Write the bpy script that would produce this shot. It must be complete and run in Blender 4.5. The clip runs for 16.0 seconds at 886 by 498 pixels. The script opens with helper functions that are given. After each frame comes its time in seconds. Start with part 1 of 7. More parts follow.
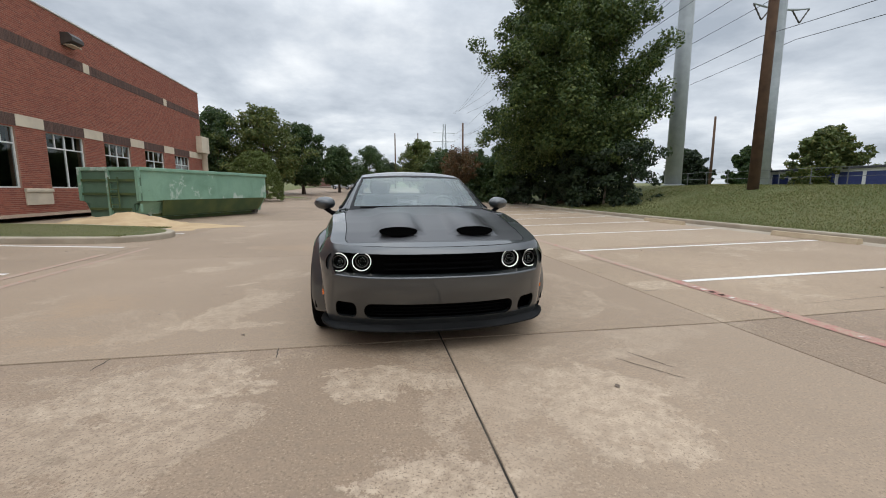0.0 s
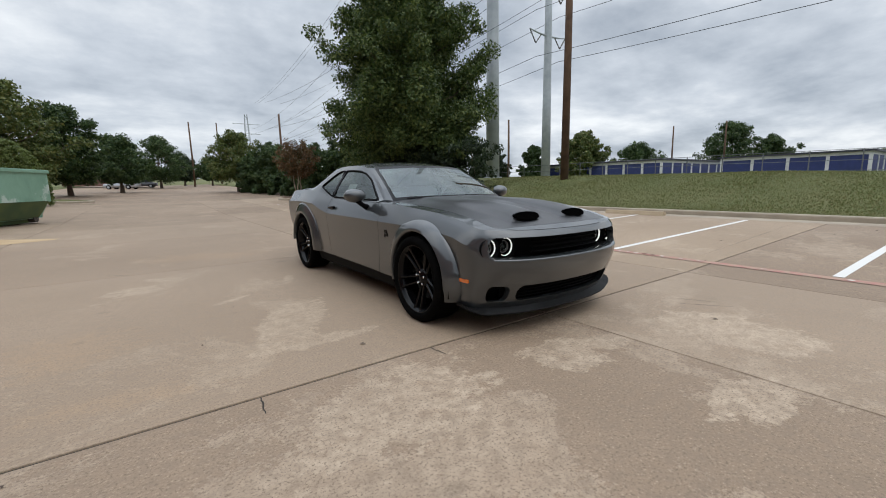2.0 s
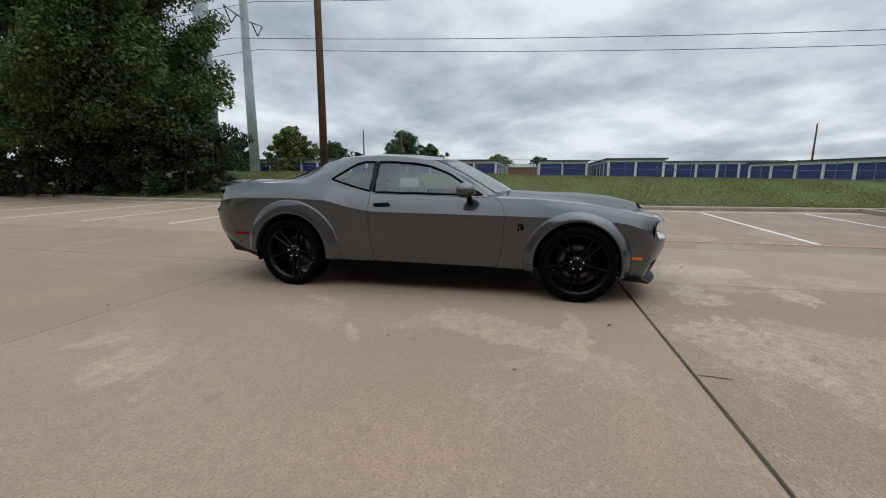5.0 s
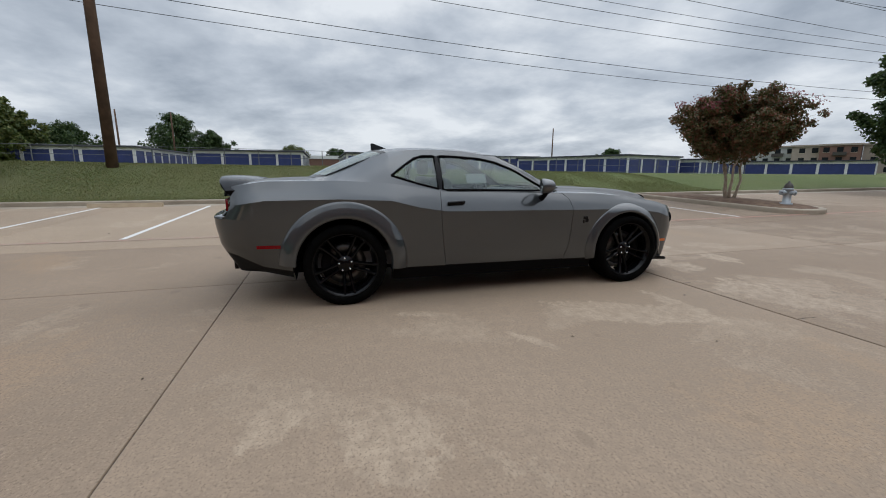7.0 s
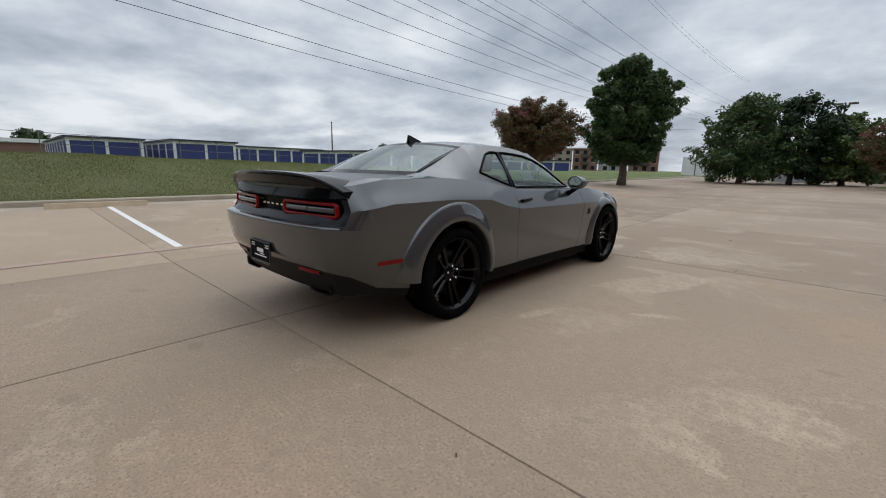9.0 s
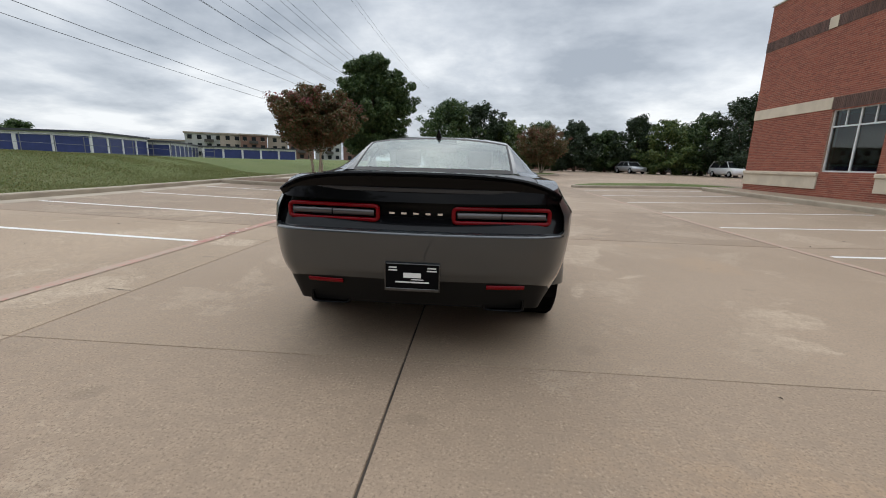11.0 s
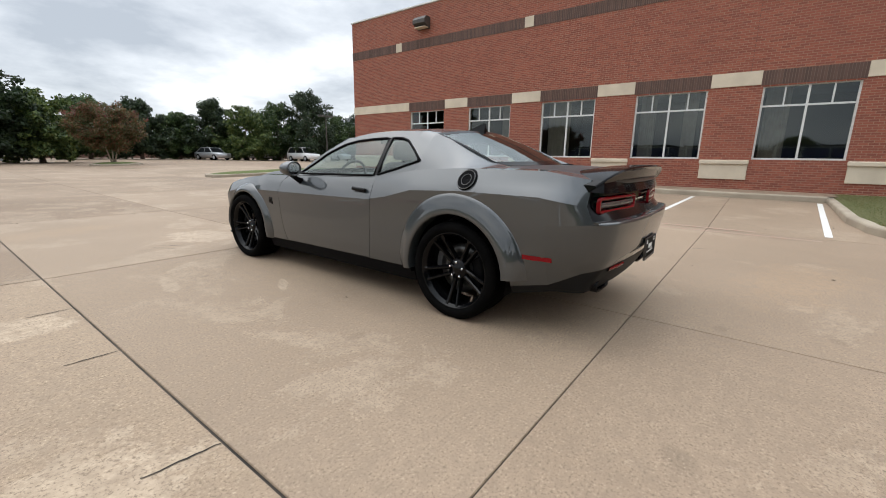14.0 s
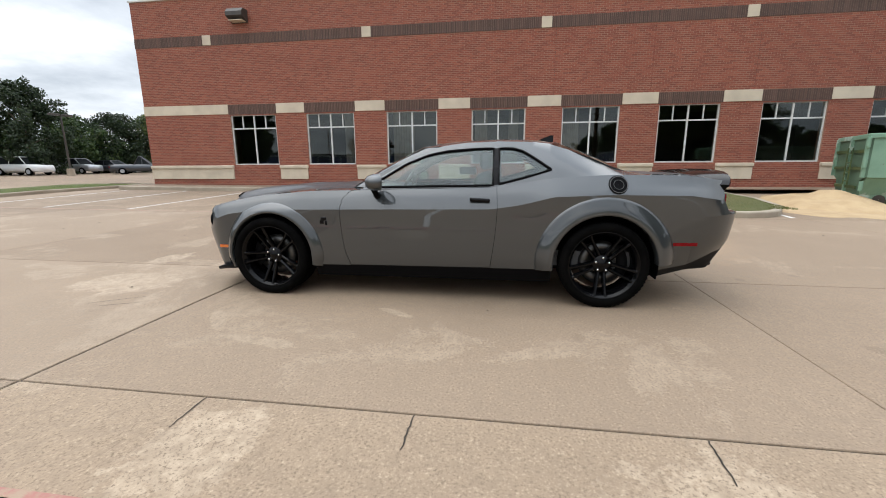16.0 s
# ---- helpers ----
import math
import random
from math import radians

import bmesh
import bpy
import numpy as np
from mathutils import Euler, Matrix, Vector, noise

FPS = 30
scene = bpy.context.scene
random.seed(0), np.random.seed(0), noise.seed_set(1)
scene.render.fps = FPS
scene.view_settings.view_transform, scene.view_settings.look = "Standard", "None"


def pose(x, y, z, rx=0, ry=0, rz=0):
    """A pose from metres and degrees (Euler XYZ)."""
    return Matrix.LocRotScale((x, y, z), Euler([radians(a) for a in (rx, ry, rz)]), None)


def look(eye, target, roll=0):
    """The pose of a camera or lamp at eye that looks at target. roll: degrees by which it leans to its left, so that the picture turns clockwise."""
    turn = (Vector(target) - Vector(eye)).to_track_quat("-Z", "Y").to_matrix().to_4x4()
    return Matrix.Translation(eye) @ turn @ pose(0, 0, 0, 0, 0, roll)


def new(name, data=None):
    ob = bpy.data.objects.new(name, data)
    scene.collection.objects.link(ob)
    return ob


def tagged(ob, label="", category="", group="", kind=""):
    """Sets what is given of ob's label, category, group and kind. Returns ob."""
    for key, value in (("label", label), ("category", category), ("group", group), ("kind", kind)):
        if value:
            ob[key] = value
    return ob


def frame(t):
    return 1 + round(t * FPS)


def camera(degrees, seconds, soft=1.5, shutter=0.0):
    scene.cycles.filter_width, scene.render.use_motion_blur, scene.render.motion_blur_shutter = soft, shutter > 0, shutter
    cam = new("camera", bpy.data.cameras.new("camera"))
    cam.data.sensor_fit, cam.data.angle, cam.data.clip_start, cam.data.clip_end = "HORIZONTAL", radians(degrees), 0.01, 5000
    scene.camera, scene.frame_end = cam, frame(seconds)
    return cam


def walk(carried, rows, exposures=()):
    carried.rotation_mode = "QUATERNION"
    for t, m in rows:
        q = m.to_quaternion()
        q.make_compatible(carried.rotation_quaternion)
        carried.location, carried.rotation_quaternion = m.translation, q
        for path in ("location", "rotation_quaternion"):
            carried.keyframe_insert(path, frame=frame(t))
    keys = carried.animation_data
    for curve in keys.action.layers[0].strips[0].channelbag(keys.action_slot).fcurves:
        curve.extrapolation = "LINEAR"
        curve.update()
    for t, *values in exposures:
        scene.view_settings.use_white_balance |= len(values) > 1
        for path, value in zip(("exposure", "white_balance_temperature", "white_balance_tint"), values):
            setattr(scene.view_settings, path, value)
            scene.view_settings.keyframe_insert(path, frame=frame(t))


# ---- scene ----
cam = camera(94.6, 16.0, 1.0)

PATH = [
    (0, (-0.483, -5.109, 1.176), (-0.143, -3.159, 0.893), 0.2),
    (0.5, (-0.953, -4.982, 1.124), (-0.413, -3.078, 0.832), -0.4),
    (1, (-1.504, -4.815, 1.113), (-0.757, -2.984, 0.812), -0.9),
    (1.5, (-2.089, -4.577, 1.108), (-1.134, -2.847, 0.8), -1.2),
    (2, (-2.687, -4.309, 1.129), (-1.539, -2.7, 0.817), -1.1),
    (2.5, (-3.237, -3.956, 1.133), (-1.911, -2.492, 0.821), -1.0),
    (3, (-3.723, -3.49, 1.125), (-2.227, -2.2, 0.812), -0.5),
    (3.5, (-4.121, -2.956, 1.136), (-2.475, -1.866, 0.816), 0.0),
    (4, (-4.396, -2.357, 1.129), (-2.625, -1.485, 0.806), 0.3),
    (5.25, (-4.86, -0.68, 1.152), (-2.92, -0.385, 0.808), 0.1),
    (6.5, (-4.747, 0.983, 1.18), (-2.803, 0.685, 0.819), -0.1),
    (7, (-4.537, 1.629, 1.175), (-2.65, 1.082, 0.8), 0.2),
    (7.5, (-4.272, 2.273, 1.195), (-2.47, 1.496, 0.811), 0.6),
    (8, (-3.891, 2.824, 1.181), (-2.199, 1.833, 0.79), 1.0),
    (9.25, (-2.66, 4.04, 1.17), (-1.451, 2.497, 0.783), 1.05),
    (10.5, (-1.044, 4.69, 1.156), (-0.483, 2.808, 0.773), 1.1),
    (11, (-0.332, 4.769, 1.181), (-0.188, 2.818, 0.767), 1.6),
    (11.5, (0.346, 4.788, 1.193), (0.096, 2.849, 0.772), 1.5),
    (12, (0.998, 4.684, 1.18), (0.392, 2.828, 0.749), 1.6),
    (12.5, (1.648, 4.468, 1.178), (0.729, 2.747, 0.738), 1.6),
    (13, (2.239, 4.121, 1.162), (1.066, 2.563, 0.716), 1.4),
    (13.5, (2.815, 3.703, 1.164), (1.437, 2.323, 0.72), 1.2),
    (14, (3.258, 3.156, 1.161), (1.71, 1.969, 0.723), 0.8),
    (14.5, (3.645, 2.57, 1.162), (1.96, 1.581, 0.732), 0.4),
    (15, (3.933, 1.955, 1.169), (2.138, 1.182, 0.747), 0.1),
    (15.5, (4.197, 1.31, 1.174), (2.317, 0.767, 0.761), -0.1),
    (16, (4.364, 0.652, 1.176), (2.427, 0.362, 0.773), -0.3),
]
EXPOSE = [(0, 0.18, 6480, 10), (2, 0.08, 6400, 10), (4, -0.06, 6330, 10), (7, -0.17, 6250, 10), (10.5, 0.0, 6400, 10), (11.5, 0.16, 6500, 10), (12.5, 0.34, 6550, 10), (14.5, 0.5, 6600, 10), (16, 0.55, 6550, 10)]
walk(cam, [(t, look(eye, aim, roll)) for t, eye, aim, roll in PATH], EXPOSE)

# ---- world and light: a high overcast sky with broken grey cloud ----
world = bpy.data.worlds.new("overcast_sky")
scene.world = world
world.use_nodes = True
wn, wl = world.node_tree.nodes, world.node_tree.links
wn.clear()


def wnode(kind, **kw):
    n = wn.new(kind)
    for k, v in kw.items():
        n.inputs[k].default_value = v
    return n


def wmath(op, a, b=0.5):
    n = wn.new("ShaderNodeMath")
    n.operation = op
    for i, v in enumerate((a, b)):
        if isinstance(v, (int, float)):
            n.inputs[i].default_value = v
        else:
            wl.new(v, n.inputs[i])
    return n.outputs[0]


sky = wn.new("ShaderNodeTexSky")
sky.sky_type = "NISHITA"
sky.sun_disc = False
sky.sun_elevation, sky.sun_rotation = radians(55), radians(200)
sky.air_density, sky.dust_density = 1.0, 2.0
way = wn.new("ShaderNodeTexCoord").outputs["Generated"]
xyz = wn.new("ShaderNodeSeparateXYZ")
wl.new(way, xyz.inputs[0])
up = wmath("ADD", wmath("MAXIMUM", xyz.outputs[2], 0.0), 0.22)
flat = wn.new("ShaderNodeCombineXYZ")
wl.new(wmath("DIVIDE", xyz.outputs[0], up), flat.inputs[0])
wl.new(wmath("DIVIDE", xyz.outputs[1], up), flat.inputs[1])
big = wnode("ShaderNodeTexNoise", Scale=0.95, Detail=6.0, Roughness=0.5, Distortion=0.35)
fine = wnode("ShaderNodeTexNoise", Scale=2.6, Detail=8.0, Roughness=0.6)
wl.new(flat.outputs[0], big.inputs["Vector"])
wl.new(flat.outputs[0], fine.inputs["Vector"])
cloud = wmath("ADD", wmath("MULTIPLY", big.outputs["Fac"], 0.7), wmath("MULTIPLY", fine.outputs["Fac"], 0.3))
ramp = wn.new("ShaderNodeValToRGB")
ramp.color_ramp.elements[0].position, ramp.color_ramp.elements[0].color = 0.38, (0.40, 0.45, 0.515, 1)
ramp.color_ramp.elements[1].position, ramp.color_ramp.elements[1].color = 0.62, (0.97, 1.0, 1.02, 1)
mid = ramp.color_ramp.elements.new(0.5)
mid.color = (0.64, 0.69, 0.75, 1)
wl.new(cloud, ramp.inputs[0])
thin = wn.new("ShaderNodeMix")
thin.data_type = "RGBA"
thin.inputs["Factor"].default_value = 0.92
clear = wn.new("ShaderNodeMix")
clear.data_type, clear.blend_type = "RGBA", "MULTIPLY"
clear.inputs["Factor"].default_value = 1.0
wl.new(sky.outputs[0], clear.inputs["A"])
clear.inputs["B"].default_value = (0.1, 0.1, 0.1, 1)
wl.new(clear.outputs["Result"], thin.inputs["A"])
wl.new(ramp.outputs[0], thin.inputs["B"])
# an overcast sky is brighter towards the zenith
air = wnode("ShaderNodeBackground", Strength=0.98)
wl.new(thin.outputs["Result"], air.inputs["Color"])
zen = wmath("ADD", wmath("MULTIPLY", wmath("MAXIMUM", wmath("SUBTRACT", xyz.outputs[2], 0.34), 0.0), 1.5), wmath("MULTIPLY", wmath("MAXIMUM", wmath("SUBTRACT", xyz.outputs[2], 0.52), 0.0), 2.6))
wl.new(wmath("MULTIPLY", wmath("ADD", zen, 1.0), 0.96), air.inputs["Strength"])
wo = wn.new("ShaderNodeOutputWorld")
wl.new(air.outputs[0], wo.inputs[0])

sun_data = bpy.data.lights.new("sun", "SUN")
sun_data.energy, sun_data.angle, sun_data.color = 0.35, radians(85), (1.0, 0.96, 0.9)
sun = new("sun", sun_data)
sun.matrix_world = look((6, -14, 26), (0, 0, 0))

# ---- materials ----


class Mat:
    """A small wrapper for node materials on a Principled shader."""

    def __init__(self, name, color=(0.5, 0.5, 0.5), rough=0.6, metal=0.0, **kw):
        self.m = bpy.data.materials.new(name)
        self.m.use_nodes = True
        self.n, self.l = self.m.node_tree.nodes, self.m.node_tree.links
        self.b = self.n["Principled BSDF"]
        self.b.inputs["Base Color"].default_value = (*color, 1)
        self.b.inputs["Roughness"].default_value = rough
        self.b.inputs["Metallic"].default_value = metal
        for k, v in kw.items():
            self.b.inputs[k.replace("_", " ")].default_value = v
        self.co = None

    def coords(self, kind="Object"):
        if self.co is None:
            self.co = self.n.new("ShaderNodeTexCoord")
        return self.co.outputs[kind]

    def noise(self, scale, detail=4.0, rough=0.55, vec=None, stretch=None, distort=0.0, offset=0.0):
        t = self.n.new("ShaderNodeTexNoise")
        t.inputs["Scale"].default_value, t.inputs["Detail"].default_value = scale, detail
        t.inputs["Roughness"].default_value, t.inputs["Distortion"].default_value = rough, distort
        v = vec or self.coords()
        mp = self.n.new("ShaderNodeMapping")
        mp.inputs["Scale"].default_value = stretch or (1, 1, 1)
        mp.inputs["Location"].default_value = (offset, offset * 1.7, offset * 0.6)
        self.l.new(v, mp.inputs[0])
        self.l.new(mp.outputs[0], t.inputs["Vector"])
        return t.outputs["Fac"]

    def ramp(self, fac, *stops):
        r = self.n.new("ShaderNodeValToRGB")
        e = r.color_ramp.elements
        while len(e) < len(stops):
            e.new(0.5)
        for el, (p, c) in zip(e, stops):
            el.position = p
            el.color = (c, c, c, 1) if isinstance(c, (int, float)) else (*c, 1)
        self.l.new(fac, r.inputs[0])
        return r.outputs[0]

    def mix(self, fac, a, b, how="MIX"):
        x = self.n.new("ShaderNodeMix")
        x.data_type, x.blend_type = "RGBA", how
        for s, v in (("Factor", fac), ("A", a), ("B", b)):
            if isinstance(v, (int, float)):
                x.inputs[s].default_value = v
            elif isinstance(v, tuple):
                x.inputs[s].default_value = (*v, 1)
            else:
                self.l.new(v, x.inputs[s])
        return x.outputs["Result"]

    def math(self, op, a, b=0.5):
        x = self.n.new("ShaderNodeMath")
        x.operation = op
        for i, v in enumerate((a, b)):
            if isinstance(v, (int, float)):
                x.inputs[i].default_value = v
            else:
                self.l.new(v, x.inputs[i])
        return x.outputs[0]

    def color(self, s):
        self.l.new(s, self.b.inputs["Base Color"])
        return self

    def rough(self, s):
        self.l.new(s, self.b.inputs["Roughness"])
        return self

    def bump(self, s, strength=0.3, dist=0.01):
        x = self.n.new("ShaderNodeBump")
        x.inputs["Strength"].default_value, x.inputs["Distance"].default_value = strength, dist
        self.l.new(s, x.inputs["Height"])
        self.l.new(x.outputs[0], self.b.inputs["Normal"])
        return self

    def random(self):
        return self.n.new("ShaderNodeObjectInfo").outputs["Random"]

    def island(self):
        return self.n.new("ShaderNodeNewGeometry").outputs["Random Per Island"]


def worn(name, c1, c2, scale=3.0, rough=0.7, grain=60.0, bump=0.15, metal=0.0, **kw):
    """A painted or raw surface with large stains and a fine grain."""
    a = Mat(name, c1, rough, metal, **kw)
    large = a.ramp(a.noise(scale, 5), (0.38, 0.0), (0.66, 1.0))
    small = a.noise(grain, 3)
    a.color(a.mix(a.math("MULTIPLY", small, 0.25), a.mix(large, c1, c2), tuple(v * 0.7 for v in c1)))
    a.bump(small, bump, 0.004)
    return a.m


# marks on the paving: (x, y, half length, half width, turn)
PALE = ((-1.75, -0.75, 0.62, 0.24, 65), (-1.8, -1.4, 0.45, 0.1, 0), (-0.57, -2.75, 0.25, 0.16, -30), (-0.25, -3.7, 0.3, 0.1, 0), (-0.48, -2.58, 0.32, 0.16, -10), (-0.12, -2.72, 0.16, 0.13, 0),
        (0.78, -3.2, 0.4, 0.55, 10), (-0.3, -3.6, 0.4, 0.11, 0), (-1.7, -2.55, 0.6, 0.36, 20), (-1.37, 0.88, 0.26, 0.07, 75), (-2.6, 1.9, 0.25, 0.12, -30), (-2.9, 1.4, 0.3, 0.2, 20),
        (1.62, -1.55, 0.26, 0.06, 40), (1.95, -1.0, 0.36, 0.06, 80), (1.3, -0.2, 0.16, 0.04, 60), (-2.1, 0.25, 0.2, 0.06, 30), (3.1, 1.6, 0.5, 0.3, 70), (3.0, -0.6, 0.3, 0.25, 0))
TAN = ((-3.3, -0.5, 0.5, 0.55, 20), (-2.9, -1.6, 0.6, 0.14, -8), (1.9, 5.2, 0.9, 0.4, 30), (-2.0, 3.6, 1.2, 0.5, -20), (2.0, -5.0, 0.9, 0.5, 15))
# dark stains; the last two blots paint shade under the car and its tail
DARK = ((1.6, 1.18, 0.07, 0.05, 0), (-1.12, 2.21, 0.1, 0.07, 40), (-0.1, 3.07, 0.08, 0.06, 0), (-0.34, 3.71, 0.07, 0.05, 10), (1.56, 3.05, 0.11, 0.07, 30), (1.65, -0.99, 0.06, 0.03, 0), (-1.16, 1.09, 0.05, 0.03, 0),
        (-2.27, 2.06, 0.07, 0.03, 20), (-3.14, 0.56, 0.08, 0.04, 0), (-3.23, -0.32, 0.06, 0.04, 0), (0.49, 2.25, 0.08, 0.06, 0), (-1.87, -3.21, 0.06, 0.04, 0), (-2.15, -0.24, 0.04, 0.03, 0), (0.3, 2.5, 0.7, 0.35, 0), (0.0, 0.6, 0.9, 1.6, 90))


def marks(a, pos, places, ragged, fine, edge):
    """A mask of ragged blots at given places on the ground."""
    near_ = None
    for x, y, u, v, turn_ in places:
        mp = a.n.new("ShaderNodeMapping")
        mp.vector_type = "TEXTURE"
        mp.inputs["Location"].default_value, mp.inputs["Rotation"].default_value, mp.inputs["Scale"].default_value = (x, y, 0), (0, 0, radians(turn_)), (u, v, 1)
        a.l.new(pos, mp.inputs[0])
        ln = a.n.new("ShaderNodeVectorMath")
        ln.operation = "LENGTH"
        a.l.new(mp.outputs[0], ln.inputs[0])
        near_ = ln.outputs["Value"] if near_ is None else a.math("MINIMUM", near_, ln.outputs["Value"])
    wob = a.math("MULTIPLY", a.math("SUBTRACT", a.noise(4.5, 6, 0.65, pos, offset=1.3), 0.5), ragged)
    wob = a.math("ADD", wob, a.math("MULTIPLY", a.math("SUBTRACT", a.noise(30.0, 4, 0.7, pos), 0.5), fine))
    return a.ramp(a.math("ADD", near_, wob), (1.0 - edge, 1.0), (1.0 + edge, 0.0))


def concrete(name, c1, c2, light, worn_at=0.57):
    a = Mat(name, c1, 0.8)
    pos = a.n.new("ShaderNodeNewGeometry").outputs["Position"]
    base = a.mix(a.ramp(a.noise(0.34, 6, 0.6, pos), (0.35, 0.0), (0.68, 1.0)), c1, c2)
    # lighter scaled patches where the surface has worn off
    crumb = a.math("MULTIPLY", a.math("SUBTRACT", a.noise(34.0, 5, 0.75, pos), 0.5), 0.3)
    patch = a.ramp(a.math("ADD", a.noise(0.75, 9, 0.64, pos, distort=0.5, offset=4.3), crumb), (worn_at, 0.0), (worn_at + 0.025, 1.0))
    patch = a.math("MULTIPLY", patch, a.ramp(a.noise(5.0, 6, 0.7, pos), (0.3, 0.25), (0.6, 1.0)))
    base = a.mix(a.math("MULTIPLY", patch, 0.65), base, light)
    pale_at = a.math("MULTIPLY", marks(a, pos, PALE, 2.2, 1.0, 0.1), a.ramp(a.noise(9.0, 6, 0.75, pos, offset=6.0), (0.34, 0.2), (0.54, 1.0)))
    base = a.mix(a.math("MULTIPLY", pale_at, 0.9), base, tuple(v * 1.06 for v in light))
    base = a.mix(a.math("MULTIPLY", marks(a, pos, TAN, 2.4, 0.6, 0.6), 0.5), base, (c2[0] * 1.12, c2[1] * 0.98, c2[2] * 0.78))
    # stains and the painted shade below the car, darkened in the concrete colour
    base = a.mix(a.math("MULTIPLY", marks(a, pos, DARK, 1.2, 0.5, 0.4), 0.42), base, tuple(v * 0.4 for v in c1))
    # broad grey traffic grime
    grime = a.ramp(a.noise(0.22, 7, 0.62, pos, stretch=(1.0, 0.45, 1.0), offset=7.7), (0.44, 0.0), (0.64, 1.0))
    base = a.mix(a.math("MULTIPLY", grime, 0.38), base, (c1[0] * 0.82, c1[1] * 0.86, c1[2] * 0.92))
    # dark drips and tyre smudges
    spots = a.ramp(a.noise(1.9, 5, 0.6, pos, offset=9.1), (0.66, 0.0), (0.74, 1.0))
    base = a.mix(a.math("MULTIPLY", spots, 0.3), base, tuple(v * 0.45 for v in c1))
    drops = a.ramp(a.noise(5.5, 4, 0.6, pos, offset=3.7), (0.715, 0.0), (0.745, 1.0))
    base = a.mix(a.math("MULTIPLY", drops, 0.45), base, tuple(v * 0.4 for v in c1))
    streak = a.ramp(a.noise(0.9, 5, 0.6, pos, stretch=(1.0, 0.16, 1.0), offset=2.2), (0.5, 0.0), (0.75, 1.0))
    base = a.mix(a.math("MULTIPLY", streak, 0.28), base, tuple(v * 0.62 for v in c1))
    grit = a.noise(70.0, 4, 0.75, pos)
    base = a.mix(a.ramp(grit, (0.37, 0.9), (0.47, 0.0)), base, tuple(v * 0.42 for v in c1))
    base = a.mix(a.ramp(grit, (0.57, 0.0), (0.67, 0.8)), base, light)
    mott = a.noise(14.0, 5, 0.65, pos)
    base = a.mix(a.ramp(mott, (0.34, 0.6), (0.58, 0.0)), base, tuple(v * 0.72 for v in c1))
    tone = a.math("MULTIPLY", a.random(), 0.3)
    base = a.mix(tone, base, light)
    a.color(base)
    a.rough(a.ramp(mott, (0.3, 0.66), (0.7, 0.86)))
    a.bump(a.math("ADD", a.math("MULTIPLY", grit, 0.6), a.math("ADD", mott, patch)), 0.35, 0.004)
    return a.m


M = {}
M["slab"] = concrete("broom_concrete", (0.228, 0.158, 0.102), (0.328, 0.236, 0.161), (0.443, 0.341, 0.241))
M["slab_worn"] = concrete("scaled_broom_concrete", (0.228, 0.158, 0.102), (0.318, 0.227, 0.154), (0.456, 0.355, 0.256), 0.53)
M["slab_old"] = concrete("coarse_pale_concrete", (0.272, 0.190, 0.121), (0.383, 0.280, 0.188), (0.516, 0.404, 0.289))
M["kerb"] = worn("kerb_concrete", (0.4, 0.34, 0.26), (0.3, 0.25, 0.19), 1.6, 0.85, 70, 0.4)
M["joint"] = worn("joint_sealant", (0.025, 0.02, 0.015), (0.085, 0.065, 0.047), 2.0, 0.9)


def paint_line(name, c, under, keep):
    a = Mat(name, c, 0.75)
    pos = a.n.new("ShaderNodeNewGeometry").outputs["Position"]
    wear = a.ramp(a.noise(9.0, 8, 0.75, pos), (keep, 0.0), (keep + 0.14, 1.0))
    a.color(a.mix(wear, c, under))
    a.bump(a.noise(80, 3, 0.6, pos), 0.25, 0.002)
    return a.m


M["white_line"] = paint_line("white_road_paint", (0.688, 0.671, 0.636), (0.404, 0.327, 0.258), 0.6)
M["red_worn"] = paint_line("worn_red_road_paint", (0.41, 0.19, 0.145), (0.35, 0.255, 0.19), 0.36)
M["letter_worn"] = paint_line("worn_white_lettering", (0.6, 0.56, 0.5), (0.38, 0.2, 0.16), 0.44)
M["red_line"] = paint_line("red_road_paint", (0.37, 0.165, 0.135), (0.36, 0.255, 0.18), 0.43)


def grass_ground(name):
    a = Mat(name, (0.1, 0.13, 0.03), 0.95)
    pos = a.n.new("ShaderNodeNewGeometry").outputs["Position"]
    c = a.mix(a.ramp(a.noise(0.28, 6, 0.6, pos), (0.36, 0.0), (0.66, 1.0)), (0.11, 0.13, 0.034), (0.185, 0.175, 0.066))
    c = a.mix(a.ramp(a.noise(1.7, 6, 0.7, pos), (0.56, 0.0), (0.72, 0.8)), c, (0.22, 0.175, 0.085))
    split = a.n.new("ShaderNodeSeparateXYZ")
    south = a.n.new("ShaderNodeMapRange")
    for name_, v in (("From Min", 2.0), ("From Max", -12.0), ("To Min", 0.0), ("To Max", 0.6)):
        south.inputs[name_].default_value = v
    a.m.node_tree.links.new(pos, split.inputs[0])
    a.m.node_tree.links.new(split.outputs["Y"], south.inputs["Value"])
    c = a.mix(south.outputs["Result"], c, (0.115, 0.165, 0.034))
    c = a.mix(a.ramp(a.noise(26.0, 5, 0.7, pos), (0.34, 0.7), (0.6, 0.0)), c, (0.05, 0.06, 0.016))
    a.color(c)
    a.bump(a.noise(40.0, 4, 0.7, pos), 0.9, 0.06)
    return a.m


M["grass"] = grass_ground("mown_grass")


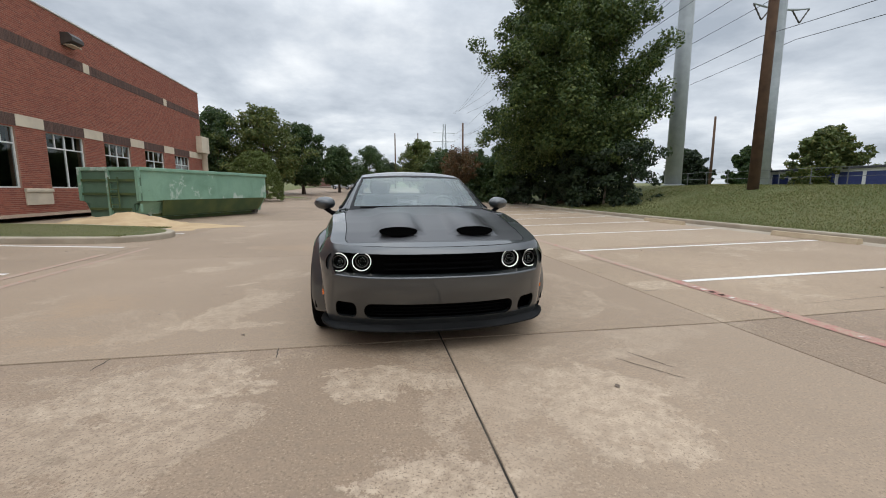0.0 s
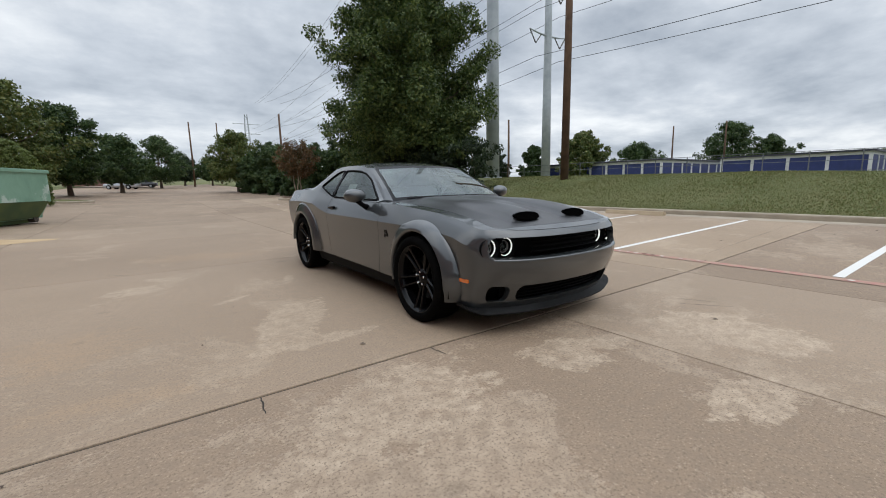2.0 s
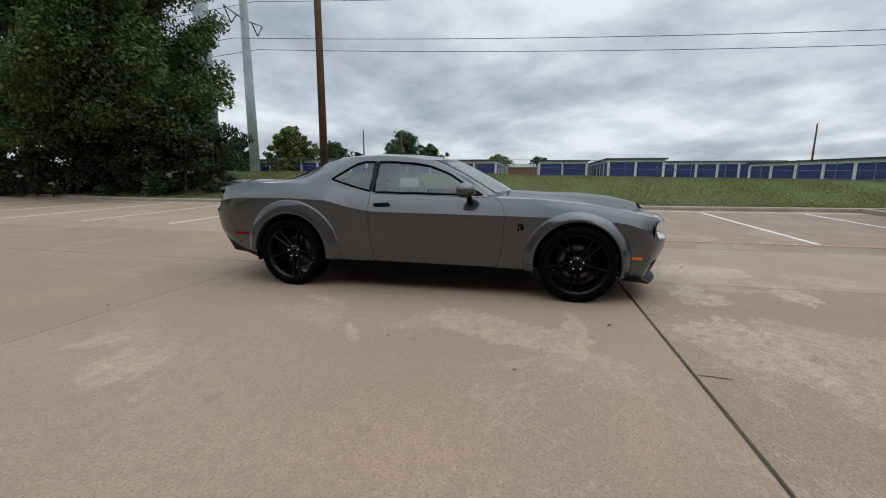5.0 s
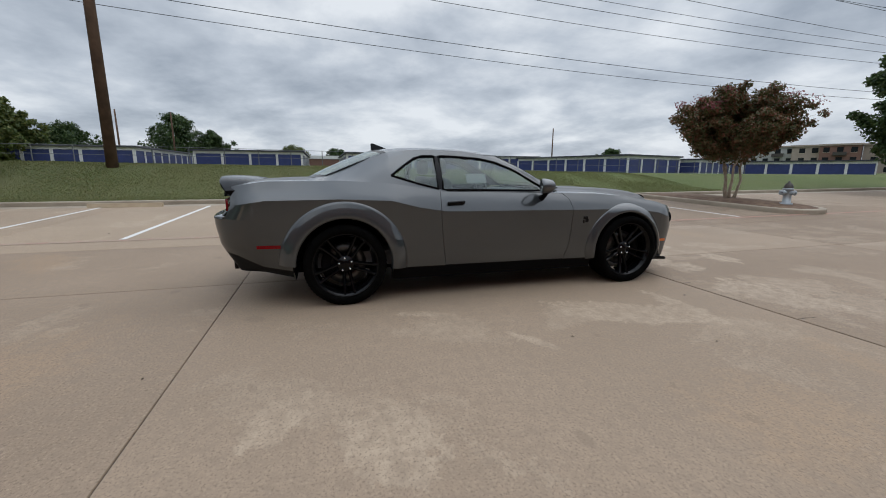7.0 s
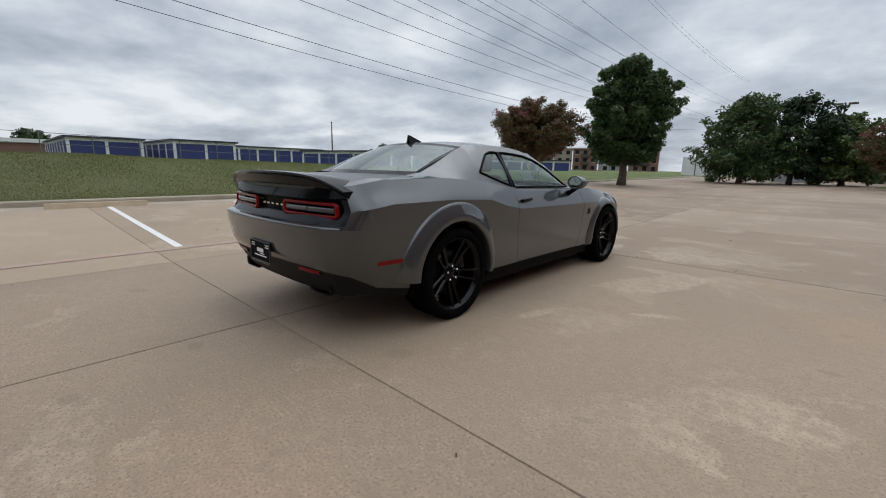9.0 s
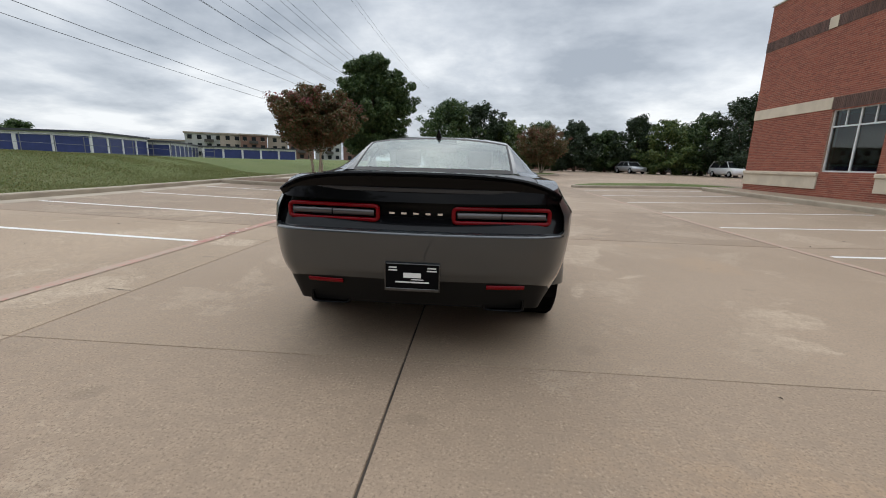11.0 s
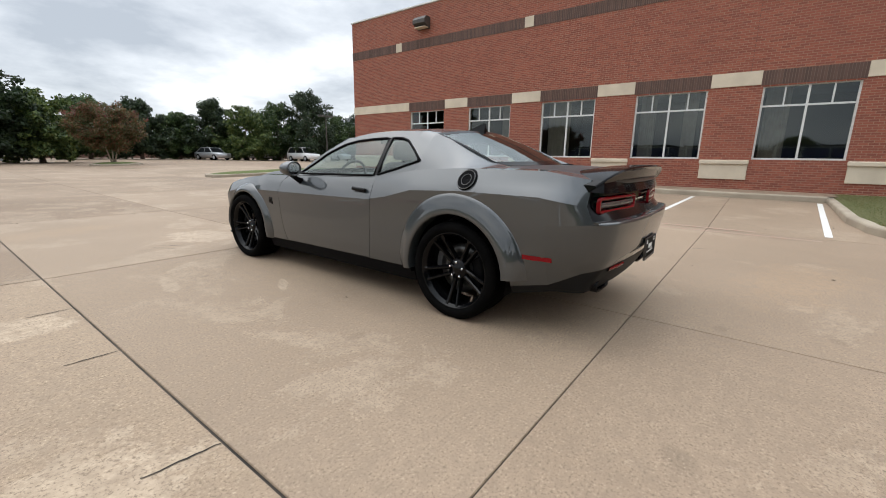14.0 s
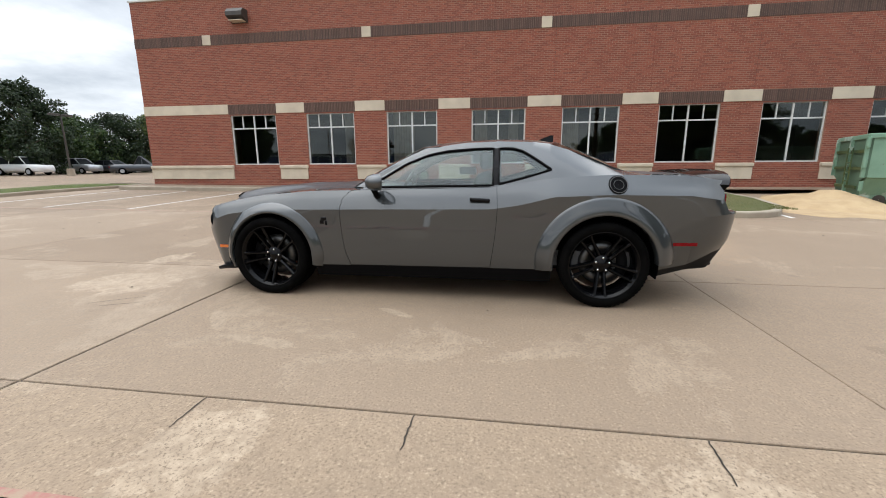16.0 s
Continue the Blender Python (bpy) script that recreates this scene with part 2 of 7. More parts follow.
def blade_mat(name, c1, c2, c3):
    a = Mat(name, c1, 0.6)
    r = a.island()
    a.color(a.ramp(r, (0.0, c1), (0.55, c2), (1.0, c3)))
    a.b.inputs["Subsurface Weight"].default_value = 0.0
    t = a.n.new("ShaderNodeBsdfTranslucent")
    a.l.new(a.ramp(r, (0.0, c1), (0.55, c2), (1.0, c3)), t.inputs[0])
    mx = a.n.new("ShaderNodeMixShader")
    mx.inputs[0].default_value = 0.28
    a.l.new(a.b.outputs[0], mx.inputs[1])
    a.l.new(t.outputs[0], mx.inputs[2])
    a.l.new(mx.outputs[0], a.n["Material Output"].inputs[0])
    return a.m


M["leaf_oak"] = blade_mat("oak_leaves", (0.018, 0.044, 0.01), (0.042, 0.08, 0.018), (0.09, 0.125, 0.034))
M["leaf_pear"] = blade_mat("pear_leaves", (0.024, 0.05, 0.009), (0.062, 0.1, 0.02), (0.15, 0.18, 0.045))
M["leaf_dome"] = blade_mat("clipped_shrub_leaves", (0.075, 0.11, 0.022), (0.12, 0.16, 0.034), (0.155, 0.19, 0.045))
M["leaf_dark"] = blade_mat("dark_evergreen_leaves", (0.010, 0.022, 0.008), (0.020, 0.040, 0.013), (0.040, 0.060, 0.018))
M["leaf_yellow"] = blade_mat("yellowing_leaves", (0.052, 0.080, 0.016), (0.096, 0.128, 0.028), (0.176, 0.176, 0.044))
M["leaf_crape"] = blade_mat("crape_myrtle_leaves", (0.05, 0.07, 0.017), (0.11, 0.085, 0.03), (0.2, 0.07, 0.04))
M["bloom"] = blade_mat("faded_red_blooms", (0.2, 0.04, 0.05), (0.24, 0.06, 0.065), (0.15, 0.045, 0.04))
M["leaf_rust"] = blade_mat("rusty_leaves", (0.060, 0.049, 0.017), (0.112, 0.064, 0.022), (0.188, 0.083, 0.030))
M["blade"] = blade_mat("grass_blades", (0.095, 0.118, 0.028), (0.15, 0.162, 0.046), (0.25, 0.215, 0.095))
M["bark"] = worn("grey_brown_bark", (0.16, 0.12, 0.09), (0.08, 0.06, 0.045), 5.0, 0.9, 40, 0.7)
M["bark_pale"] = worn("pale_smooth_bark", (0.4, 0.33, 0.25), (0.24, 0.18, 0.13), 6.0, 0.8, 40, 0.3)


def brick(name, c1, c2, c3, single=False):
    """Fired brick: every piece has its own tone, with a sandy face."""
    a = Mat(name, c1, 0.85)
    pos = a.n.new("ShaderNodeNewGeometry").outputs["Position"]
    r = a.random() if single else a.island()
    c = a.ramp(r, (0.0, c1), (0.45, c2), (1.0, c3))
    c = a.mix(a.ramp(a.noise(0.5, 5, 0.6, pos), (0.35, 0.0), (0.7, 0.3)), c, tuple(x * 0.75 for x in c2))
    c = a.mix(a.math("MULTIPLY", a.noise(55.0, 3, 0.6, pos), 0.3), c, tuple(x * 0.55 for x in c1))
    a.color(c)
    a.bump(a.noise(90.0, 3, 0.6, pos), 0.3, 0.004)
    return a.m


BRICKS = ((0.38, 0.118, 0.072), (0.305, 0.088, 0.056), (0.215, 0.064, 0.044))
M["brick"] = brick("red_brick", *BRICKS)
M["brick_single"] = brick("red_brick_piece", *BRICKS, True)
M["brick_dark"] = brick("dark_soldier_brick", (0.15, 0.085, 0.066), (0.11, 0.063, 0.05), (0.078, 0.046, 0.038))
M["mortar"] = worn("tan_mortar", (0.4, 0.245, 0.175), (0.34, 0.2, 0.145), 0.8, 0.95, 60, 0.3)
M["mortar_grey"] = worn("grey_mortar", (0.22, 0.155, 0.12), (0.18, 0.13, 0.1), 0.8, 0.95, 60, 0.3)
M["stone"] = worn("cast_stone", (0.66, 0.57, 0.44), (0.55, 0.47, 0.36), 1.5, 0.85, 50, 0.2)
M["white_frame"] = worn("white_aluminium", (0.72, 0.72, 0.7), (0.6, 0.6, 0.58), 2.0, 0.4)
M["metal_grey"] = worn("galvanised_steel", (0.42, 0.45, 0.47), (0.32, 0.35, 0.37), 1.2, 0.5, 30, 0.1, 0.3)
M["wood_pole"] = worn("creosoted_wood", (0.13, 0.075, 0.045), (0.07, 0.04, 0.025), 2.0, 0.9, 25, 0.6)
M["dark_metal"] = worn("dark_bronze_metal", (0.06, 0.05, 0.042), (0.04, 0.035, 0.03), 4.0, 0.5)
M["black"] = Mat("black_plastic", (0.003, 0.003, 0.0035), 0.6, 0.0, Specular_IOR_Level=0.06).m
M["cable"] = Mat("cable", (0.03, 0.03, 0.035), 0.6).m
M["dumpster"] = None
d = Mat("pale_green_scraped_paint", (0.2, 0.36, 0.26), 0.55)
dg = d.mix(d.ramp(d.noise(1.2, 6, 0.65, distort=0.5), (0.4, 0.0), (0.7, 1.0)), (0.21, 0.36, 0.265), (0.15, 0.28, 0.195))
dg = d.mix(d.ramp(d.noise(0.9, 8, 0.7, offset=5.0), (0.55, 0.0), (0.6, 0.8)), dg, (0.5, 0.57, 0.52))
dg = d.mix(d.ramp(d.noise(2.6, 8, 0.75, offset=2.0), (0.66, 0.0), (0.72, 0.85)), dg, (0.11, 0.055, 0.03))
d.color(dg)
d.bump(d.noise(3.0, 5), 0.3, 0.03)
M["dumpster"] = d.m
M["dump_end"] = worn("dull_green_paint", (0.1, 0.18, 0.12), (0.075, 0.14, 0.095), 1.5, 0.7)
M["dump_dark"] = worn("mossy_green_paint", (0.05, 0.09, 0.035), (0.1, 0.13, 0.04), 1.5, 0.7)
M["sand"] = worn("loose_tan_sand", (0.52, 0.38, 0.22), (0.42, 0.29, 0.16), 2.0, 0.95, 45, 0.9)
M["mulch"] = worn("brown_mulch", (0.12, 0.07, 0.045), (0.2, 0.13, 0.08), 6.0, 0.95, 30, 0.9)


def glass(name, tint, gloss=0.02, ior=1.75):
    """Thin glass: what is behind it, tinted, under a Fresnel reflection."""
    m = bpy.data.materials.new(name)
    m.use_nodes = True
    n, l = m.node_tree.nodes, m.node_tree.links
    n.remove(n["Principled BSDF"])
    t = n.new("ShaderNodeBsdfTransparent")
    t.inputs[0].default_value = (*tint, 1)
    g = n.new("ShaderNodeBsdfGlossy")
    g.inputs["Roughness"].default_value = gloss
    g.inputs[0].default_value = (0.93, 1.0, 0.985, 1)
    # gloss grows towards grazing views, alike from both sides of the pane
    r0 = ((ior - 1) / (ior + 1)) ** 2
    w = n.new("ShaderNodeLayerWeight")
    w.inputs["Blend"].default_value = 0.5
    p5 = n.new("ShaderNodeMath")
    p5.operation = "POWER"
    l.new(w.outputs["Facing"], p5.inputs[0])
    p5.inputs[1].default_value = 5.0
    f = n.new("ShaderNodeMath")
    f.operation = "MULTIPLY_ADD"
    l.new(p5.outputs[0], f.inputs[0])
    f.inputs[1].default_value, f.inputs[2].default_value = 1 - r0, r0
    x = n.new("ShaderNodeMixShader")
    l.new(f.outputs[0], x.inputs[0])
    l.new(t.outputs[0], x.inputs[1])
    l.new(g.outputs[0], x.inputs[2])
    l.new(x.outputs[0], n["Material Output"].inputs[0])
    return m


M["glass"] = glass("window_glass", (0.36, 0.385, 0.38), 0.02, 1.7)
M["car_glass"] = glass("tinted_car_glass", (0.6, 0.68, 0.66), 0.01, 1.75)
M["screen_glass"] = glass("raked_screen_glass", (0.8, 0.92, 0.91), 0.02, 2.25)

# ---- building helpers ----


def finish(name, bm, mat, smooth=False):
    bmesh.ops.recalc_face_normals(bm, faces=bm.faces)
    me = bpy.data.meshes.new(name)
    bm.to_mesh(me)
    bm.free()
    if mat:
        me.materials.append(mat)
    if smooth:
        me.shade_smooth()
    return me


def part(name, bm, mat, parent, label="", smooth=False):
    """Links a bmesh as one mesh object under a thing or a part."""
    ob = new(name, finish(name, bm, mat, smooth))
    ob.parent = parent
    return tagged(ob, label)


def sharp(ob, angle=35):
    ob.data.set_sharp_from_angle(angle=radians(angle))
    return ob


def thing(name, at, label, category, group="", kind="", turn=0.0):
    e = new(name)
    e.empty_display_size = 0.2
    e.matrix_basis = pose(*at, 0, 0, turn)
    return tagged(e, label, category, group, kind)


def box(bm, x0, x1, y0, y1, z0, z1, bevel=0.0, seg=2):
    vs = [bm.verts.new((x, y, z)) for z in (z0, z1) for y in (y0, y1) for x in (x0, x1)]
    fs = [bm.faces.new([vs[i] for i in f]) for f in ((0, 2, 3, 1), (4, 5, 7, 6), (0, 1, 5, 4), (2, 6, 7, 3), (0, 4, 6, 2), (1, 3, 7, 5))]
    if bevel:
        es = list({e for f in fs for e in f.edges})
        bmesh.ops.bevel(bm, geom=es, offset=bevel, segments=seg, affect="EDGES", profile=0.5, clamp_overlap=True)
    return bm


def boxed(*a, **k):
    return box(bmesh.new(), *a, **k)


def tube(bm, pts, radii, n=10, cap=True):
    """A round tube along points, with a radius at each."""
    rings = []
    pts = [Vector(p) for p in pts]
    side = None
    for i, p in enumerate(pts):
        d = (pts[min(i + 1, len(pts) - 1)] - pts[max(i - 1, 0)]).normalized()
        if side is None or abs(side.dot(d)) > 0.95:
            side = d.orthogonal().normalized()
        side = (side - d * side.dot(d)).normalized()
        up_ = d.cross(side)
        r = radii[i] if isinstance(radii, (list, tuple)) else radii
        rings.append([bm.verts.new(p + (side * math.cos(2 * math.pi * k / n) + up_ * math.sin(2 * math.pi * k / n)) * r) for k in range(n)])
    for a, b in zip(rings, rings[1:]):
        for k in range(n):
            bm.faces.new((a[k], a[(k + 1) % n], b[(k + 1) % n], b[k]))
    if cap:
        bm.faces.new(rings[0][::-1])
        bm.faces.new(rings[-1])
    return bm


def lathe(bm, prof, n=32, axis="x", at=(0, 0, 0), close=False, cap=False):
    """Turns a profile of (along, radius) round an axis through at."""
    rings = []
    for a, r in prof:
        ring = []
        for k in range(n):
            c, s = math.cos(2 * math.pi * k / n) * r, math.sin(2 * math.pi * k / n) * r
            p = {"x": (a, c, s), "y": (c, a, s), "z": (c, s, a)}[axis]
            ring.append(bm.verts.new((p[0] + at[0], p[1] + at[1], p[2] + at[2])))
        rings.append(ring)
    pairs = list(zip(rings, rings[1:])) + ([(rings[-1], rings[0])] if close else [])
    for a, b in pairs:
        for k in range(n):
            bm.faces.new((a[k], a[(k + 1) % n], b[(k + 1) % n], b[k]))
    if cap:
        for ring in (rings[0], rings[-1]):
            if (ring[0].co - ring[n // 2].co).length > 0.004:
                bm.faces.new(ring)
    return bm


def grid(bm, rows):
    """Faces over rows of points."""
    vs = [[bm.verts.new(p) for p in r] for r in rows]
    for a, b in zip(vs, vs[1:]):
        for k in range(len(a) - 1):
            bm.faces.new((a[k], a[k + 1], b[k + 1], b[k]))
    return vs


def key(x, *ks):
    """Smooth interpolation between (x, value) pairs."""
    if x <= ks[0][0]:
        return ks[0][1]
    for (x0, v0), (x1, v1) in zip(ks, ks[1:]):
        if x <= x1:
            t = (x - x0) / (x1 - x0)
            return v0 + (v1 - v0) * t
    return ks[-1][1]


def ease(t):
    t = min(max(t, 0.0), 1.0)
    return t * t * (3 - 2 * t)

# ---- ground: the lot, its kerbs and the grass ----
EAST, WEST = 9.45, -11.0      # kerb faces of the stalls


def lot_z(x, y):
    return 0.0225 * max(0.0, min(x, EAST) - 2.65) + 0.028 * max(0.0, -max(x, WEST) - 5.25) + 0.022 * max(0.0, y - 16) + 0.007 * max(0.0, min(-y, 60) - 6.5)


def land_z(x, y):
    """Grass and ground outside the lot: a bank rises to the east."""
    z = lot_z(x, y)
    if x > EAST:
        crest = key(y, (-60, 0.9), (-30, 1.0), (-12, 1.15), (4, 1.42), (12, 1.5), (30, 1.6), (60, 2.0))
        base = z + 0.14
        z = base + (max(crest, base) - base) * ease((x - EAST - 0.3) / 7.5)
        z += 0.05 * noise.noise((x * 0.35, y * 0.35, 0)) * ease((x - EAST) / 2)
    return z


def in_lot(x, y):
    if WEST - 1.9 < x < EAST and -75 < y < 110:
        return True
    return x <= WEST - 1.9 and (-75 < y < -15.5 or 27.5 < y < 36)


# one sheet to the horizon, dipped under the paving
xs = [-2500, -900, -400, -200, -120, -90] + [-70 + 4 * i for i in range(14)] + [WEST - 2.0, WEST - 1.85, -6, 0, 5, EAST - 0.05, EAST + 0.12] + [EAST + 0.5 + 0.6 * i for i in range(18)] + [22, 26, 32, 40, 50, 65, 90, 130, 200, 400, 900, 2500]
ys = [-2500, -900, -400, -200, -120, -90, -75.2, -74.8] + [-70 + 2.5 * i for i in range(22)] + [-15.6, -15.4] + [-13 + 1.5 * i for i in range(27)] + [27.4, 27.6, 30, 33, 35.9, 36.1] + [38 + 4 * i for i in range(18)] + [110.2, 112, 140, 200, 400, 900, 2500]
xs, ys = sorted(set(xs)), sorted(set(ys))
bm = bmesh.new()
grid(bm, [[(x, y, land_z(x, y) - (0.12 if in_lot(x, y) else -0.0)) for x in xs] for y in ys])
ground = tagged(new("ground", finish("ground", bm, M["grass"], True)), "mown grass and bare earth running to the horizon", "ground", kind="structure")

# paving slabs with recessed joints
pavement = thing("pavement", (0, 0, 0), "stained tan concrete paving with dark joints", "pavement", kind="structure")
JX = [WEST - 1.69, -5.25, 0.05, 2.635, EAST]
JY = [-29.1, -24.6, -20.1, -15.5, -11.0, -6.5, -2.02, 2.51, 7.0, 11.5, 16.0, 20.5, 25.0, 29.5]


def slab(bm, x0, x1, y0, y1, gx=0.006, n=3):
    t = 0.1
    # one cross joint has opened wider than the others
    g0, g1 = [0.0105 if abs(y + 2.02) < 0.01 else 0.003 if abs(y - 2.51) < 0.01 else 0.005 for y in (y0, y1)]
    nx, ny = n, n
    top = [[(x0 + gx + (x1 - x0 - 2 * gx) * i / nx, y0 + g0 + (y1 - y0 - g0 - g1) * j / ny) for i in range(nx + 1)] for j in range(ny + 1)]
    # rounded arris: the rim of the top drops by a few millimetres
    e = 0.003
    def P(x, y, dz):
        return (x, y, lot_z(x, y) + dz)
    vs = grid(bm, [[P(min(max(x, x0 + gx + e), x1 - gx - e), min(max(y, y0 + g0 + e), y1 - g1 - e), 0) for x, y in r] for r in top])
    rim = [vs[0][i] for i in range(nx + 1)] + [vs[j][nx] for j in range(1, ny + 1)] + [vs[ny][i] for i in range(nx - 1, -1, -1)] + [vs[j][0] for j in range(ny - 1, 0, -1)]
    cx, cy = (x0 + x1) / 2, (y0 + y1) / 2
    out = []
    for v in rim:
        x = v.co.x + (e if v.co.x > x1 - gx - e - 1e-4 else -e if v.co.x < x0 + gx + e + 1e-4 else 0)
        y = v.co.y + (e if v.co.y > y1 - g1 - e - 1e-4 else -e if v.co.y < y0 + g0 + e + 1e-4 else 0)
        out.append((x, y))
    ra = [bm.verts.new(P(x, y, -0.005)) for x, y in out]
    rb = [bm.verts.new(P(x, y, -t)) for x, y in out]
    for k in range(len(rim)):
        k2 = (k + 1) % len(rim)
        bm.faces.new((rim[k], rim[k2], ra[k2], ra[k]))
        bm.faces.new((ra[k], ra[k2], rb[k2], rb[k]))


bm = bmesh.new()
grid(bm, [[(x, y, lot_z(x, y) - 0.008) for x in (WEST - 1.69, -5.25, 2.635, 2.66, EAST)] for y in JY])
part("joint_filler", bm, M["joint"], pavement, "dark joint sealant between the slabs")
# the drive beyond the marked slabs, and the lots north and south of the building
bm = bmesh.new()
for x0, x1, y0, y1, nx, ny in ((WEST - 1.69, EAST, 29.5, 110, 8, 40), (WEST - 1.69, EAST, -75, -29.1, 8, 20), (-75, WEST - 1.69, -75, -15.5, 20, 24), (-45, WEST - 1.69, 27.6, 36, 10, 4)):
    grid(bm, [[(x0 + (x1 - x0) * i / nx, y0 + (y1 - y0) * j / ny, lot_z(x0 + (x1 - x0) * i / nx, y0 + (y1 - y0) * j / ny)) for i in range(nx + 1)] for j in range(ny + 1)])
tagged(new("road", finish("road", bm, M["slab"], True)), "wide concrete drive and far parking lot", "road", kind="structure")

# stall lines and the fire-lane lines
markings = thing("markings", (0, 0, 0), "worn white stall lines and faded red fire lane lines", "road marking", kind="structure")


def stripe(name, x0, y0, x1, y1, width, mat, label):
    bm = bmesh.new()
    d = Vector((x1 - x0, y1 - y0))
    n = max(2, int(d.length / 0.5))
    s = Vector((-d.y, d.x)).normalized() * width / 2
    rows = []
    for i in range(n + 1):
        p = Vector((x0, y0)) + d * i / n
        rows.append([(p.x + s.x * k, p.y + s.y * k, lot_z(p.x, p.y) + 0.004) for k in (-1, 1)])
    grid(bm, rows)
    return part(name, bm, mat, markings, label)


for i in range(-5, 9):
    y = -0.52 + 2.725 * i
    if -13 < y < 24 and not -12.6 < y < -10.2:
        stripe("stall_line", 3.5, y, 8.95, y - 0.07, 0.1, M["white_line"], "worn white stall line")
for i in range(-6, 3):
    y = 1.38 + 2.74 * i
    stripe("stall_line", -5.47, y, -10.6, y + 0.26, 0.1, M["white_line"], "worn white stall line")
stripe("fire_lane_line", 3.34, -30.0, 3.4, -0.35, 0.16, M["red_line"], "faded red fire lane line")
stripe("fire_lane_line", 3.4, -0.35, 3.45, 24.0, 0.14, M["red_worn"], "nearly worn-off red fire lane line")
stripe("fire_lane_line", -5.28, -14.0, -5.3, 3.2, 0.12, M["red_worn"], "nearly worn-off red fire lane line")
stripe("fire_lane_line", -4.9, 0.4, -4.95, 4.0, 0.1, M["red_worn"], "nearly worn-off red fire lane line")
# worn white lettering inside the red line, too worn to read
random.seed(5)
for y in (-3.4, -1.9, -1.25, -5.6, -8.0):
    bm = bmesh.new()
    for k in range(7):
        u = y + k * 0.13
        if random.random() < 0.7:
            z = lot_z(3.4, u) + 0.008
            grid(bm, [[(3.36, u, z), (3.42, u, z)], [(3.36, u + 0.06, z), (3.42, u + 0.06, z)]])
    part("worn_lettering", bm, M["letter_worn"], markings, "worn white lettering bars")


def kerb_run(name, pts, label, parent=None, width=0.16, height=0.14, closed=False):
    """A kerb along a plan line: rounded top edge, real step."""
    bm = bmesh.new()
    P = [Vector((x, y)) for x, y in pts]
    n = len(P)
    rows = []
    for i, p in enumerate(P):
        a = P[i - 1] if (i or closed) else p
        b = P[(i + 1) % n] if (i < n - 1 or closed) else p
        d = (b - a).normalized()
        s = Vector((-d.y, d.x))
        z = lot_z(p.x, p.y)
        rows.append([(p.x + s.x * u, p.y + s.y * u, z + h) for u, h in ((0, -0.1), (0, height * 0.75), (0.012, height * 0.92), (0.04, height), (width, height), (width, -0.1))])
    if closed:
        rows.append(rows[0])
    grid(bm, rows)
    return bm


def arc(cx, cy, r, a0, a1, n=8):
    return [(cx + r * math.cos(radians(a0 + (a1 - a0) * i / n)), cy + r * math.sin(radians(a0 + (a1 - a0) * i / n))) for i in range(n + 1)]


ek = thing("kerb_east", (0, 0, 0), "long tan concrete kerb along the grass bank", "kerb", kind="structure")
pts = [(EAST, y) for y in np.arange(-60, 24.1, 1.5)] + arc(EAST - 2, 24, 2, 0, 60, 4)
part("kerb_stone", kerb_run("k", [(x, y) for x, y in pts[::-1]], ""), M["kerb"], ek)
bm = bmesh.new()
grid(bm, [[(EAST - 0.45, y, lot_z(EAST - 0.45, y) + 0.003), (EAST + 0.01, y, lot_z(EAST, y) + 0.01)] for y in np.arange(-60, 24.1, 1.5)])
part("gutter", bm, M["kerb"], ek, "paler concrete gutter")

# a sidewalk with a kerb along the brick building
wk = thing("sidewalk", (0, 0, 0), "narrow concrete sidewalk along the brick wall", "sidewalk", kind="structure")
pts = [(WEST, y) for y in np.arange(-15.6, 4.21, 1.1)] + [(WEST, 4.56)]
part("kerb_stone", kerb_run("k", pts, ""), M["kerb"], wk)
bm = bmesh.new()
grid(bm, [[(x, y, lot_z(WEST, y) + 0.14) for x in (WEST - 0.15, -12.75)] for y in np.arange(-15.6, 28, 1.1)])
part("walk_slab", bm, M["slab"], wk)
# grass islands
ISL = [(-12.6, 4.55), (-7.3, 4.5)] + arc(-6.6, 5.85, 1.25, -95, 60, 8) + [(-6.7, 7.35), (-8.4, 7.75), (-12.6, 7.85)]


def island(name, outline, label, fill, rise=0.12, at_z=None, kerb_h=0.14):
    t = thing(name, (0, 0, 0), label, "island", kind="structure")
    part("kerb_stone", kerb_run("k", outline, "", closed=True, height=kerb_h), M["kerb"], t, "pale concrete kerb")
    c = Vector((sum(p[0] for p in outline) / len(outline), sum(p[1] for p in outline) / len(outline)))
    bm = bmesh.new()
    rows = []
    for f, dz in ((1.0, kerb_h - 0.03), (0.8, kerb_h + 0.02), (0.5, kerb_h + rise * 0.8), (0.2, kerb_h + rise), (0.01, kerb_h + rise)):
        r = []
        for x, y in outline + outline[:1]:
            q = c + (Vector((x, y)) - c) * (f * 0.985 if f == 1.0 else f)
            r.append((q.x, q.y, lot_z(q.x, q.y) + dz))
        rows.append(r)
    grid(bm, rows)
    part("turf" if fill == "grass" else "mulch_bed", bm, M[fill], t, "green turf" if fill == "grass" else "brown mulch")
    return t


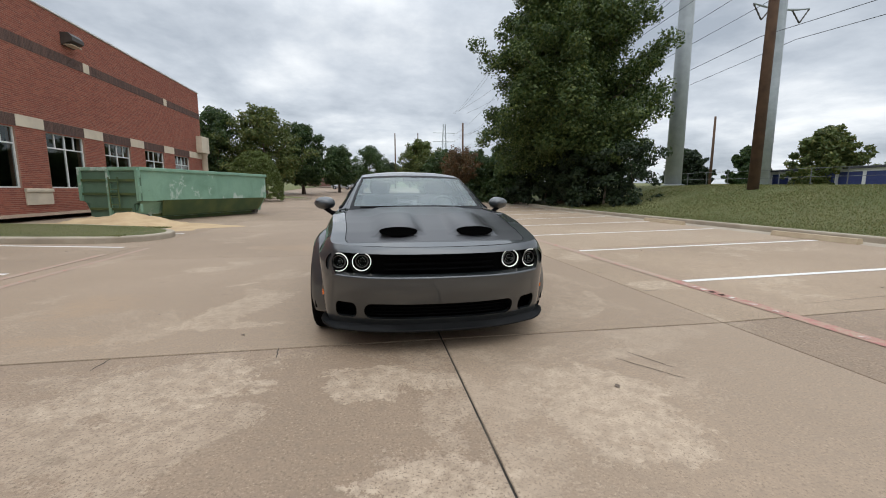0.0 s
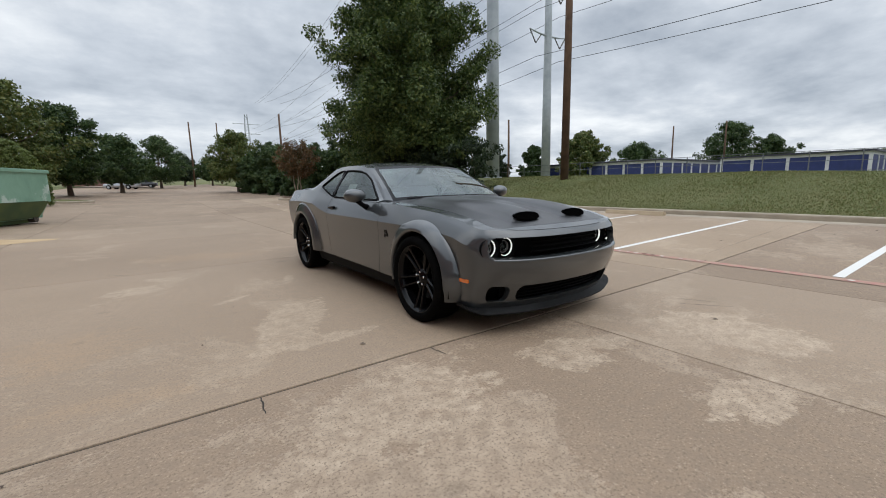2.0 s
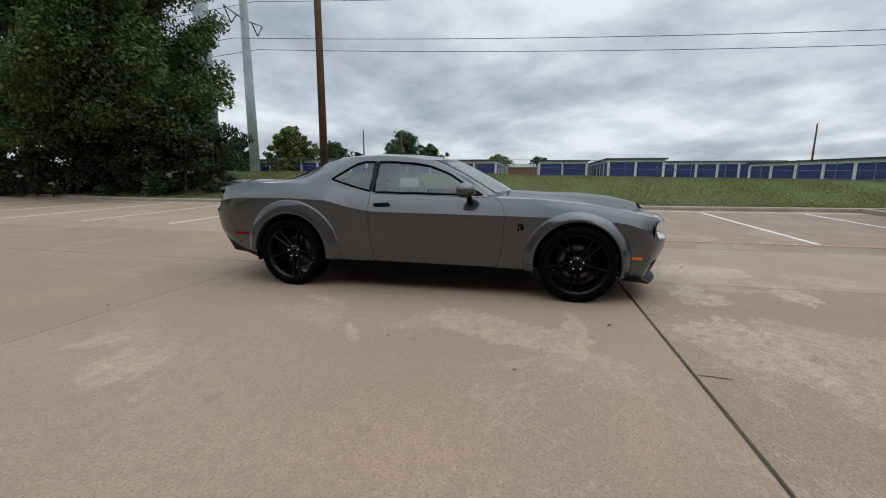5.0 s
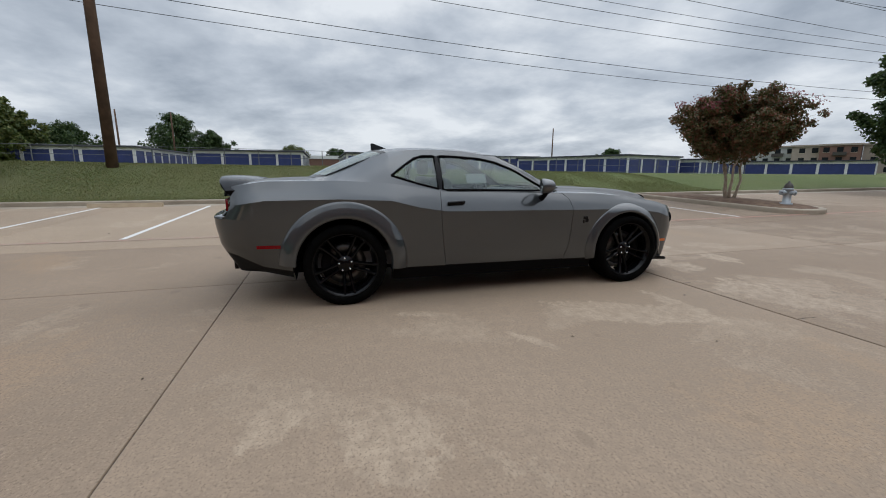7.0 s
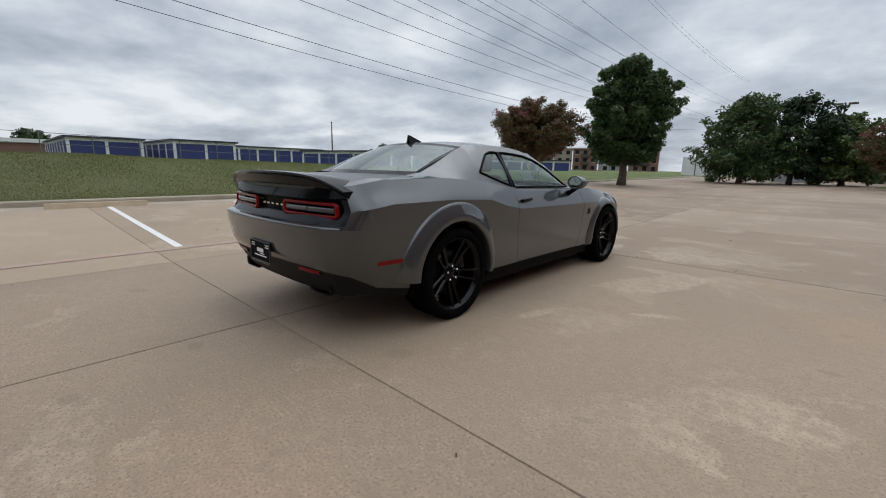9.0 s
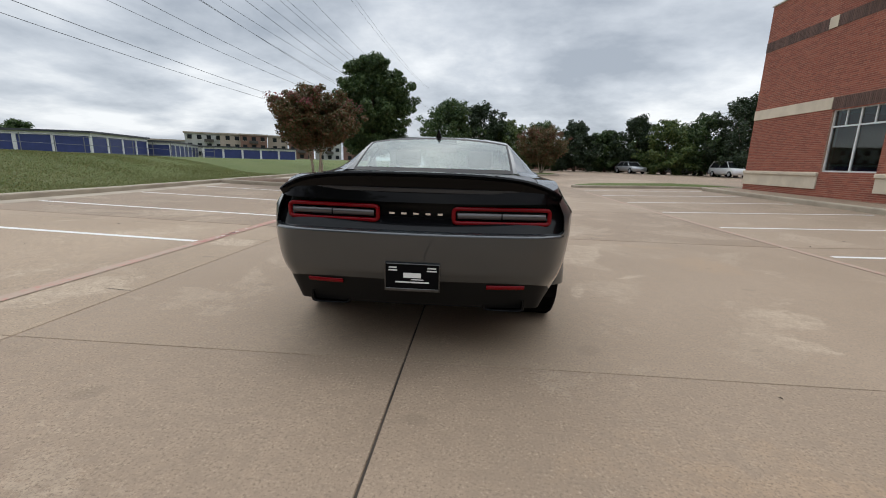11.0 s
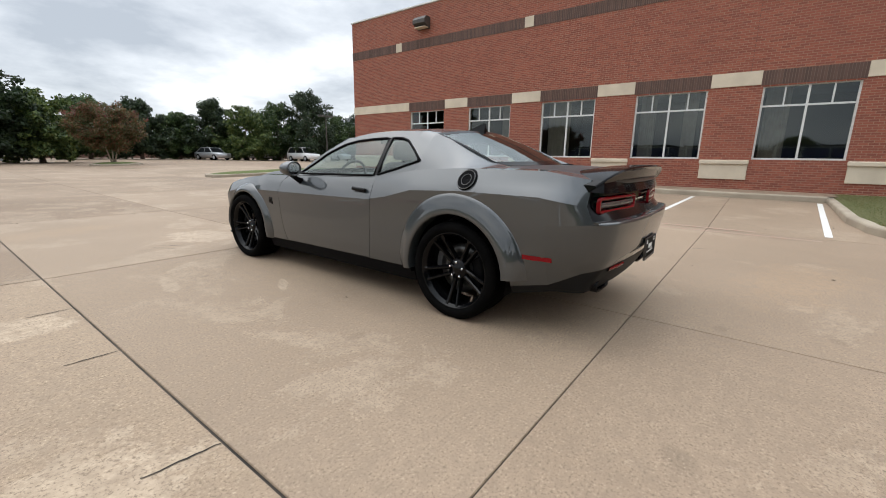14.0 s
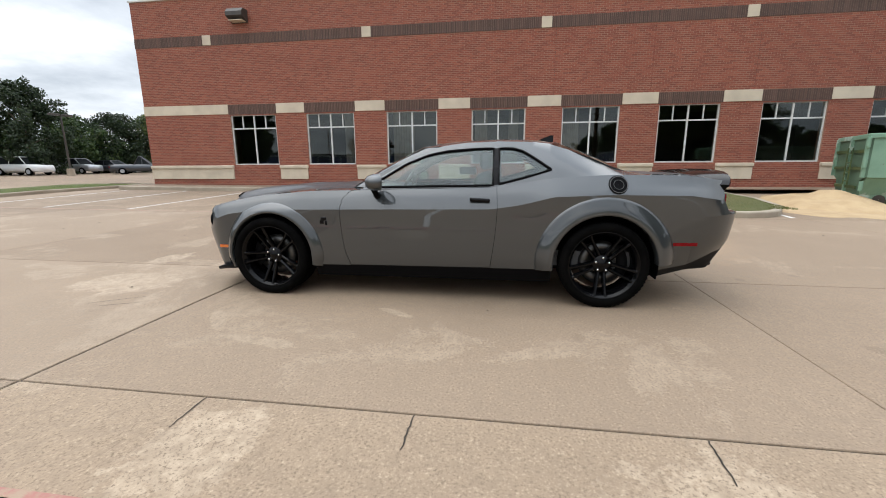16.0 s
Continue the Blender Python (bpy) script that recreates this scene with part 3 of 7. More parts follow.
island("grass_island", ISL, "kerbed grass island beside the brick building", "grass", 0.02)
island("crape_island", arc(4.1, -11.3, 0.85, 100, 262, 7) + [(6.5, -12.2), (9.4, -12.35), (9.4, -10.4), (6.5, -10.45)], "kerbed mulch island with a small tree and hydrant", "mulch", 0.1)
island("far_island", arc(-6.2, -17.6, 0.8, -90, 90, 6)[::1] + [(-9, -16.7), (-13.5, -16.3), (-13.5, -18.4), (-9, -18.5)], "kerbed grass island at the end of the stalls", "grass", 0.08)
island("red_tree_island", arc(-6.6, -35.5, 1.6, 0, 330, 10), "round kerbed island under a rusty tree", "grass", 0.1)
island("north_island", arc(6.1, 25.6, 1.4, 0, 330, 10), "round kerbed island under a rusty tree", "mulch", 0.08)
island("far_north_island", [(-12, 31.5), (-6.2, 31.2), (-5.6, 32), (-6.2, 32.8), (-12, 33)], "kerbed grass strip beyond the building", "grass", 0.08)

# ---- the brick building ----
BX, BY0, BY1, BZ = -12.69, -15.42, 28.2, 8.02
building = thing("brick_building", (0, 0, 0), "two-storey red brick building with white-framed windows", "building", kind="structure")
WIN = [(-11.25 + 3.51 * i, -9.13 + 3.51 * i) for i in range(11)]
ZS, ZL = 1.22, 3.35


def wall_with_holes(bm, x, thick, y0, y1, z0, z1, holes, zs, zl):
    """A wall in a plane of constant x with rectangular openings that go through it."""
    cols = [y0] + [v for h in holes for v in h] + [y1]
    rows_ = [z0, zs, zl, z1]
    for i in range(len(cols) - 1):
        hole = i % 2 == 1
        for j in range(3):
            if hole and j == 1:
                continue
            a, b, c, d = cols[i], cols[i + 1], rows_[j], rows_[j + 1]
            for xx in (x, x - thick):
                bm.faces.new([bm.verts.new(p) for p in ((xx, a, c), (xx, b, c), (xx, b, d), (xx, a, d))])
        if hole:
            a, b = cols[i], cols[i + 1]
            for quad in (((x, a, zs), (x - thick, a, zs), (x - thick, b, zs), (x, b, zs)), ((x, a, zl), (x, b, zl), (x - thick, b, zl), (x - thick, a, zl)),
                         ((x, a, zs), (x, a, zl), (x - thick, a, zl), (x - thick, a, zs)), ((x, b, zs), (x - thick, b, zs), (x - thick, b, zl), (x, b, zl))):
                bm.faces.new([bm.verts.new(p) for p in quad])
    bmesh.ops.remove_doubles(bm, verts=bm.verts, dist=0.0005)
    return bm


bm = wall_with_holes(bmesh.new(), BX, 0.3, BY0, BY1, 0.0, BZ, WIN, ZS, ZL)
long_wall = part("wall", bm, M["mortar"], building, "red brick wall in running bond")
bm = bmesh.new()
box(bm, -34, BX - 0.3, BY0, BY0 + 0.3, 0, BZ)
box(bm, -34, BX - 0.3, BY1 - 0.3, BY1, 0, BZ)
box(bm, -34.3, -34, BY0, BY1, 0, BZ)
part("wall", bm, M["brick_single"], building, "red brick end wall")
part("roof", boxed(-34, BX - 0.3, BY0 + 0.3, BY1 - 0.3, 7.4, 7.6), M["kerb"], building)
bm = bmesh.new()
box(bm, BX - 0.36, BX + 0.05, BY0 - 0.05, BY1 + 0.05, BZ, BZ + 0.07, 0.01)
part("coping", bm, M["white_frame"], building, "pale metal coping")
# room colours are darkened to stand in for gloom behind the glass
room = M["room"] = worn("darkened_plaster", (0.11, 0.1, 0.09), (0.08, 0.075, 0.068), 1.0, 0.9)
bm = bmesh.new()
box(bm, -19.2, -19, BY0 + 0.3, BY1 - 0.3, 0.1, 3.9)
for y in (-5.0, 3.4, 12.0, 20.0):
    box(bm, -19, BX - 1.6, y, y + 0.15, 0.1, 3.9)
part("inner_wall", bm, room, building, "interior wall in a darkened colour")
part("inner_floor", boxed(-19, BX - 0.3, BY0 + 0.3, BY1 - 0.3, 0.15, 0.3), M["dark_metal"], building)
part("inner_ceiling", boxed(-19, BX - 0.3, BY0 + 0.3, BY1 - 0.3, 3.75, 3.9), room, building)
P3 = 0.03


def block_mesh(name, blocks, mat, depth=0.012):
    """One mesh of brick faces, each (x, y0, y1, z0, z1) with its five sides."""
    b = np.asarray(blocks, float)
    x, y0, y1, z0, z1 = b.T
    e = 0.003
    rows_ = [(x - depth, y0, z0), (x - depth, y1, z0), (x - depth, y1, z1), (x - depth, y0, z1), (x, y0 + e, z0 + e), (x, y1 - e, z0 + e), (x, y1 - e, z1 - e), (x, y0 + e, z1 - e)]
    v = np.stack([np.stack(r, 1) for r in rows_], 1).reshape(-1, 3)
    f = np.array([(4, 5, 6, 7), (0, 1, 5, 4), (1, 2, 6, 5), (2, 3, 7, 6), (3, 0, 4, 7)])
    f = (f[None] + 8 * np.arange(len(b))[:, None, None]).reshape(-1, 4)
    me = bpy.data.meshes.new(name)
    me.from_pydata(v.tolist(), [], f.tolist())
    me.materials.append(mat)
    return me


def soldier(parent, a, b, z0, z1, x):
    """Upright dark bricks side by side, joined as one course."""
    n = max(2, round((b - a) / 0.0677))
    w = (b - a) / n
    ob = new("soldier_bricks", block_mesh("soldier_bricks", [(x + 0.007, a + k * w + 0.005, a + (k + 1) * w - 0.005, z0, z1) for k in range(n)], M["brick_dark"]))
    ob.parent = parent
    tagged(ob, "dark upright bricks", kind="stuff")

# soldier courses over the windows, cast stone over the piers
for a, b in WIN:
    sc = part("soldier_course", boxed(BX - 0.02, BX + 0.012, a - 0.06, b + 0.06, ZL + 0.01, 3.77), M["mortar_grey"], building, "dark brick soldier course")
    soldier(sc, a - 0.06, b + 0.06, ZL + 0.015, 3.765, BX + 0.012)
edges = [BY0 - 0.01] + [v for h in WIN for v in h] + [BY1]
for i in range(0, len(edges), 2):
    a, b = edges[i] + (0.06 if i else 0), edges[i + 1] - (0.06 if i + 1 < len(edges) - 1 else 0)
    part("stone_block", boxed(BX - 0.02, BX + P3, a, b, 3.38, 3.78, 0.006, 1), M["stone"], building, "pale cast stone block")
    bm = bmesh.new()
    box(bm, BX - 0.02, BX + 0.05, a, b, 0.6, 1.06, 0.008, 1)
    part("pier_base", bm, M["stone"], building, "pale cast stone pier base")
    bm = bmesh.new()
    box(bm, BX - 0.02, BX + 0.1, a - 0.02, b + 0.02, 1.06, 1.2, 0.03, 3)
    part("pier_cap", bm, M["stone"], building, "rounded cast stone cap")
band = part("upper_band", boxed(BX - 0.02, BX + 0.012, BY0 - 0.012, BY1, 6.18, 6.58), M["mortar_grey"], building, "dark brick band")
soldier(band, BY0 - 0.01, BY1, 6.185, 6.575, BX + 0.012)
for i in range(6):
    y = -11.97 + 7.02 * i
    part("stone_square", boxed(BX - 0.02, BX + 0.035, y - 0.19, y + 0.19, 6.19, 6.58, 0.006, 1), M["stone"], building, "small square stone inset")
# thin control joints in the brick face
for i in range(11):
    y = -13.0 + 3.51 * i + 4.9
    if y < BY1 - 1:
        part("control_joint", boxed(BX - 0.02, BX + 0.003, y - 0.008, y + 0.008, 3.78, 6.18), M["brick_dark"], building)
# end portico: stone lintel on a column
part("portico_block", boxed(BX - 0.9, BX + 0.4, BY1 - 0.9, BY1 + 0.4, 3.8, 4.95, 0.02), M["stone"], building, "pale cast stone portico block")
bm = bmesh.new()
lathe(bm, [(0.2, 0.3), (0.35, 0.3), (0.4, 0.24), (3.65, 0.22), (3.7, 0.28), (3.8, 0.28)], 20, "z", (BX + 0.1, BY1 + 0.1, 0))
part("portico_column", bm, M["stone"], building, "round stone column", True)


def window_unit(i, a, b):
    w = thing("window_%d" % (i + 1), (BX - 0.1, (a + b) / 2, ZS), "white-framed window with four small upper lights", "window", kind="structure")
    W, H, f, zm = (b - a) / 2, ZL - ZS, 0.05, 1.55
    bm = bmesh.new()
    for y0, y1, z0, z1 in ((-W, -W + f, 0, H), (W - f, W, 0, H), (-W + f, W - f, 0, f), (-W + f, W - f, H - f, H)):
        box(bm, -0.04, 0.04, y0, y1, z0, z1)
    part("window_frame", bm, M["white_frame"], w, "white aluminium frame")
    bars = bmesh.new()
    box(bars, -0.03, 0.035, -W + f, W - f, zm - 0.025, zm + 0.025)
    part("transom", bars, M["white_frame"], w)
    part("mullion", boxed(-0.03, 0.033, -0.028, 0.028, f, H - f), M["white_frame"], w)
    for s in (-1, 1):
        part("mullion", boxed(-0.03, 0.031, s * W / 2 - 0.02, s * W / 2 + 0.02, zm + 0.025, H - f), M["white_frame"], w)
    part("window_sill", boxed(-0.08, 0.07, -W, W, -0.03, 0.0), M["white_frame"], w)
    for y0, y1, z0, z1 in ((-W + f, -0.028, f, zm - 0.025), (0.028, W - f, f, zm - 0.025), (-W + f, -W / 2 - 0.02, zm + 0.025, H - f), (-W / 2 + 0.02, -0.028, zm + 0.025, H - f),
                           (0.028, W / 2 - 0.02, zm + 0.025, H - f), (W / 2 + 0.02, W - f, zm + 0.025, H - f)):
        bm = bmesh.new()
        bm.faces.new([bm.verts.new(p) for p in ((-0.005, y0, z0), (-0.005, y1, z0), (-0.005, y1, z1), (-0.005, y0, z1))])
        p = part("pane", bm, M["glass"], w)
        p.visible_shadow = False


for i, (a, b) in enumerate(WIN):
    window_unit(i, a, b)

M["cloth"] = worn("beige_curtain", (0.45, 0.4, 0.33), (0.36, 0.31, 0.25), 3.0, 0.9)


def curtain(y, width):
    c = thing("curtain", (BX - 0.42, y, 0.3), "beige pleated curtain hanging inside a window", "curtain")
    bm = bmesh.new()
    n = 24
    grid(bm, [[(0.04 * math.sin(k * 2.1), width * (k / n - 0.5), z) for k in range(n + 1)] for z in (0.05, 1.5, 3.05)])
    part("cloth_panel", bm, M["cloth"], c, "", True)
    part("curtain_rail", boxed(-0.03, 0.03, -width / 2, width / 2, 3.05, 3.1), M["white_frame"], c)


for y, w in ((-3.6, 0.9), (-0.35, 0.5), (3.2, 0.6), (0.95, 0.4), (-8.5, 0.5), (-5.95, 0.5)):
    curtain(y, w)

for y in (-10.35, 15.1):
    lamp = thing("wall_lamp", (BX + 0.01, y, 7.2), "dark bronze wedge wall lamp on brick", "wall lamp", "wall lamps")
    bm = bmesh.new()
    vs = [bm.verts.new((x, yy, z)) for yy in (-0.36, 0.36) for x, z in ((0, -0.24), (0, 0.24), (0.3, 0.24), (0.42, 0.1), (0.42, -0.05))]
    bm.faces.new(vs[:5])
    bm.faces.new(vs[5:][::-1])
    for k in range(5):
        bm.faces.new((vs[k], vs[(k + 1) % 5], vs[5 + (k + 1) % 5], vs[5 + k]))
    part("housing", bm, M["dark_metal"], lamp, "dark bronze housing")
    part("lens", boxed(0.05, 0.36, -0.3, 0.3, -0.22, -0.19), M["stone"], lamp, "frosted lens")

# ---- the car ----
paint = Mat("grey_car_paint", (0.052, 0.057, 0.06), 0.42, 0.35, Specular_IOR_Level=0.3, Coat_Weight=1.0, Coat_Roughness=0.012, Coat_IOR=1.7)
paint.color(paint.mix(paint.math("MULTIPLY", paint.noise(900.0, 2), 0.12), (0.034, 0.039, 0.042), (0.048, 0.054, 0.058)))
M["paint"] = paint.m
satin = Mat("satin_black_paint", (0.02, 0.02, 0.022), 0.36, 0.0, Specular_IOR_Level=0.5, Coat_Weight=0.3, Coat_Roughness=0.22)
M["satin"] = satin.m
M["gloss_black"] = Mat("gloss_black_trim", (0.004, 0.004, 0.0045), 0.15, 0.0, Specular_IOR_Level=0.06, Coat_Weight=0.17, Coat_Roughness=0.03).m
tr = Mat("grained_black_plastic", (0.007, 0.0075, 0.008), 0.55, 0.0, Specular_IOR_Level=0.16)
tr.bump(tr.noise(400.0, 3), 0.15, 0.001)
M["trim"] = tr.m
M["lamp_bar"] = Mat("smoked_lamp_bar", (0.085, 0.075, 0.075), 0.2, 0.2, Coat_Weight=0.6, Coat_Roughness=0.03).m
M["rubber"] = worn("tyre_rubber", (0.0028, 0.0028, 0.0028), (0.005, 0.0048, 0.0046), 8.0, 0.8, 120, 0.2, Specular_IOR_Level=0.02)
M["rim"] = Mat("gloss_black_wheel", (0.0025, 0.0025, 0.003), 0.14, 0.0, Specular_IOR_Level=0.12, Coat_Weight=0.15, Coat_Roughness=0.02).m
M["chrome"] = Mat("chrome", (0.8, 0.8, 0.8), 0.12, 1.0).m
M["steel"] = worn("brake_steel", (0.12, 0.12, 0.12), (0.08, 0.078, 0.075), 20, 0.35, 120, 0.2, 0.9)
M["cabin"] = worn("black_interior_trim", (0.07, 0.072, 0.074), (0.1, 0.1, 0.102), 6, 0.7)
M["paper"] = Mat("white_paper", (0.75, 0.75, 0.72), 0.8).m
# unreflecting black that stands in for the shade inside the hood scoops
M["shade_black"] = Mat("scoop_shade_black", (0.0015, 0.0015, 0.0015), 1.0, 0.0, Specular_IOR_Level=0.0).m
M["sticker"] = Mat("greyed_paper", (0.3, 0.31, 0.3), 0.8).m
M["lamp_red"] = Mat("red_lamp_lens", (0.17, 0.002, 0.005), 0.15, 0.0, Specular_IOR_Level=0.12, Coat_Weight=0.15, Coat_Roughness=0.02).m
M["lamp_grey"] = Mat("clear_lamp_lens", (0.22, 0.21, 0.21), 0.15, 0.3, Coat_Weight=1.0, Coat_Roughness=0.02).m
M["lamp_amber"] = Mat("amber_lamp_lens", (0.6, 0.14, 0.02), 0.2, 0.0, Coat_Weight=1.0).m
halo = Mat("lit_halo_ring", (0.9, 0.9, 0.9), 0.3)
halo.b.inputs["Emission Color"].default_value, halo.b.inputs["Emission Strength"].default_value = (1.0, 0.99, 0.94, 1), 0.7
M["halo"] = halo.m

car = thing("muscle_car", (0, 0, 0), "grey widebody two-door muscle car with black wheels on concrete", "car")

AX = 1.473          # half the wheelbase
# heights of the eight body levels along the car: bottom edge .. shoulder
LZ = [
    ((-2.35, 0.205), (-1.95, 0.2), (-1.0, 0.18), (1.0, 0.185), (1.85, 0.25), (2.2, 0.31), (2.5, 0.335)),
    ((-2.35, 0.255), (-1.95, 0.265), (-1.0, 0.285), (1.0, 0.3), (1.9, 0.32), (2.15, 0.36), (2.35, 0.465), (2.5, 0.512)),
    ((-2.35, 0.385), (-1.95, 0.405), (-1.0, 0.42), (1.9, 0.43), (2.2, 0.5), (2.5, 0.565)),
    ((-2.35, 0.49), (-1.95, 0.54), (-1.0, 0.57), (1.9, 0.6), (2.5, 0.63)),
    ((-2.35, 0.582), (-2.1, 0.592), (-1.9, 0.655), (-1.5, 0.69), (1.9, 0.74), (2.5, 0.79)),
    ((-2.35, 0.66), (-2.1, 0.672), (-1.9, 0.738), (-1.5, 0.785), (-0.8, 0.795), (0.55, 0.81), (0.8, 0.85), (1.05, 0.915), (1.5, 0.935), (2.1, 0.93), (2.5, 0.87)),
    ((-2.35, 0.742), (-2.1, 0.752), (-1.9, 0.81), (-1.5, 0.865), (-0.8, 0.89), (0.55, 0.91), (1.05, 0.985), (1.5, 1.01), (2.1, 1.005), (2.5, 0.955)),
    ((-2.35, 0.782), (-2.1, 0.803), (-1.9, 0.855), (-1.6, 0.905), (-1.1, 0.95), (-0.6, 0.965), (0.55, 0.99), (1.05, 1.065), (1.5, 1.09), (2.1, 1.085), (2.5, 1.02)),
]
LX = [0.87, 0.9, 0.915, 0.924, 0.93, 0.935, 0.89, 0.845]       # half width at the doors
LF = [0.15, 0.11, 0.05, 0.01, 0.0, 0.025, 0.03, 0.07]               # set back of the nose
LR = [0.16, 0.055, 0.025, 0.012, -0.008, 0.075, 0.08, 0.1]             # set back of the tail


TUCK = [0.1, 0.075, 0.04, 0.015, 0.0, 0.0, 0.0, 0.0]            # how far the tail tapers in behind the wheels


def nose_bow(x):
    return 0.10 * (abs(x) / 0.8) ** 2 + 0.13 * (abs(x) / 0.8) ** 4


def tail_bow(x):
    return 0.05 * (abs(x) / 0.8) ** 2 + 0.03 * (abs(x) / 0.8) ** 4


def front_y(x, extra=0.0):
    return -2.39 + nose_bow(x) + extra


def rear_y(x, v=5):
    return 2.575 - LR[v] - tail_bow(x)


def bend(p0, p1, p2, p3, t):
    return [(1 - t) ** 3 * a + 3 * t * (1 - t) ** 2 * b + 3 * t * t * (1 - t) * c + t ** 3 * d for a, b, c, d in zip(p0, p1, p2, p3)]


def body_point(s, v):
    """A point of the half body. s: ('f', x), ('fc', t), ('y', y), ('rc', t), ('r', x); v: level."""
    kind, q = s
    w0 = LX[v] - 0.058                       # width where the nose corner ends
    w1 = LX[v] - 0.002 - 0.01 * (v > 5) - TUCK[v]
    if kind == "f":
        x, y = q, front_y(q, LF[v])
    elif kind == "fc":
        xc = 0.64
        y0 = front_y(xc, LF[v])
        rise = (front_y(xc + 0.01, LF[v]) - y0) / 0.01
        x, y = bend((xc, y0), (xc + 0.15, y0 + 0.15 * rise), (w0, -2.09), (w0, -1.95), q)
    elif kind == "y":
        y = q
        x = LX[v] - 0.058 * ease((-1.0 - y) / 0.95) - (0.002 + 0.01 * (v > 5)) * ease((y - 1.3) / 0.85) - TUCK[v] * ease((y - 1.75) / 0.5) ** 1.5 / ease(0.8) ** 1.5
        # the hips swell behind the door
        x += 0.012 * ease((y - 0.5) / 0.6) * (v in (5, 6)) - 0.012 * ease((y - 1.6) / 0.5) * (v in (5, 6))
    elif kind == "rc":
        xc = 0.7
        y0 = rear_y(xc, v)
        fall = (y0 - rear_y(xc + 0.01, v)) / 0.01
        k = 0.13 * (w1 - xc) / 0.22
        x, y = bend((xc, y0), (xc + k, y0 - k * fall), (w1, 2.33), (w1, 2.15), q)
    else:
        x, y = q, rear_y(q, v)
    z = key(y, *LZ[v])
    if kind == "y":
        # door cuts lean and curve: bend the columns near them
        fz = key(z, (0.26, 0.08), (0.45, 0.02), (0.6, 0.008), (0.79, 0.0), (0.89, 0.02), (0.97, 0.1))
        rz = key(z, (0.3, -0.055), (0.55, -0.02), (0.8, 0.0), (1.0, -0.01))
        y += fz * max(0.0, 1 - abs(y + 0.79) / 0.28) + rz * max(0.0, 1 - abs(y - 0.6) / 0.28)
    return Vector((x, y, z))


YS = sorted(set([-1.95] + [y for y in np.round(np.arange(-1.91, 2.14, 0.045), 3) if abs(y + 0.79) > 0.02 and abs(y - 0.6) > 0.02] + [-0.79, 0.6, 2.15]))
ST = [("f", x) for x in (0, 0.1, 0.2, 0.3, 0.4, 0.5, 0.6, 0.64)] + [("fc", t / 9) for t in range(1, 9)] + [("y", float(y)) for y in YS] + [("rc", t / 9) for t in range(8, 0, -1)] + [("r", x) for x in (0.7, 0.6, 0.5, 0.4, 0.3, 0.2, 0.1, 0)]
SUB = 3          # extra rows between levels


def curve_rows(s):
    """The column of points at a station, with rows between the levels."""
    L = [body_point(s, v) for v in range(8)]
    out = []
    for v in range(7):
        p0, p1, p2, p3 = L[max(v - 1, 0)], L[v], L[v + 1], L[min(v + 2, 7)]
        for k in range(SUB):
            t = k / SUB
            lin = p1.lerp(p2, t)
            cr = 0.5 * ((2 * p1) + (p2 - p0) * t + (2 * p0 - 5 * p1 + 4 * p2 - p3) * t * t + (3 * p1 - p0 - 3 * p2 + p3) * t ** 3)
            out.append(lin.lerp(cr, 0.2 if v in (4, 5) else 0.75))
    out.append(L[7])
    return out


COLS = [curve_rows(s) for s in ST]
NR = len(COLS[0])


def row_of(level):
    return level * SUB


def skin_x(y, z):
    """Half width of the body side at a place along the car and a height."""
    i = min((k for k, q in enumerate(ST) if q[0] in ("y", "fc", "rc")), key=lambda k: abs(COLS[k][10].y - y))
    c = COLS[i]
    for a, b in zip(c, c[1:]):
        if a.z <= z <= b.z:
            return a.x + (b.x - a.x) * (z - a.z) / max(b.z - a.z, 1e-6)
    return c[-1].x


def arch(p):
    """Inside a wheel opening."""
    return min(math.hypot(p.y + AX, p.z - 0.36) - 0.435, math.hypot(p.y - AX, p.z - 0.36) - 0.44) < 0


def region(i, j):
    """Which panel the body face between columns i, i+1 and rows j, j+1 belongs to."""
    s0, s1 = ST[i], ST[i + 1]
    c = (COLS[i][j] + COLS[i + 1][j + 1]) / 2
    if s0[0] == "y" and s1[0] == "y" and arch(c):
        return None
    front = s0[0] in "f" or (s0[0] == "fc" and s0[1] < 0.3) or (s0[0] == "f" and s1[0] == "fc")
    rear = s1[0] == "r" or (s0[0] == "rc" and s0[1] < 0.46)
    if front and row_of(4) <= j < row_of(6):
        return "grille"
    if s0[0] == "f" and row_of(1) <= j < row_of(2):
        return "intake"
    if s0[0] == "fc" and s1[0] == "fc" and s1[1] < 0.36 and row_of(1) <= j < row_of(2):
        return "intake"
    if rear and row_of(4) <= j < row_of(6):
        return "tail"
    if rear and j >= row_of(6):
        return "tail_top"
    if s0[0] in ("rc", "r") or s1[0] in ("rc", "r") or (s0[0] == "y" and s0[1] > 1.85):
        if j < row_of(1):
            return "valance"
    if s0[0] == "y" and j < row_of(1) and s0[1] > -1.2:
        return "sill"
    if s0[0] == "y" and s1[0] == "y" and s0[1] >= -0.791 and s1[1] <= 0.601 and j >= row_of(1):
        return "door"
    if s0[0] == "y" and s1[0] == "y" and s1[1] <= -0.789:
        return "fender"
    if (s0[0] in ("f", "fc")) or (s0[0] == "y" and s0[1] < -1.9):
        return "bumper_f"
    if s1[0] in ("r", "rc"):
        return "bumper_r" if j < row_of(4) else "quarter"
    return "quarter"


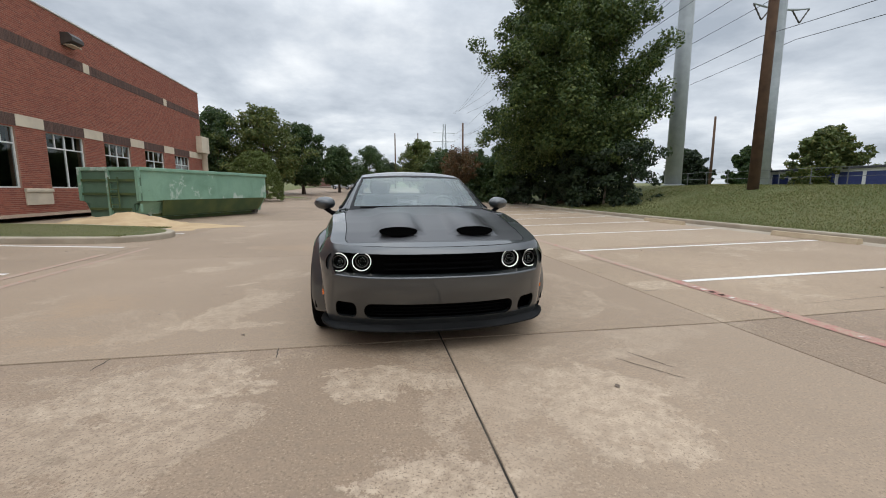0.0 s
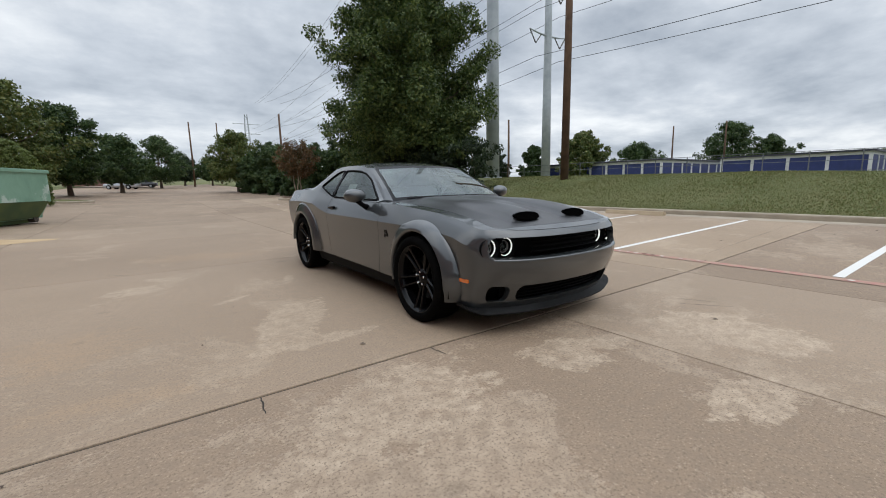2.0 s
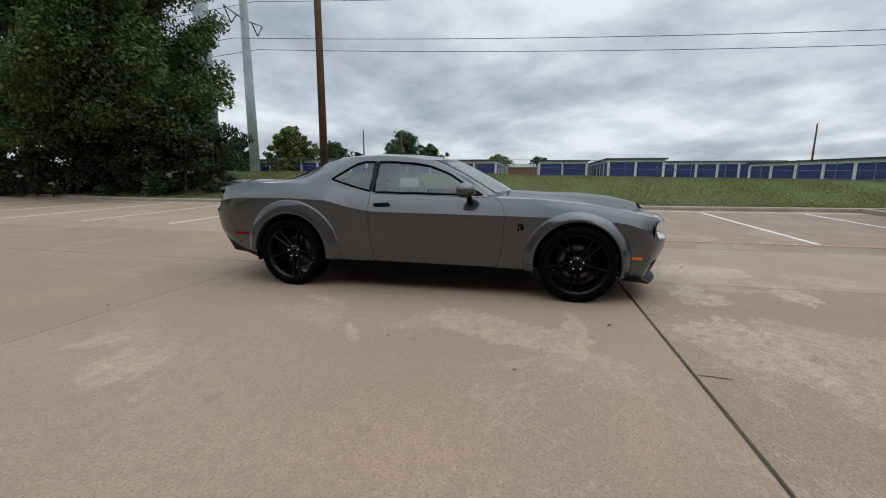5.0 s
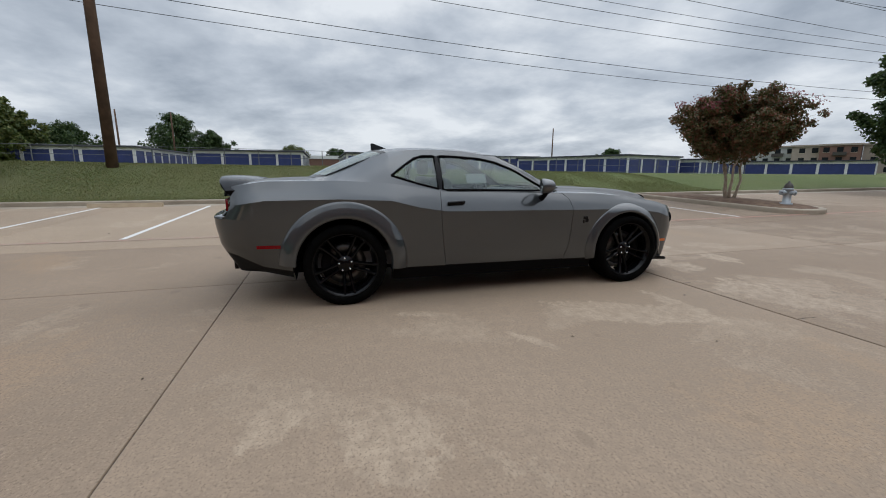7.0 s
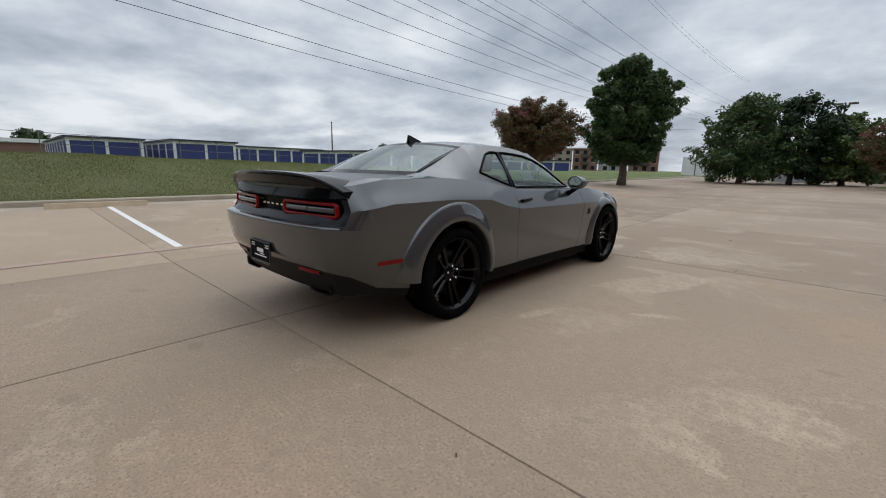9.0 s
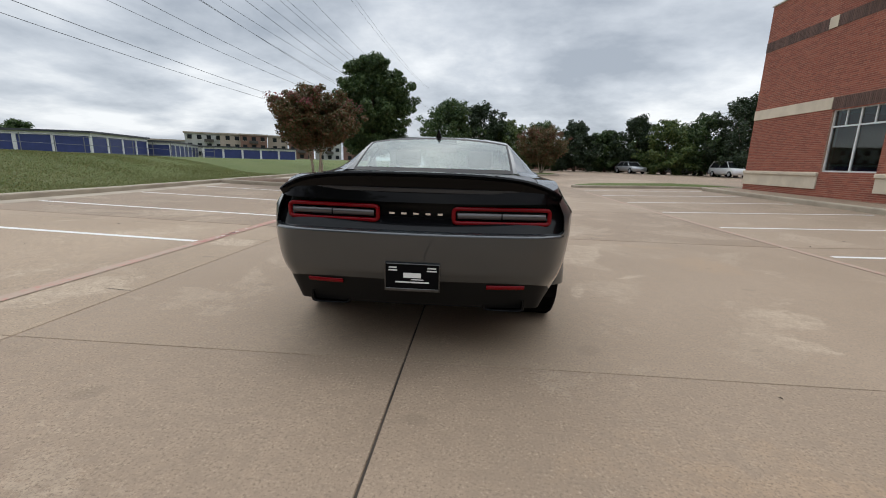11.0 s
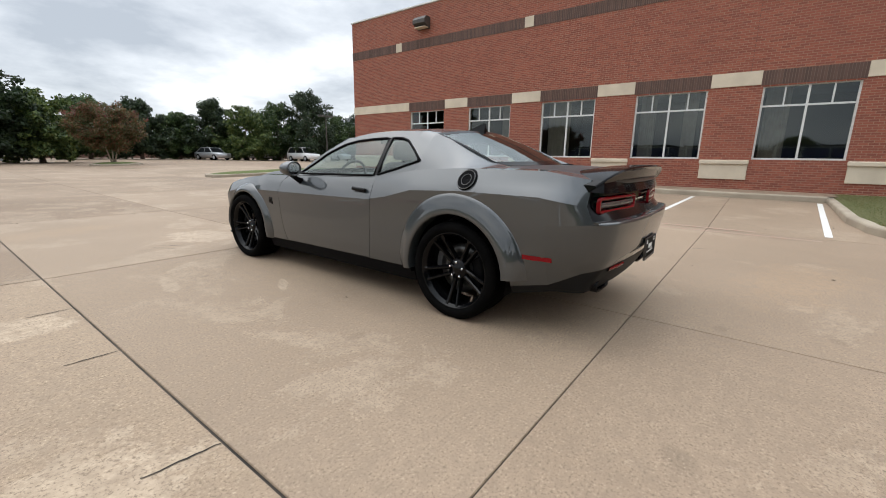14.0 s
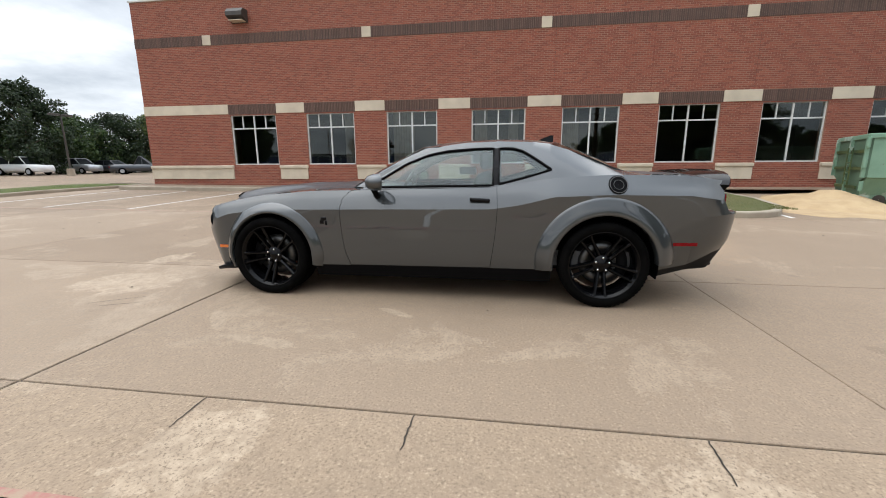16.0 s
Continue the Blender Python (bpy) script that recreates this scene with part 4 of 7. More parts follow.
def panel(which, mirror=(1, -1), shift=None):
    """A bmesh of the body faces of one region, on the sides asked for."""
    bm = bmesh.new()
    for sgn in mirror:
        vs = {}

        def vert(i, j):
            if (i, j) not in vs:
                p = COLS[i][j] + (shift if shift else Vector((0, 0, 0)))
                vs[(i, j)] = bm.verts.new((p.x * sgn, p.y, p.z))
            return vs[(i, j)]

        for i in range(len(COLS) - 1):
            for j in range(NR - 1):
                if region(i, j) in which:
                    f = [vert(i, j), vert(i + 1, j), vert(i + 1, j + 1), vert(i, j + 1)]
                    if len({tuple(v.co) for v in f}) == 4:
                        bm.faces.new(f if sgn > 0 else f[::-1])
    bmesh.ops.remove_doubles(bm, verts=bm.verts, dist=0.0004)
    return bm


def hem(bm, inward, gap=0.0):
    """Folds the open edges of a panel inwards, so that it has a thickness and leaves a shut line."""
    rim = [e for e in bm.edges if len(e.link_faces) == 1]
    if gap:
        mid_ = sum((v.co for v in bm.verts), Vector()) / len(bm.verts)
        for v in {v for e in rim for v in e.verts}:
            d = mid_ - v.co
            d.x = 0
            v.co += Vector((0, math.copysign(gap, d.y) if abs(d.y) > 0.5 else 0, math.copysign(gap, d.z) if abs(d.z) > 0.25 else 0))
    r = bmesh.ops.extrude_edge_only(bm, edges=rim)
    for v in [g for g in r["geom"] if isinstance(g, bmesh.types.BMVert)]:
        v.co += Vector(inward(v.co))
    return bm


def into(co):
    return Vector((-math.copysign(0.025, co.x), 0, 0)) if abs(co.y) < 2.1 else Vector((0, -math.copysign(0.025, co.y), 0))


def skin(name, bm, mat, label="", parent=None, hemmed=True, gap=0.0, angle=16):
    if hemmed:
        hem(bm, into, gap)
    ob = part(name, bm, mat, parent or car, label, True)
    return sharp(ob, angle)


skin("front_bumper", panel({"bumper_f"}), M["paint"], "grey painted front bumper")
skin("rear_bumper", panel({"bumper_r"}), M["paint"], "grey painted rear bumper")
skin("rear_valance", panel({"valance"}), M["trim"], "black textured lower valance")
for sgn in (1, -1):
    skin("front_fender", panel({"fender"}, (sgn,)), M["paint"], "grey front fender")
    skin("quarter_panel", panel({"quarter"}, (sgn,)), M["paint"], "grey rear quarter panel")
    # real black sill, made taller so its black also paints the under-door shade
    skin("side_sill", panel({"sill"}, (sgn,)), M["black"], "black side sill, deepened to cover the shade under the door")
    door = skin("door", panel({"door"}, (sgn,)), M["paint"], "grey door with a black handle", None, True, 0.004)
    bm = bmesh.new()
    # pull handle in a shallow scoop
    box(bm, -0.012, 0.02, -0.085, 0.085, -0.016, 0.016, 0.012, 3)
    for v in bm.verts:
        v.co = Vector((sgn * (v.co.x + 0.925 - 0.3 * 0), v.co.y + 0.45, v.co.z + 0.885 - 0.06 * v.co.y))
        v.co.x = sgn * (abs(v.co.x) - 0.012)
    part("handle", bm, M["gloss_black"], door, "black door handle", True)
# black sheet added behind the shut lines, so that the gaps look shaded
for sgn in (1, -1):
    bm = bmesh.new()
    cols = [i for i, s in enumerate(ST) if s[0] == "y" and -1.02 < s[1] < 0.98]
    grid(bm, [[(sgn * (COLS[i][j].x - 0.03), COLS[i][j].y, COLS[i][j].z) for i in cols] for j in range(0, NR)])
    part("inner_body", bm, M["black"], car, "black sheet that gives the door gaps their shade")


def recess(name, which, dy, mat, label):
    """A hollow in the nose or tail: a floor set back by dy, with its walls."""
    bm = panel(which)
    rim = [e for e in bm.edges if len(e.link_faces) == 1]
    r = bmesh.ops.extrude_edge_only(bm, edges=rim)
    outer = {g for g in r["geom"] if isinstance(g, bmesh.types.BMVert)}
    for v in bm.verts:
        if v not in outer:
            v.co.y += dy
    return sharp(part(name, bm, mat, car, label, True), 30)


skin("tail_edge", panel({"tail_top"}), M["gloss_black"], "gloss black edge under the spoiler")
recess("grille_opening", {"grille"}, 0.28, M["black"], "black grille and lamp opening")
recess("lower_intake", {"intake"}, 0.14, M["black"], "black lower intake")
recess("tail_panel", {"tail"}, -0.05, M["gloss_black"], "gloss black tail panel")

# horizontal grille slats
for k in range(3):
    z = 0.622 + 0.038 * k
    bm = bmesh.new()
    grid(bm, [[(x, front_y(x, 0.11) + d, z + h) for x in np.linspace(-0.4, 0.4, 13)] for d, h in ((0.03, 0.004), (0, 0.006), (0, -0.006), (0.03, -0.004))])
    part("grille_slat", bm, M["black"], car, "", True)
for k in range(4):
    z = 0.28 + 0.025 * k
    bm = bmesh.new()
    grid(bm, [[(x, front_y(x, 0.155) + d, z + h) for x in np.linspace(-0.5, 0.5, 13)] for d, h in ((0.03, 0.003), (0, 0.004), (0, -0.004), (0.03, -0.003))])
    part("intake_slat", bm, M["black"], car, "", True)

# painted surrounds that round off the corners of the nose and tail openings
def skin_at(c, r):
    """A point of the body skin at a column and a row, both as decimals; columns below 0 lie across the car."""
    m = -1 if c < 0 else 1
    c = min(abs(c), len(COLS) - 1.001)
    i, j = int(c), min(int(r), NR - 2)
    u, w = c - i, r - j
    p = COLS[i][j].lerp(COLS[i + 1][j], u).lerp(COLS[i][j + 1].lerp(COLS[i + 1][j + 1], u), w)
    return Vector((m * p.x, p.y, p.z))


def surround(name, c0, c1, r0, r1, hole, radius, mat, label, depth, n=7):
    """A plate that fills a rectangle of the skin but for a hole with rounded corners, and the wall of that hole."""
    h0, h1, k0, k1 = hole
    rc, rr = radius
    edge, rim = [], []
    for cx, cy, ox, oy, a in ((h1 - rc, k1 - rr, c1, r1, 0), (h0 + rc, k1 - rr, c0, r1, 90), (h0 + rc, k0 + rr, c0, r0, 180), (h1 - rc, k0 + rr, c1, r0, 270)):
        for k in range(n + 1):
            t = radians(a + 90 * k / n)
            rim.append((cx + rc * math.cos(t), cy + rr * math.sin(t)))
            edge.append((ox, oy))
        # steps along the straight side to the next corner, so that the plate follows the skin
        nx, ny, px, py = {0: (h0 + rc, k1, c0, r1), 90: (h0, k0 + rr, c0, r0), 180: (h1 - rc, k0, c1, r0), 270: (h1, k1 - rr, c1, r1)}[a]
        for k in range(1, 14):
            f = k / 14
            rim.append((rim[-1][0] + (nx - rim[-1][0]) / (15 - k), rim[-1][1] + (ny - rim[-1][1]) / (15 - k)))
            edge.append((ox + (px - ox) * f, oy + (py - oy) * f))
    bm = bmesh.new()
    outer = [bm.verts.new(skin_at(*e)) for e in edge]
    lip = [bm.verts.new(skin_at(*e)) for e in rim]
    back = [bm.verts.new(skin_at(*e) + Vector((0, depth, 0))) for e in rim]
    for a, b in ((outer, lip), (lip, back)):
        for k in range(len(a)):
            k2 = (k + 1) % len(a)
            bm.faces.new((a[k], a[k2], b[k2], b[k]))
    bmesh.ops.remove_doubles(bm, verts=bm.verts, dist=0.0003)
    return sharp(part(name, bm, mat, car, label, True), 30)


surround("grille_surround", -10, 10, row_of(4), row_of(6), (-10, 10, row_of(4), row_of(6)), (1.5, 2.6), M["paint"], "grey rounded corners of the grille opening", 0.06)
surround("intake_surround", -5.6, 5.6, row_of(1), row_of(2), (-5.5, 5.5, 3.05, 5.95), (0.55, 1.4), M["paint"], "grey surround of the middle intake", 0.05)
for m in (-1, 1):
    a, b = sorted((m * 5.6, m * 10))
    c, d = sorted((m * 6.1, m * 9.8))
    surround("duct_surround", a, b, row_of(1), row_of(2), (c, d, 3.1, 5.9), (0.9, 1.2), M["paint"], "grey surround of the side duct", 0.05)
TE = len(COLS) - 1
# rounded painted ledges under the grille and under the tail panel, which catch the sky
for name, cols_, row, way_, lab in (("front_ledge", np.linspace(-9.4, 9.4, 61), row_of(4), 1, "rounded grey bumper ledge under the grille"), ("rear_ledge", None, row_of(4), -1, "rounded grey bumper ledge under the tail panel")):
    cc = list(cols_) if cols_ is not None else [m * (TE - k) for m, ks in ((1, np.linspace(10.4, 0, 31)), (-1, np.linspace(0, 10.4, 31))) for k in ks]
    bm = bmesh.new()
    grid(bm, [[skin_at(float(c), row) + Vector((0, way_ * dy, dz)) for c in cc] for dy, dz in ((-0.002, -0.012), (-0.004, -0.002), (0.003, 0.006), (0.016, 0.01), (0.075, 0.012))])
    part(name, bm, M["paint"], car, lab, True)
for m in (-1, 1):
    bm = bmesh.new()
    hub = bm.verts.new(skin_at(m * (TE - 12), row_of(4)) + Vector((0, 0.001, 0)))
    arc_ = [bm.verts.new(skin_at(m * (TE - 12 + 3.2 * (1 - math.cos(t))), row_of(4) + 2.6 * (1 - math.sin(t))) + Vector((0, 0.001, 0))) for t in np.linspace(0, math.pi / 2, 9)]
    inn = [bm.verts.new(v.co + Vector((0, -0.05, 0))) for v in arc_]
    for k in range(8):
        bm.faces.new((hub, arc_[k], arc_[k + 1]))
        bm.faces.new((arc_[k], arc_[k + 1], inn[k + 1], inn[k]))
    part("tail_corner", bm, M["paint"], car, "grey rounded lower corner of the tail panel")

# hood and deck: rows run from the nose edge back along the shoulders
EDGE = [(s, COLS[i][NR - 1]) for i, s in enumerate(ST)]


def scoop_lift(x, y):
    """Two long hood humps that end in forward nostrils, and a low centre bulge."""
    a = max(0.0, 1 - ((abs(x) - 0.29) / 0.17) ** 2)
    along = ease((y + 2.1) / 0.025) * (1 - ease((y + 1.95) / 0.95))
    return 0.056 * a ** 0.6 * along + 0.012 * (1 - ease((abs(x) - 0.4) / 0.12)) * ease((y + 2.3) / 0.5)


def top_rows(edge, bow, zc, lift=None, n=14):
    rows = []
    for e in edge:
        ec = e.y + bow(e.y)
        row = []
        for k in range(-n, n + 1):
            f = k / n
            x = e.x * f
            y = ec + (e.y - ec) * f * f
            z = e.z + (zc(ec) - e.z) * (1 - abs(f) ** 2.6)
            if lift:
                z += lift(x, y)
            row.append((x, y, z))
        rows.append(row)
    return rows


hood_edge = [p for s, p in EDGE if s[0] == "fc" or (s[0] == "y" and s[1] <= -0.6)]
hood_edge = [EDGE[7][1]] + hood_edge
dense = []
for a, b in zip(hood_edge, hood_edge[1:]):
    dense += [a.lerp(b, k / 2) for k in range(2)]
dense.append(hood_edge[-1])
hood_zc = lambda y: key(y, (-2.32, 0.788), (-2.24, 0.816), (-2.0, 0.868), (-1.5, 0.948), (-1.0, 0.992), (-0.7, 1.0))
rows = top_rows(dense, lambda y: -0.117 - 0.1 * ease((y + 1.9) / 1.3), hood_zc, scoop_lift, 22)
NH = 22
cut = 3          # outermost columns stay with the fenders
front_cut = 6    # the painted strip over the grille
bm = bmesh.new()
grid(bm, [r[:cut + 1] for r in rows])
grid(bm, [r[2 * NH - cut:] for r in rows])
grid(bm, [r[cut:2 * NH - cut + 1] for r in rows[:front_cut + 1]])
bmesh.ops.remove_doubles(bm, verts=bm.verts, dist=0.0004)
sharp(part("cowl_side", bm, M["paint"], car, "grey fender tops and nose strip", True), 40)
bm = bmesh.new()
inner = [[Vector(p) for p in r[cut:2 * NH - cut + 1]] for r in rows[front_cut:]]
for r in inner:
    r[0].x += 0.005
    r[-1].x -= 0.005
for p in inner[0]:
    p.y += 0.005
grid(bm, inner)
hem(bm, lambda c: (0, 0, -0.02))
hood = sharp(part("hood", bm, M["satin"], car, "satin black hood with two air scoops", True), 40)
# scoop mouths are shallow discs; their black paints the shade of an opening
for sgn in (1, -1):
    bm = bmesh.new()
    lathe(bm, [(0.006, 0.02), (0.006, 0.6), (0.002, 0.93), (0.0, 1.0), (0.012, 1.0)], 28, "y")
    for v in bm.verts:
        v.co = Vector((sgn * 0.29 + v.co.x * 0.142, -2.112 + v.co.y * 0.9 + 0.03 * (abs(v.co.x) ** 2) + 0.03 * v.co.z, 0.878 + v.co.z * 0.03))
    part("scoop_mouth", bm, M["shade_black"], hood, "shallow black disc painted as the shade in the scoop mouth", True)

# cowl, wipers
bm = bmesh.new()
grid(bm, [[(x, -0.84 + 0.27 * (x / 0.84) ** 2 + d, z) for x in np.linspace(-0.8, 0.8, 17)] for d, z in ((-0.06, 0.965), (0.02, 0.96), (0.06, 0.955), (0.1, 0.93))])
part("cowl", bm, M["black"], car, "black cowl at the windscreen", True)
for sgn, x0 in ((1, -0.02), (1, -0.62)):
    bm = tube(bmesh.new(), [(x0 + 0.62, -0.72, 0.985), (x0 + 0.3, -0.79, 1.003), (x0 + 0.02, -0.79, 1.0)], [0.012, 0.009, 0.006], 6)
    part("wiper", bm, M["black"], car, "black wiper arm")

deck_edge = [p for s, p in EDGE if (s[0] == "y" and s[1] >= 1.6) or s[0] == "rc"] + [EDGE[-8][1]]
deck_zc = lambda y: key(y, (1.6, 1.112), (1.9, 1.11), (2.3, 1.088), (2.5, 1.03))
drows = top_rows(deck_edge, lambda y: 0.07 * ease((y - 1.6) / 0.9), deck_zc, None, 14)
for a_, b_ in ((0, 3), (26, 29)):
    bm = bmesh.new()
    grid(bm, [r[a_:b_] for r in drows])
    sharp(part("deck_side", bm, M["paint"], car, "grey panel top beside the boot lid", True), 40)
bm = bmesh.new()
dr = [[Vector(p) for p in r[2:-2]] for r in drows]
for r in dr:
    r[0].x += 0.005
    r[-1].x -= 0.005
grid(bm, dr)
hem(bm, lambda c: (0, 0, -0.02))
sharp(part("boot_lid", bm, M["satin"], car, "satin black boot lid", True), 40)

# rear spoiler: a raised blade with turned-down ends
bm = bmesh.new()
rows = []
for k in range(-20, 21):
    f = k / 20
    x = 0.825 * f
    drop = 0.085 * abs(f) ** 6
    yb = 2.525 - 0.09 * f * f - 0.04 * abs(f) ** 10
    zt = 1.128 - 0.03 * f * f - drop
    rows.append([(x, yb - 0.33, zt - 0.03), (x, yb - 0.2, zt - 0.008), (x, yb - 0.05, zt), (x, yb, zt - 0.002), (x, yb + 0.006, zt - 0.012), (x, yb - 0.02, zt - 0.03), (x, yb - 0.05, zt - 0.1 + drop * 0.4), (x, yb - 0.08, zt - 0.11 + drop * 0.4), (x, yb - 0.3, zt - 0.07)])
    rows[-1].append(rows[-1][0])
grid(bm, rows)
bm.faces.new([bm.verts.new(p) for p in rows[0][:-1]])
bm.faces.new([bm.verts.new(p) for p in rows[-1][:-1]])
bmesh.ops.remove_doubles(bm, verts=bm.verts, dist=0.0004)
sharp(part("rear_spoiler", bm, M["gloss_black"], car, "black rear spoiler blade", True), 30)

# ---- greenhouse ----
RAIL = ((-0.62, 0.765, 0.972), (-0.45, 0.725, 1.075), (-0.25, 0.675, 1.195), (-0.05, 0.625, 1.295), (0.1, 0.6, 1.342), (0.3, 0.592, 1.368), (0.6, 0.592, 1.378), (0.85, 0.597, 1.37), (1.05, 0.608, 1.343), (1.2, 0.618, 1.295), (1.4, 0.625, 1.208), (1.58, 0.63, 1.135), (1.76, 0.655, 1.1))


def rail(y):
    return Vector((key(y, *[(a, b) for a, b, c in RAIL]), y, key(y, *[(a, c) for a, b, c in RAIL])))


def belt(y):
    p = body_point(("y", y), 7)
    return Vector((p.x, y, p.z))


def side(y, z):
    """The side of the cabin at a height, between the belt and the roof rail."""
    b, r = belt(y), rail(y)
    t = min(max((z - b.z) / max(r.z - b.z, 0.004), 0), 1)
    return Vector((b.x + (r.x - b.x) * t + 0.022 * math.sin(math.pi * t) * min(1, (r.z - b.z) / 0.2), y, b.z + (r.z - b.z) * t))


GLO = ((-0.56, 0.985), (-0.3, 0.988), (0.56, 1.003), (0.64, 1.022), (0.8, 1.062), (1.035, 1.132))
GHI = ((-0.56, 0.986), (-0.4, 1.075), (-0.22, 1.185), (-0.02, 1.262), (0.15, 1.295), (0.4, 1.312), (0.6, 1.316), (0.72, 1.312), (0.8, 1.29), (0.9, 1.228), (1.035, 1.133))
ycol = sorted(set(np.round(np.concatenate([np.linspace(-0.6, 1.76, 60), [-0.56, 0.555, 0.6, 1.035]]), 3)))
bm, gl, gq = bmesh.new(), bmesh.new(), bmesh.new()


def strip(target, y0, y1, z0f, z1f, sgn, n=4, off=0.0):
    rows = []
    for y in [y for y in ycol if y0 - 1e-6 <= y <= y1 + 1e-6]:
        a, b = z0f(y), z1f(y)
        r = []
        for k in range(n + 1):
            p = side(y, a + (b - a) * k / n)
            r.append((sgn * (p.x + off), p.y, p.z))
        rows.append(r)
    grid(target, rows)


lo, hi = (lambda y: key(y, *GLO)), (lambda y: key(y, *GHI))
bz, rz_ = (lambda y: belt(y).z), (lambda y: rail(y).z)
for sgn in (1, -1):
    strip(bm, -0.6, -0.56, bz, rz_, sgn)
    strip(bm, -0.56, 1.035, bz, lo, sgn, 2)
    strip(bm, -0.56, 1.035, hi, rz_, sgn, 3)
    strip(bm, 1.035, 1.76, bz, rz_, sgn, 8)
# roof between the rails
RY = [y for y in ycol if 0.06 <= y <= 1.06]
roof_rows = []
for y in RY:
    r = rail(y)
    zc = r.z + 0.045
    bow = -0.10 * (1 - ease((y - 0.06) / 0.3)) + 0.09 * ease((y - 0.8) / 0.26)
    roof_rows.append([(r.x * f, y + bow * (1 - f * f), r.z + (zc - r.z) * (1 - abs(f) ** 2.3)) for f in np.linspace(-1, 1, 21)])
# the roof reaches forward of the side rails to the head of the windscreen
roof_rows.insert(0, [(0.59 * f, -0.17 + 0.1 * f * f, 1.352 - 0.022 * abs(f) ** 2.3) for f in np.linspace(-1, 1, 21)])
grid(bm, roof_rows)
bmesh.ops.remove_doubles(bm, verts=bm.verts, dist=0.0006)
upper = sharp(part("roof", bm, M["paint"], car, "grey roof and thick rear pillars", True), 35)
roof_front, roof_back = roof_rows[0], roof_rows[-1]

# windscreen and rear window with black borders
def screen(base, top, border, name, n=20, m=12):
    """A curved pane between a base curve and a top curve, and its dark border."""
    def at(f, h, off=0.0):
        b, t = Vector(base(f)), Vector(top(f))
        p = b.lerp(t, h)
        p.z += 0.014 * math.sin(math.pi * h) + off
        return p
    rows_ = [[at(f, h) for f in np.linspace(-1, 1, 2 * n + 1)] for h in np.linspace(0, 1, m + 1)]
    pane, rimm = bmesh.new(), bmesh.new()
    e = 1
    grid(pane, [r[e:-e] for r in rows_[1:-1]])
    grid(rimm, rows_[:2])
    grid(rimm, rows_[-2:])
    grid(rimm, [r[:e + 1] for r in rows_[1:-1]])
    grid(rimm, [r[-e - 1:] for r in rows_[1:-1]])
    bmesh.ops.remove_doubles(rimm, verts=rimm.verts, dist=0.0004)
    g = part(name, pane, M["screen_glass"], car, "tinted glass", True)
    part("glass_border", rimm, M["gloss_black"], g, "black glass border", True)
    return g


def interp(row):
    pts = [Vector(p) for p in row]
    def f(u):
        q = (u + 1) / 2 * (len(pts) - 1)
        i = min(int(q), len(pts) - 2)
        return pts[i].lerp(pts[i + 1], q - i)
    return f


ws_base = lambda f: (0.715 * f, -0.85 + 0.13 * f * f, 0.985 - 0.01 * f * f)
rw_base = lambda f: (0.625 * f, 1.78 - 0.17 * f * f, 1.112 - 0.002 * f * f)
screen(ws_base, interp(roof_front), 0.04, "windscreen")
screen(rw_base, interp(roof_back), 0.04, "rear_window")
# pillars between the screens and the side surface
for sgn in (1, -1):
    for base, top, y0, y1 in ((ws_base, roof_front, -0.6, 0.06), (rw_base, roof_back, 1.72, float(RY[-1]))):
        bm = bmesh.new()
        rows_ = []
        lo_, hi_ = Vector(base(1.0)), Vector(top[-1])
        for t in np.linspace(0, 1, 14):
            p = rail(y0 + (y1 - y0) * float(t))
            q = lo_.lerp(hi_, float(t))
            q.z += 0.014 * math.sin(math.pi * t)
            m = p.lerp(q, 0.45) + Vector((0.008, 0, 0.01)) * math.sin(math.pi * min(1, 0.15 + t))
            q.x -= 0.012
            rows_.append([(sgn * v.x, v.y, v.z + h) for v, h in ((p, 0), (m, 0), (q, 0.003))])
        grid(bm, rows_)
        sharp(part("pillar_trim", bm, M["paint"], car, "grey screen pillar", True), 35)

for sgn in (1, -1):
    for name, y0, y1 in (("door_glass", -0.56, 0.555), ("quarter_glass", 0.6, 1.035)):
        g = bmesh.new()
        strip(g, y0, y1, lo, hi, sgn, 6, -0.006)
        pane = part(name, g, M["car_glass"], car, "tinted side glass", True)
        # black rubber trim round the pane
        loop = [y for y in ycol if y0 - 1e-6 <= y <= y1 + 1e-6]
        pts = [side(y, lo(y)) for y in loop] + [side(y, hi(y)) for y in loop[::-1]]
        pts.append(pts[0])
        t = tube(bmesh.new(), [(sgn * p.x, p.y, p.z) for p in pts], 0.011, 6, False)
        part("window_trim", t, M["black"], pane, "black window trim", True)
    b = bmesh.new()
    strip(b, 0.555, 0.6, lo, hi, sgn, 6, 0.001)
    part("pillar_cover", b, M["gloss_black"], car, "black centre pillar cover", True)

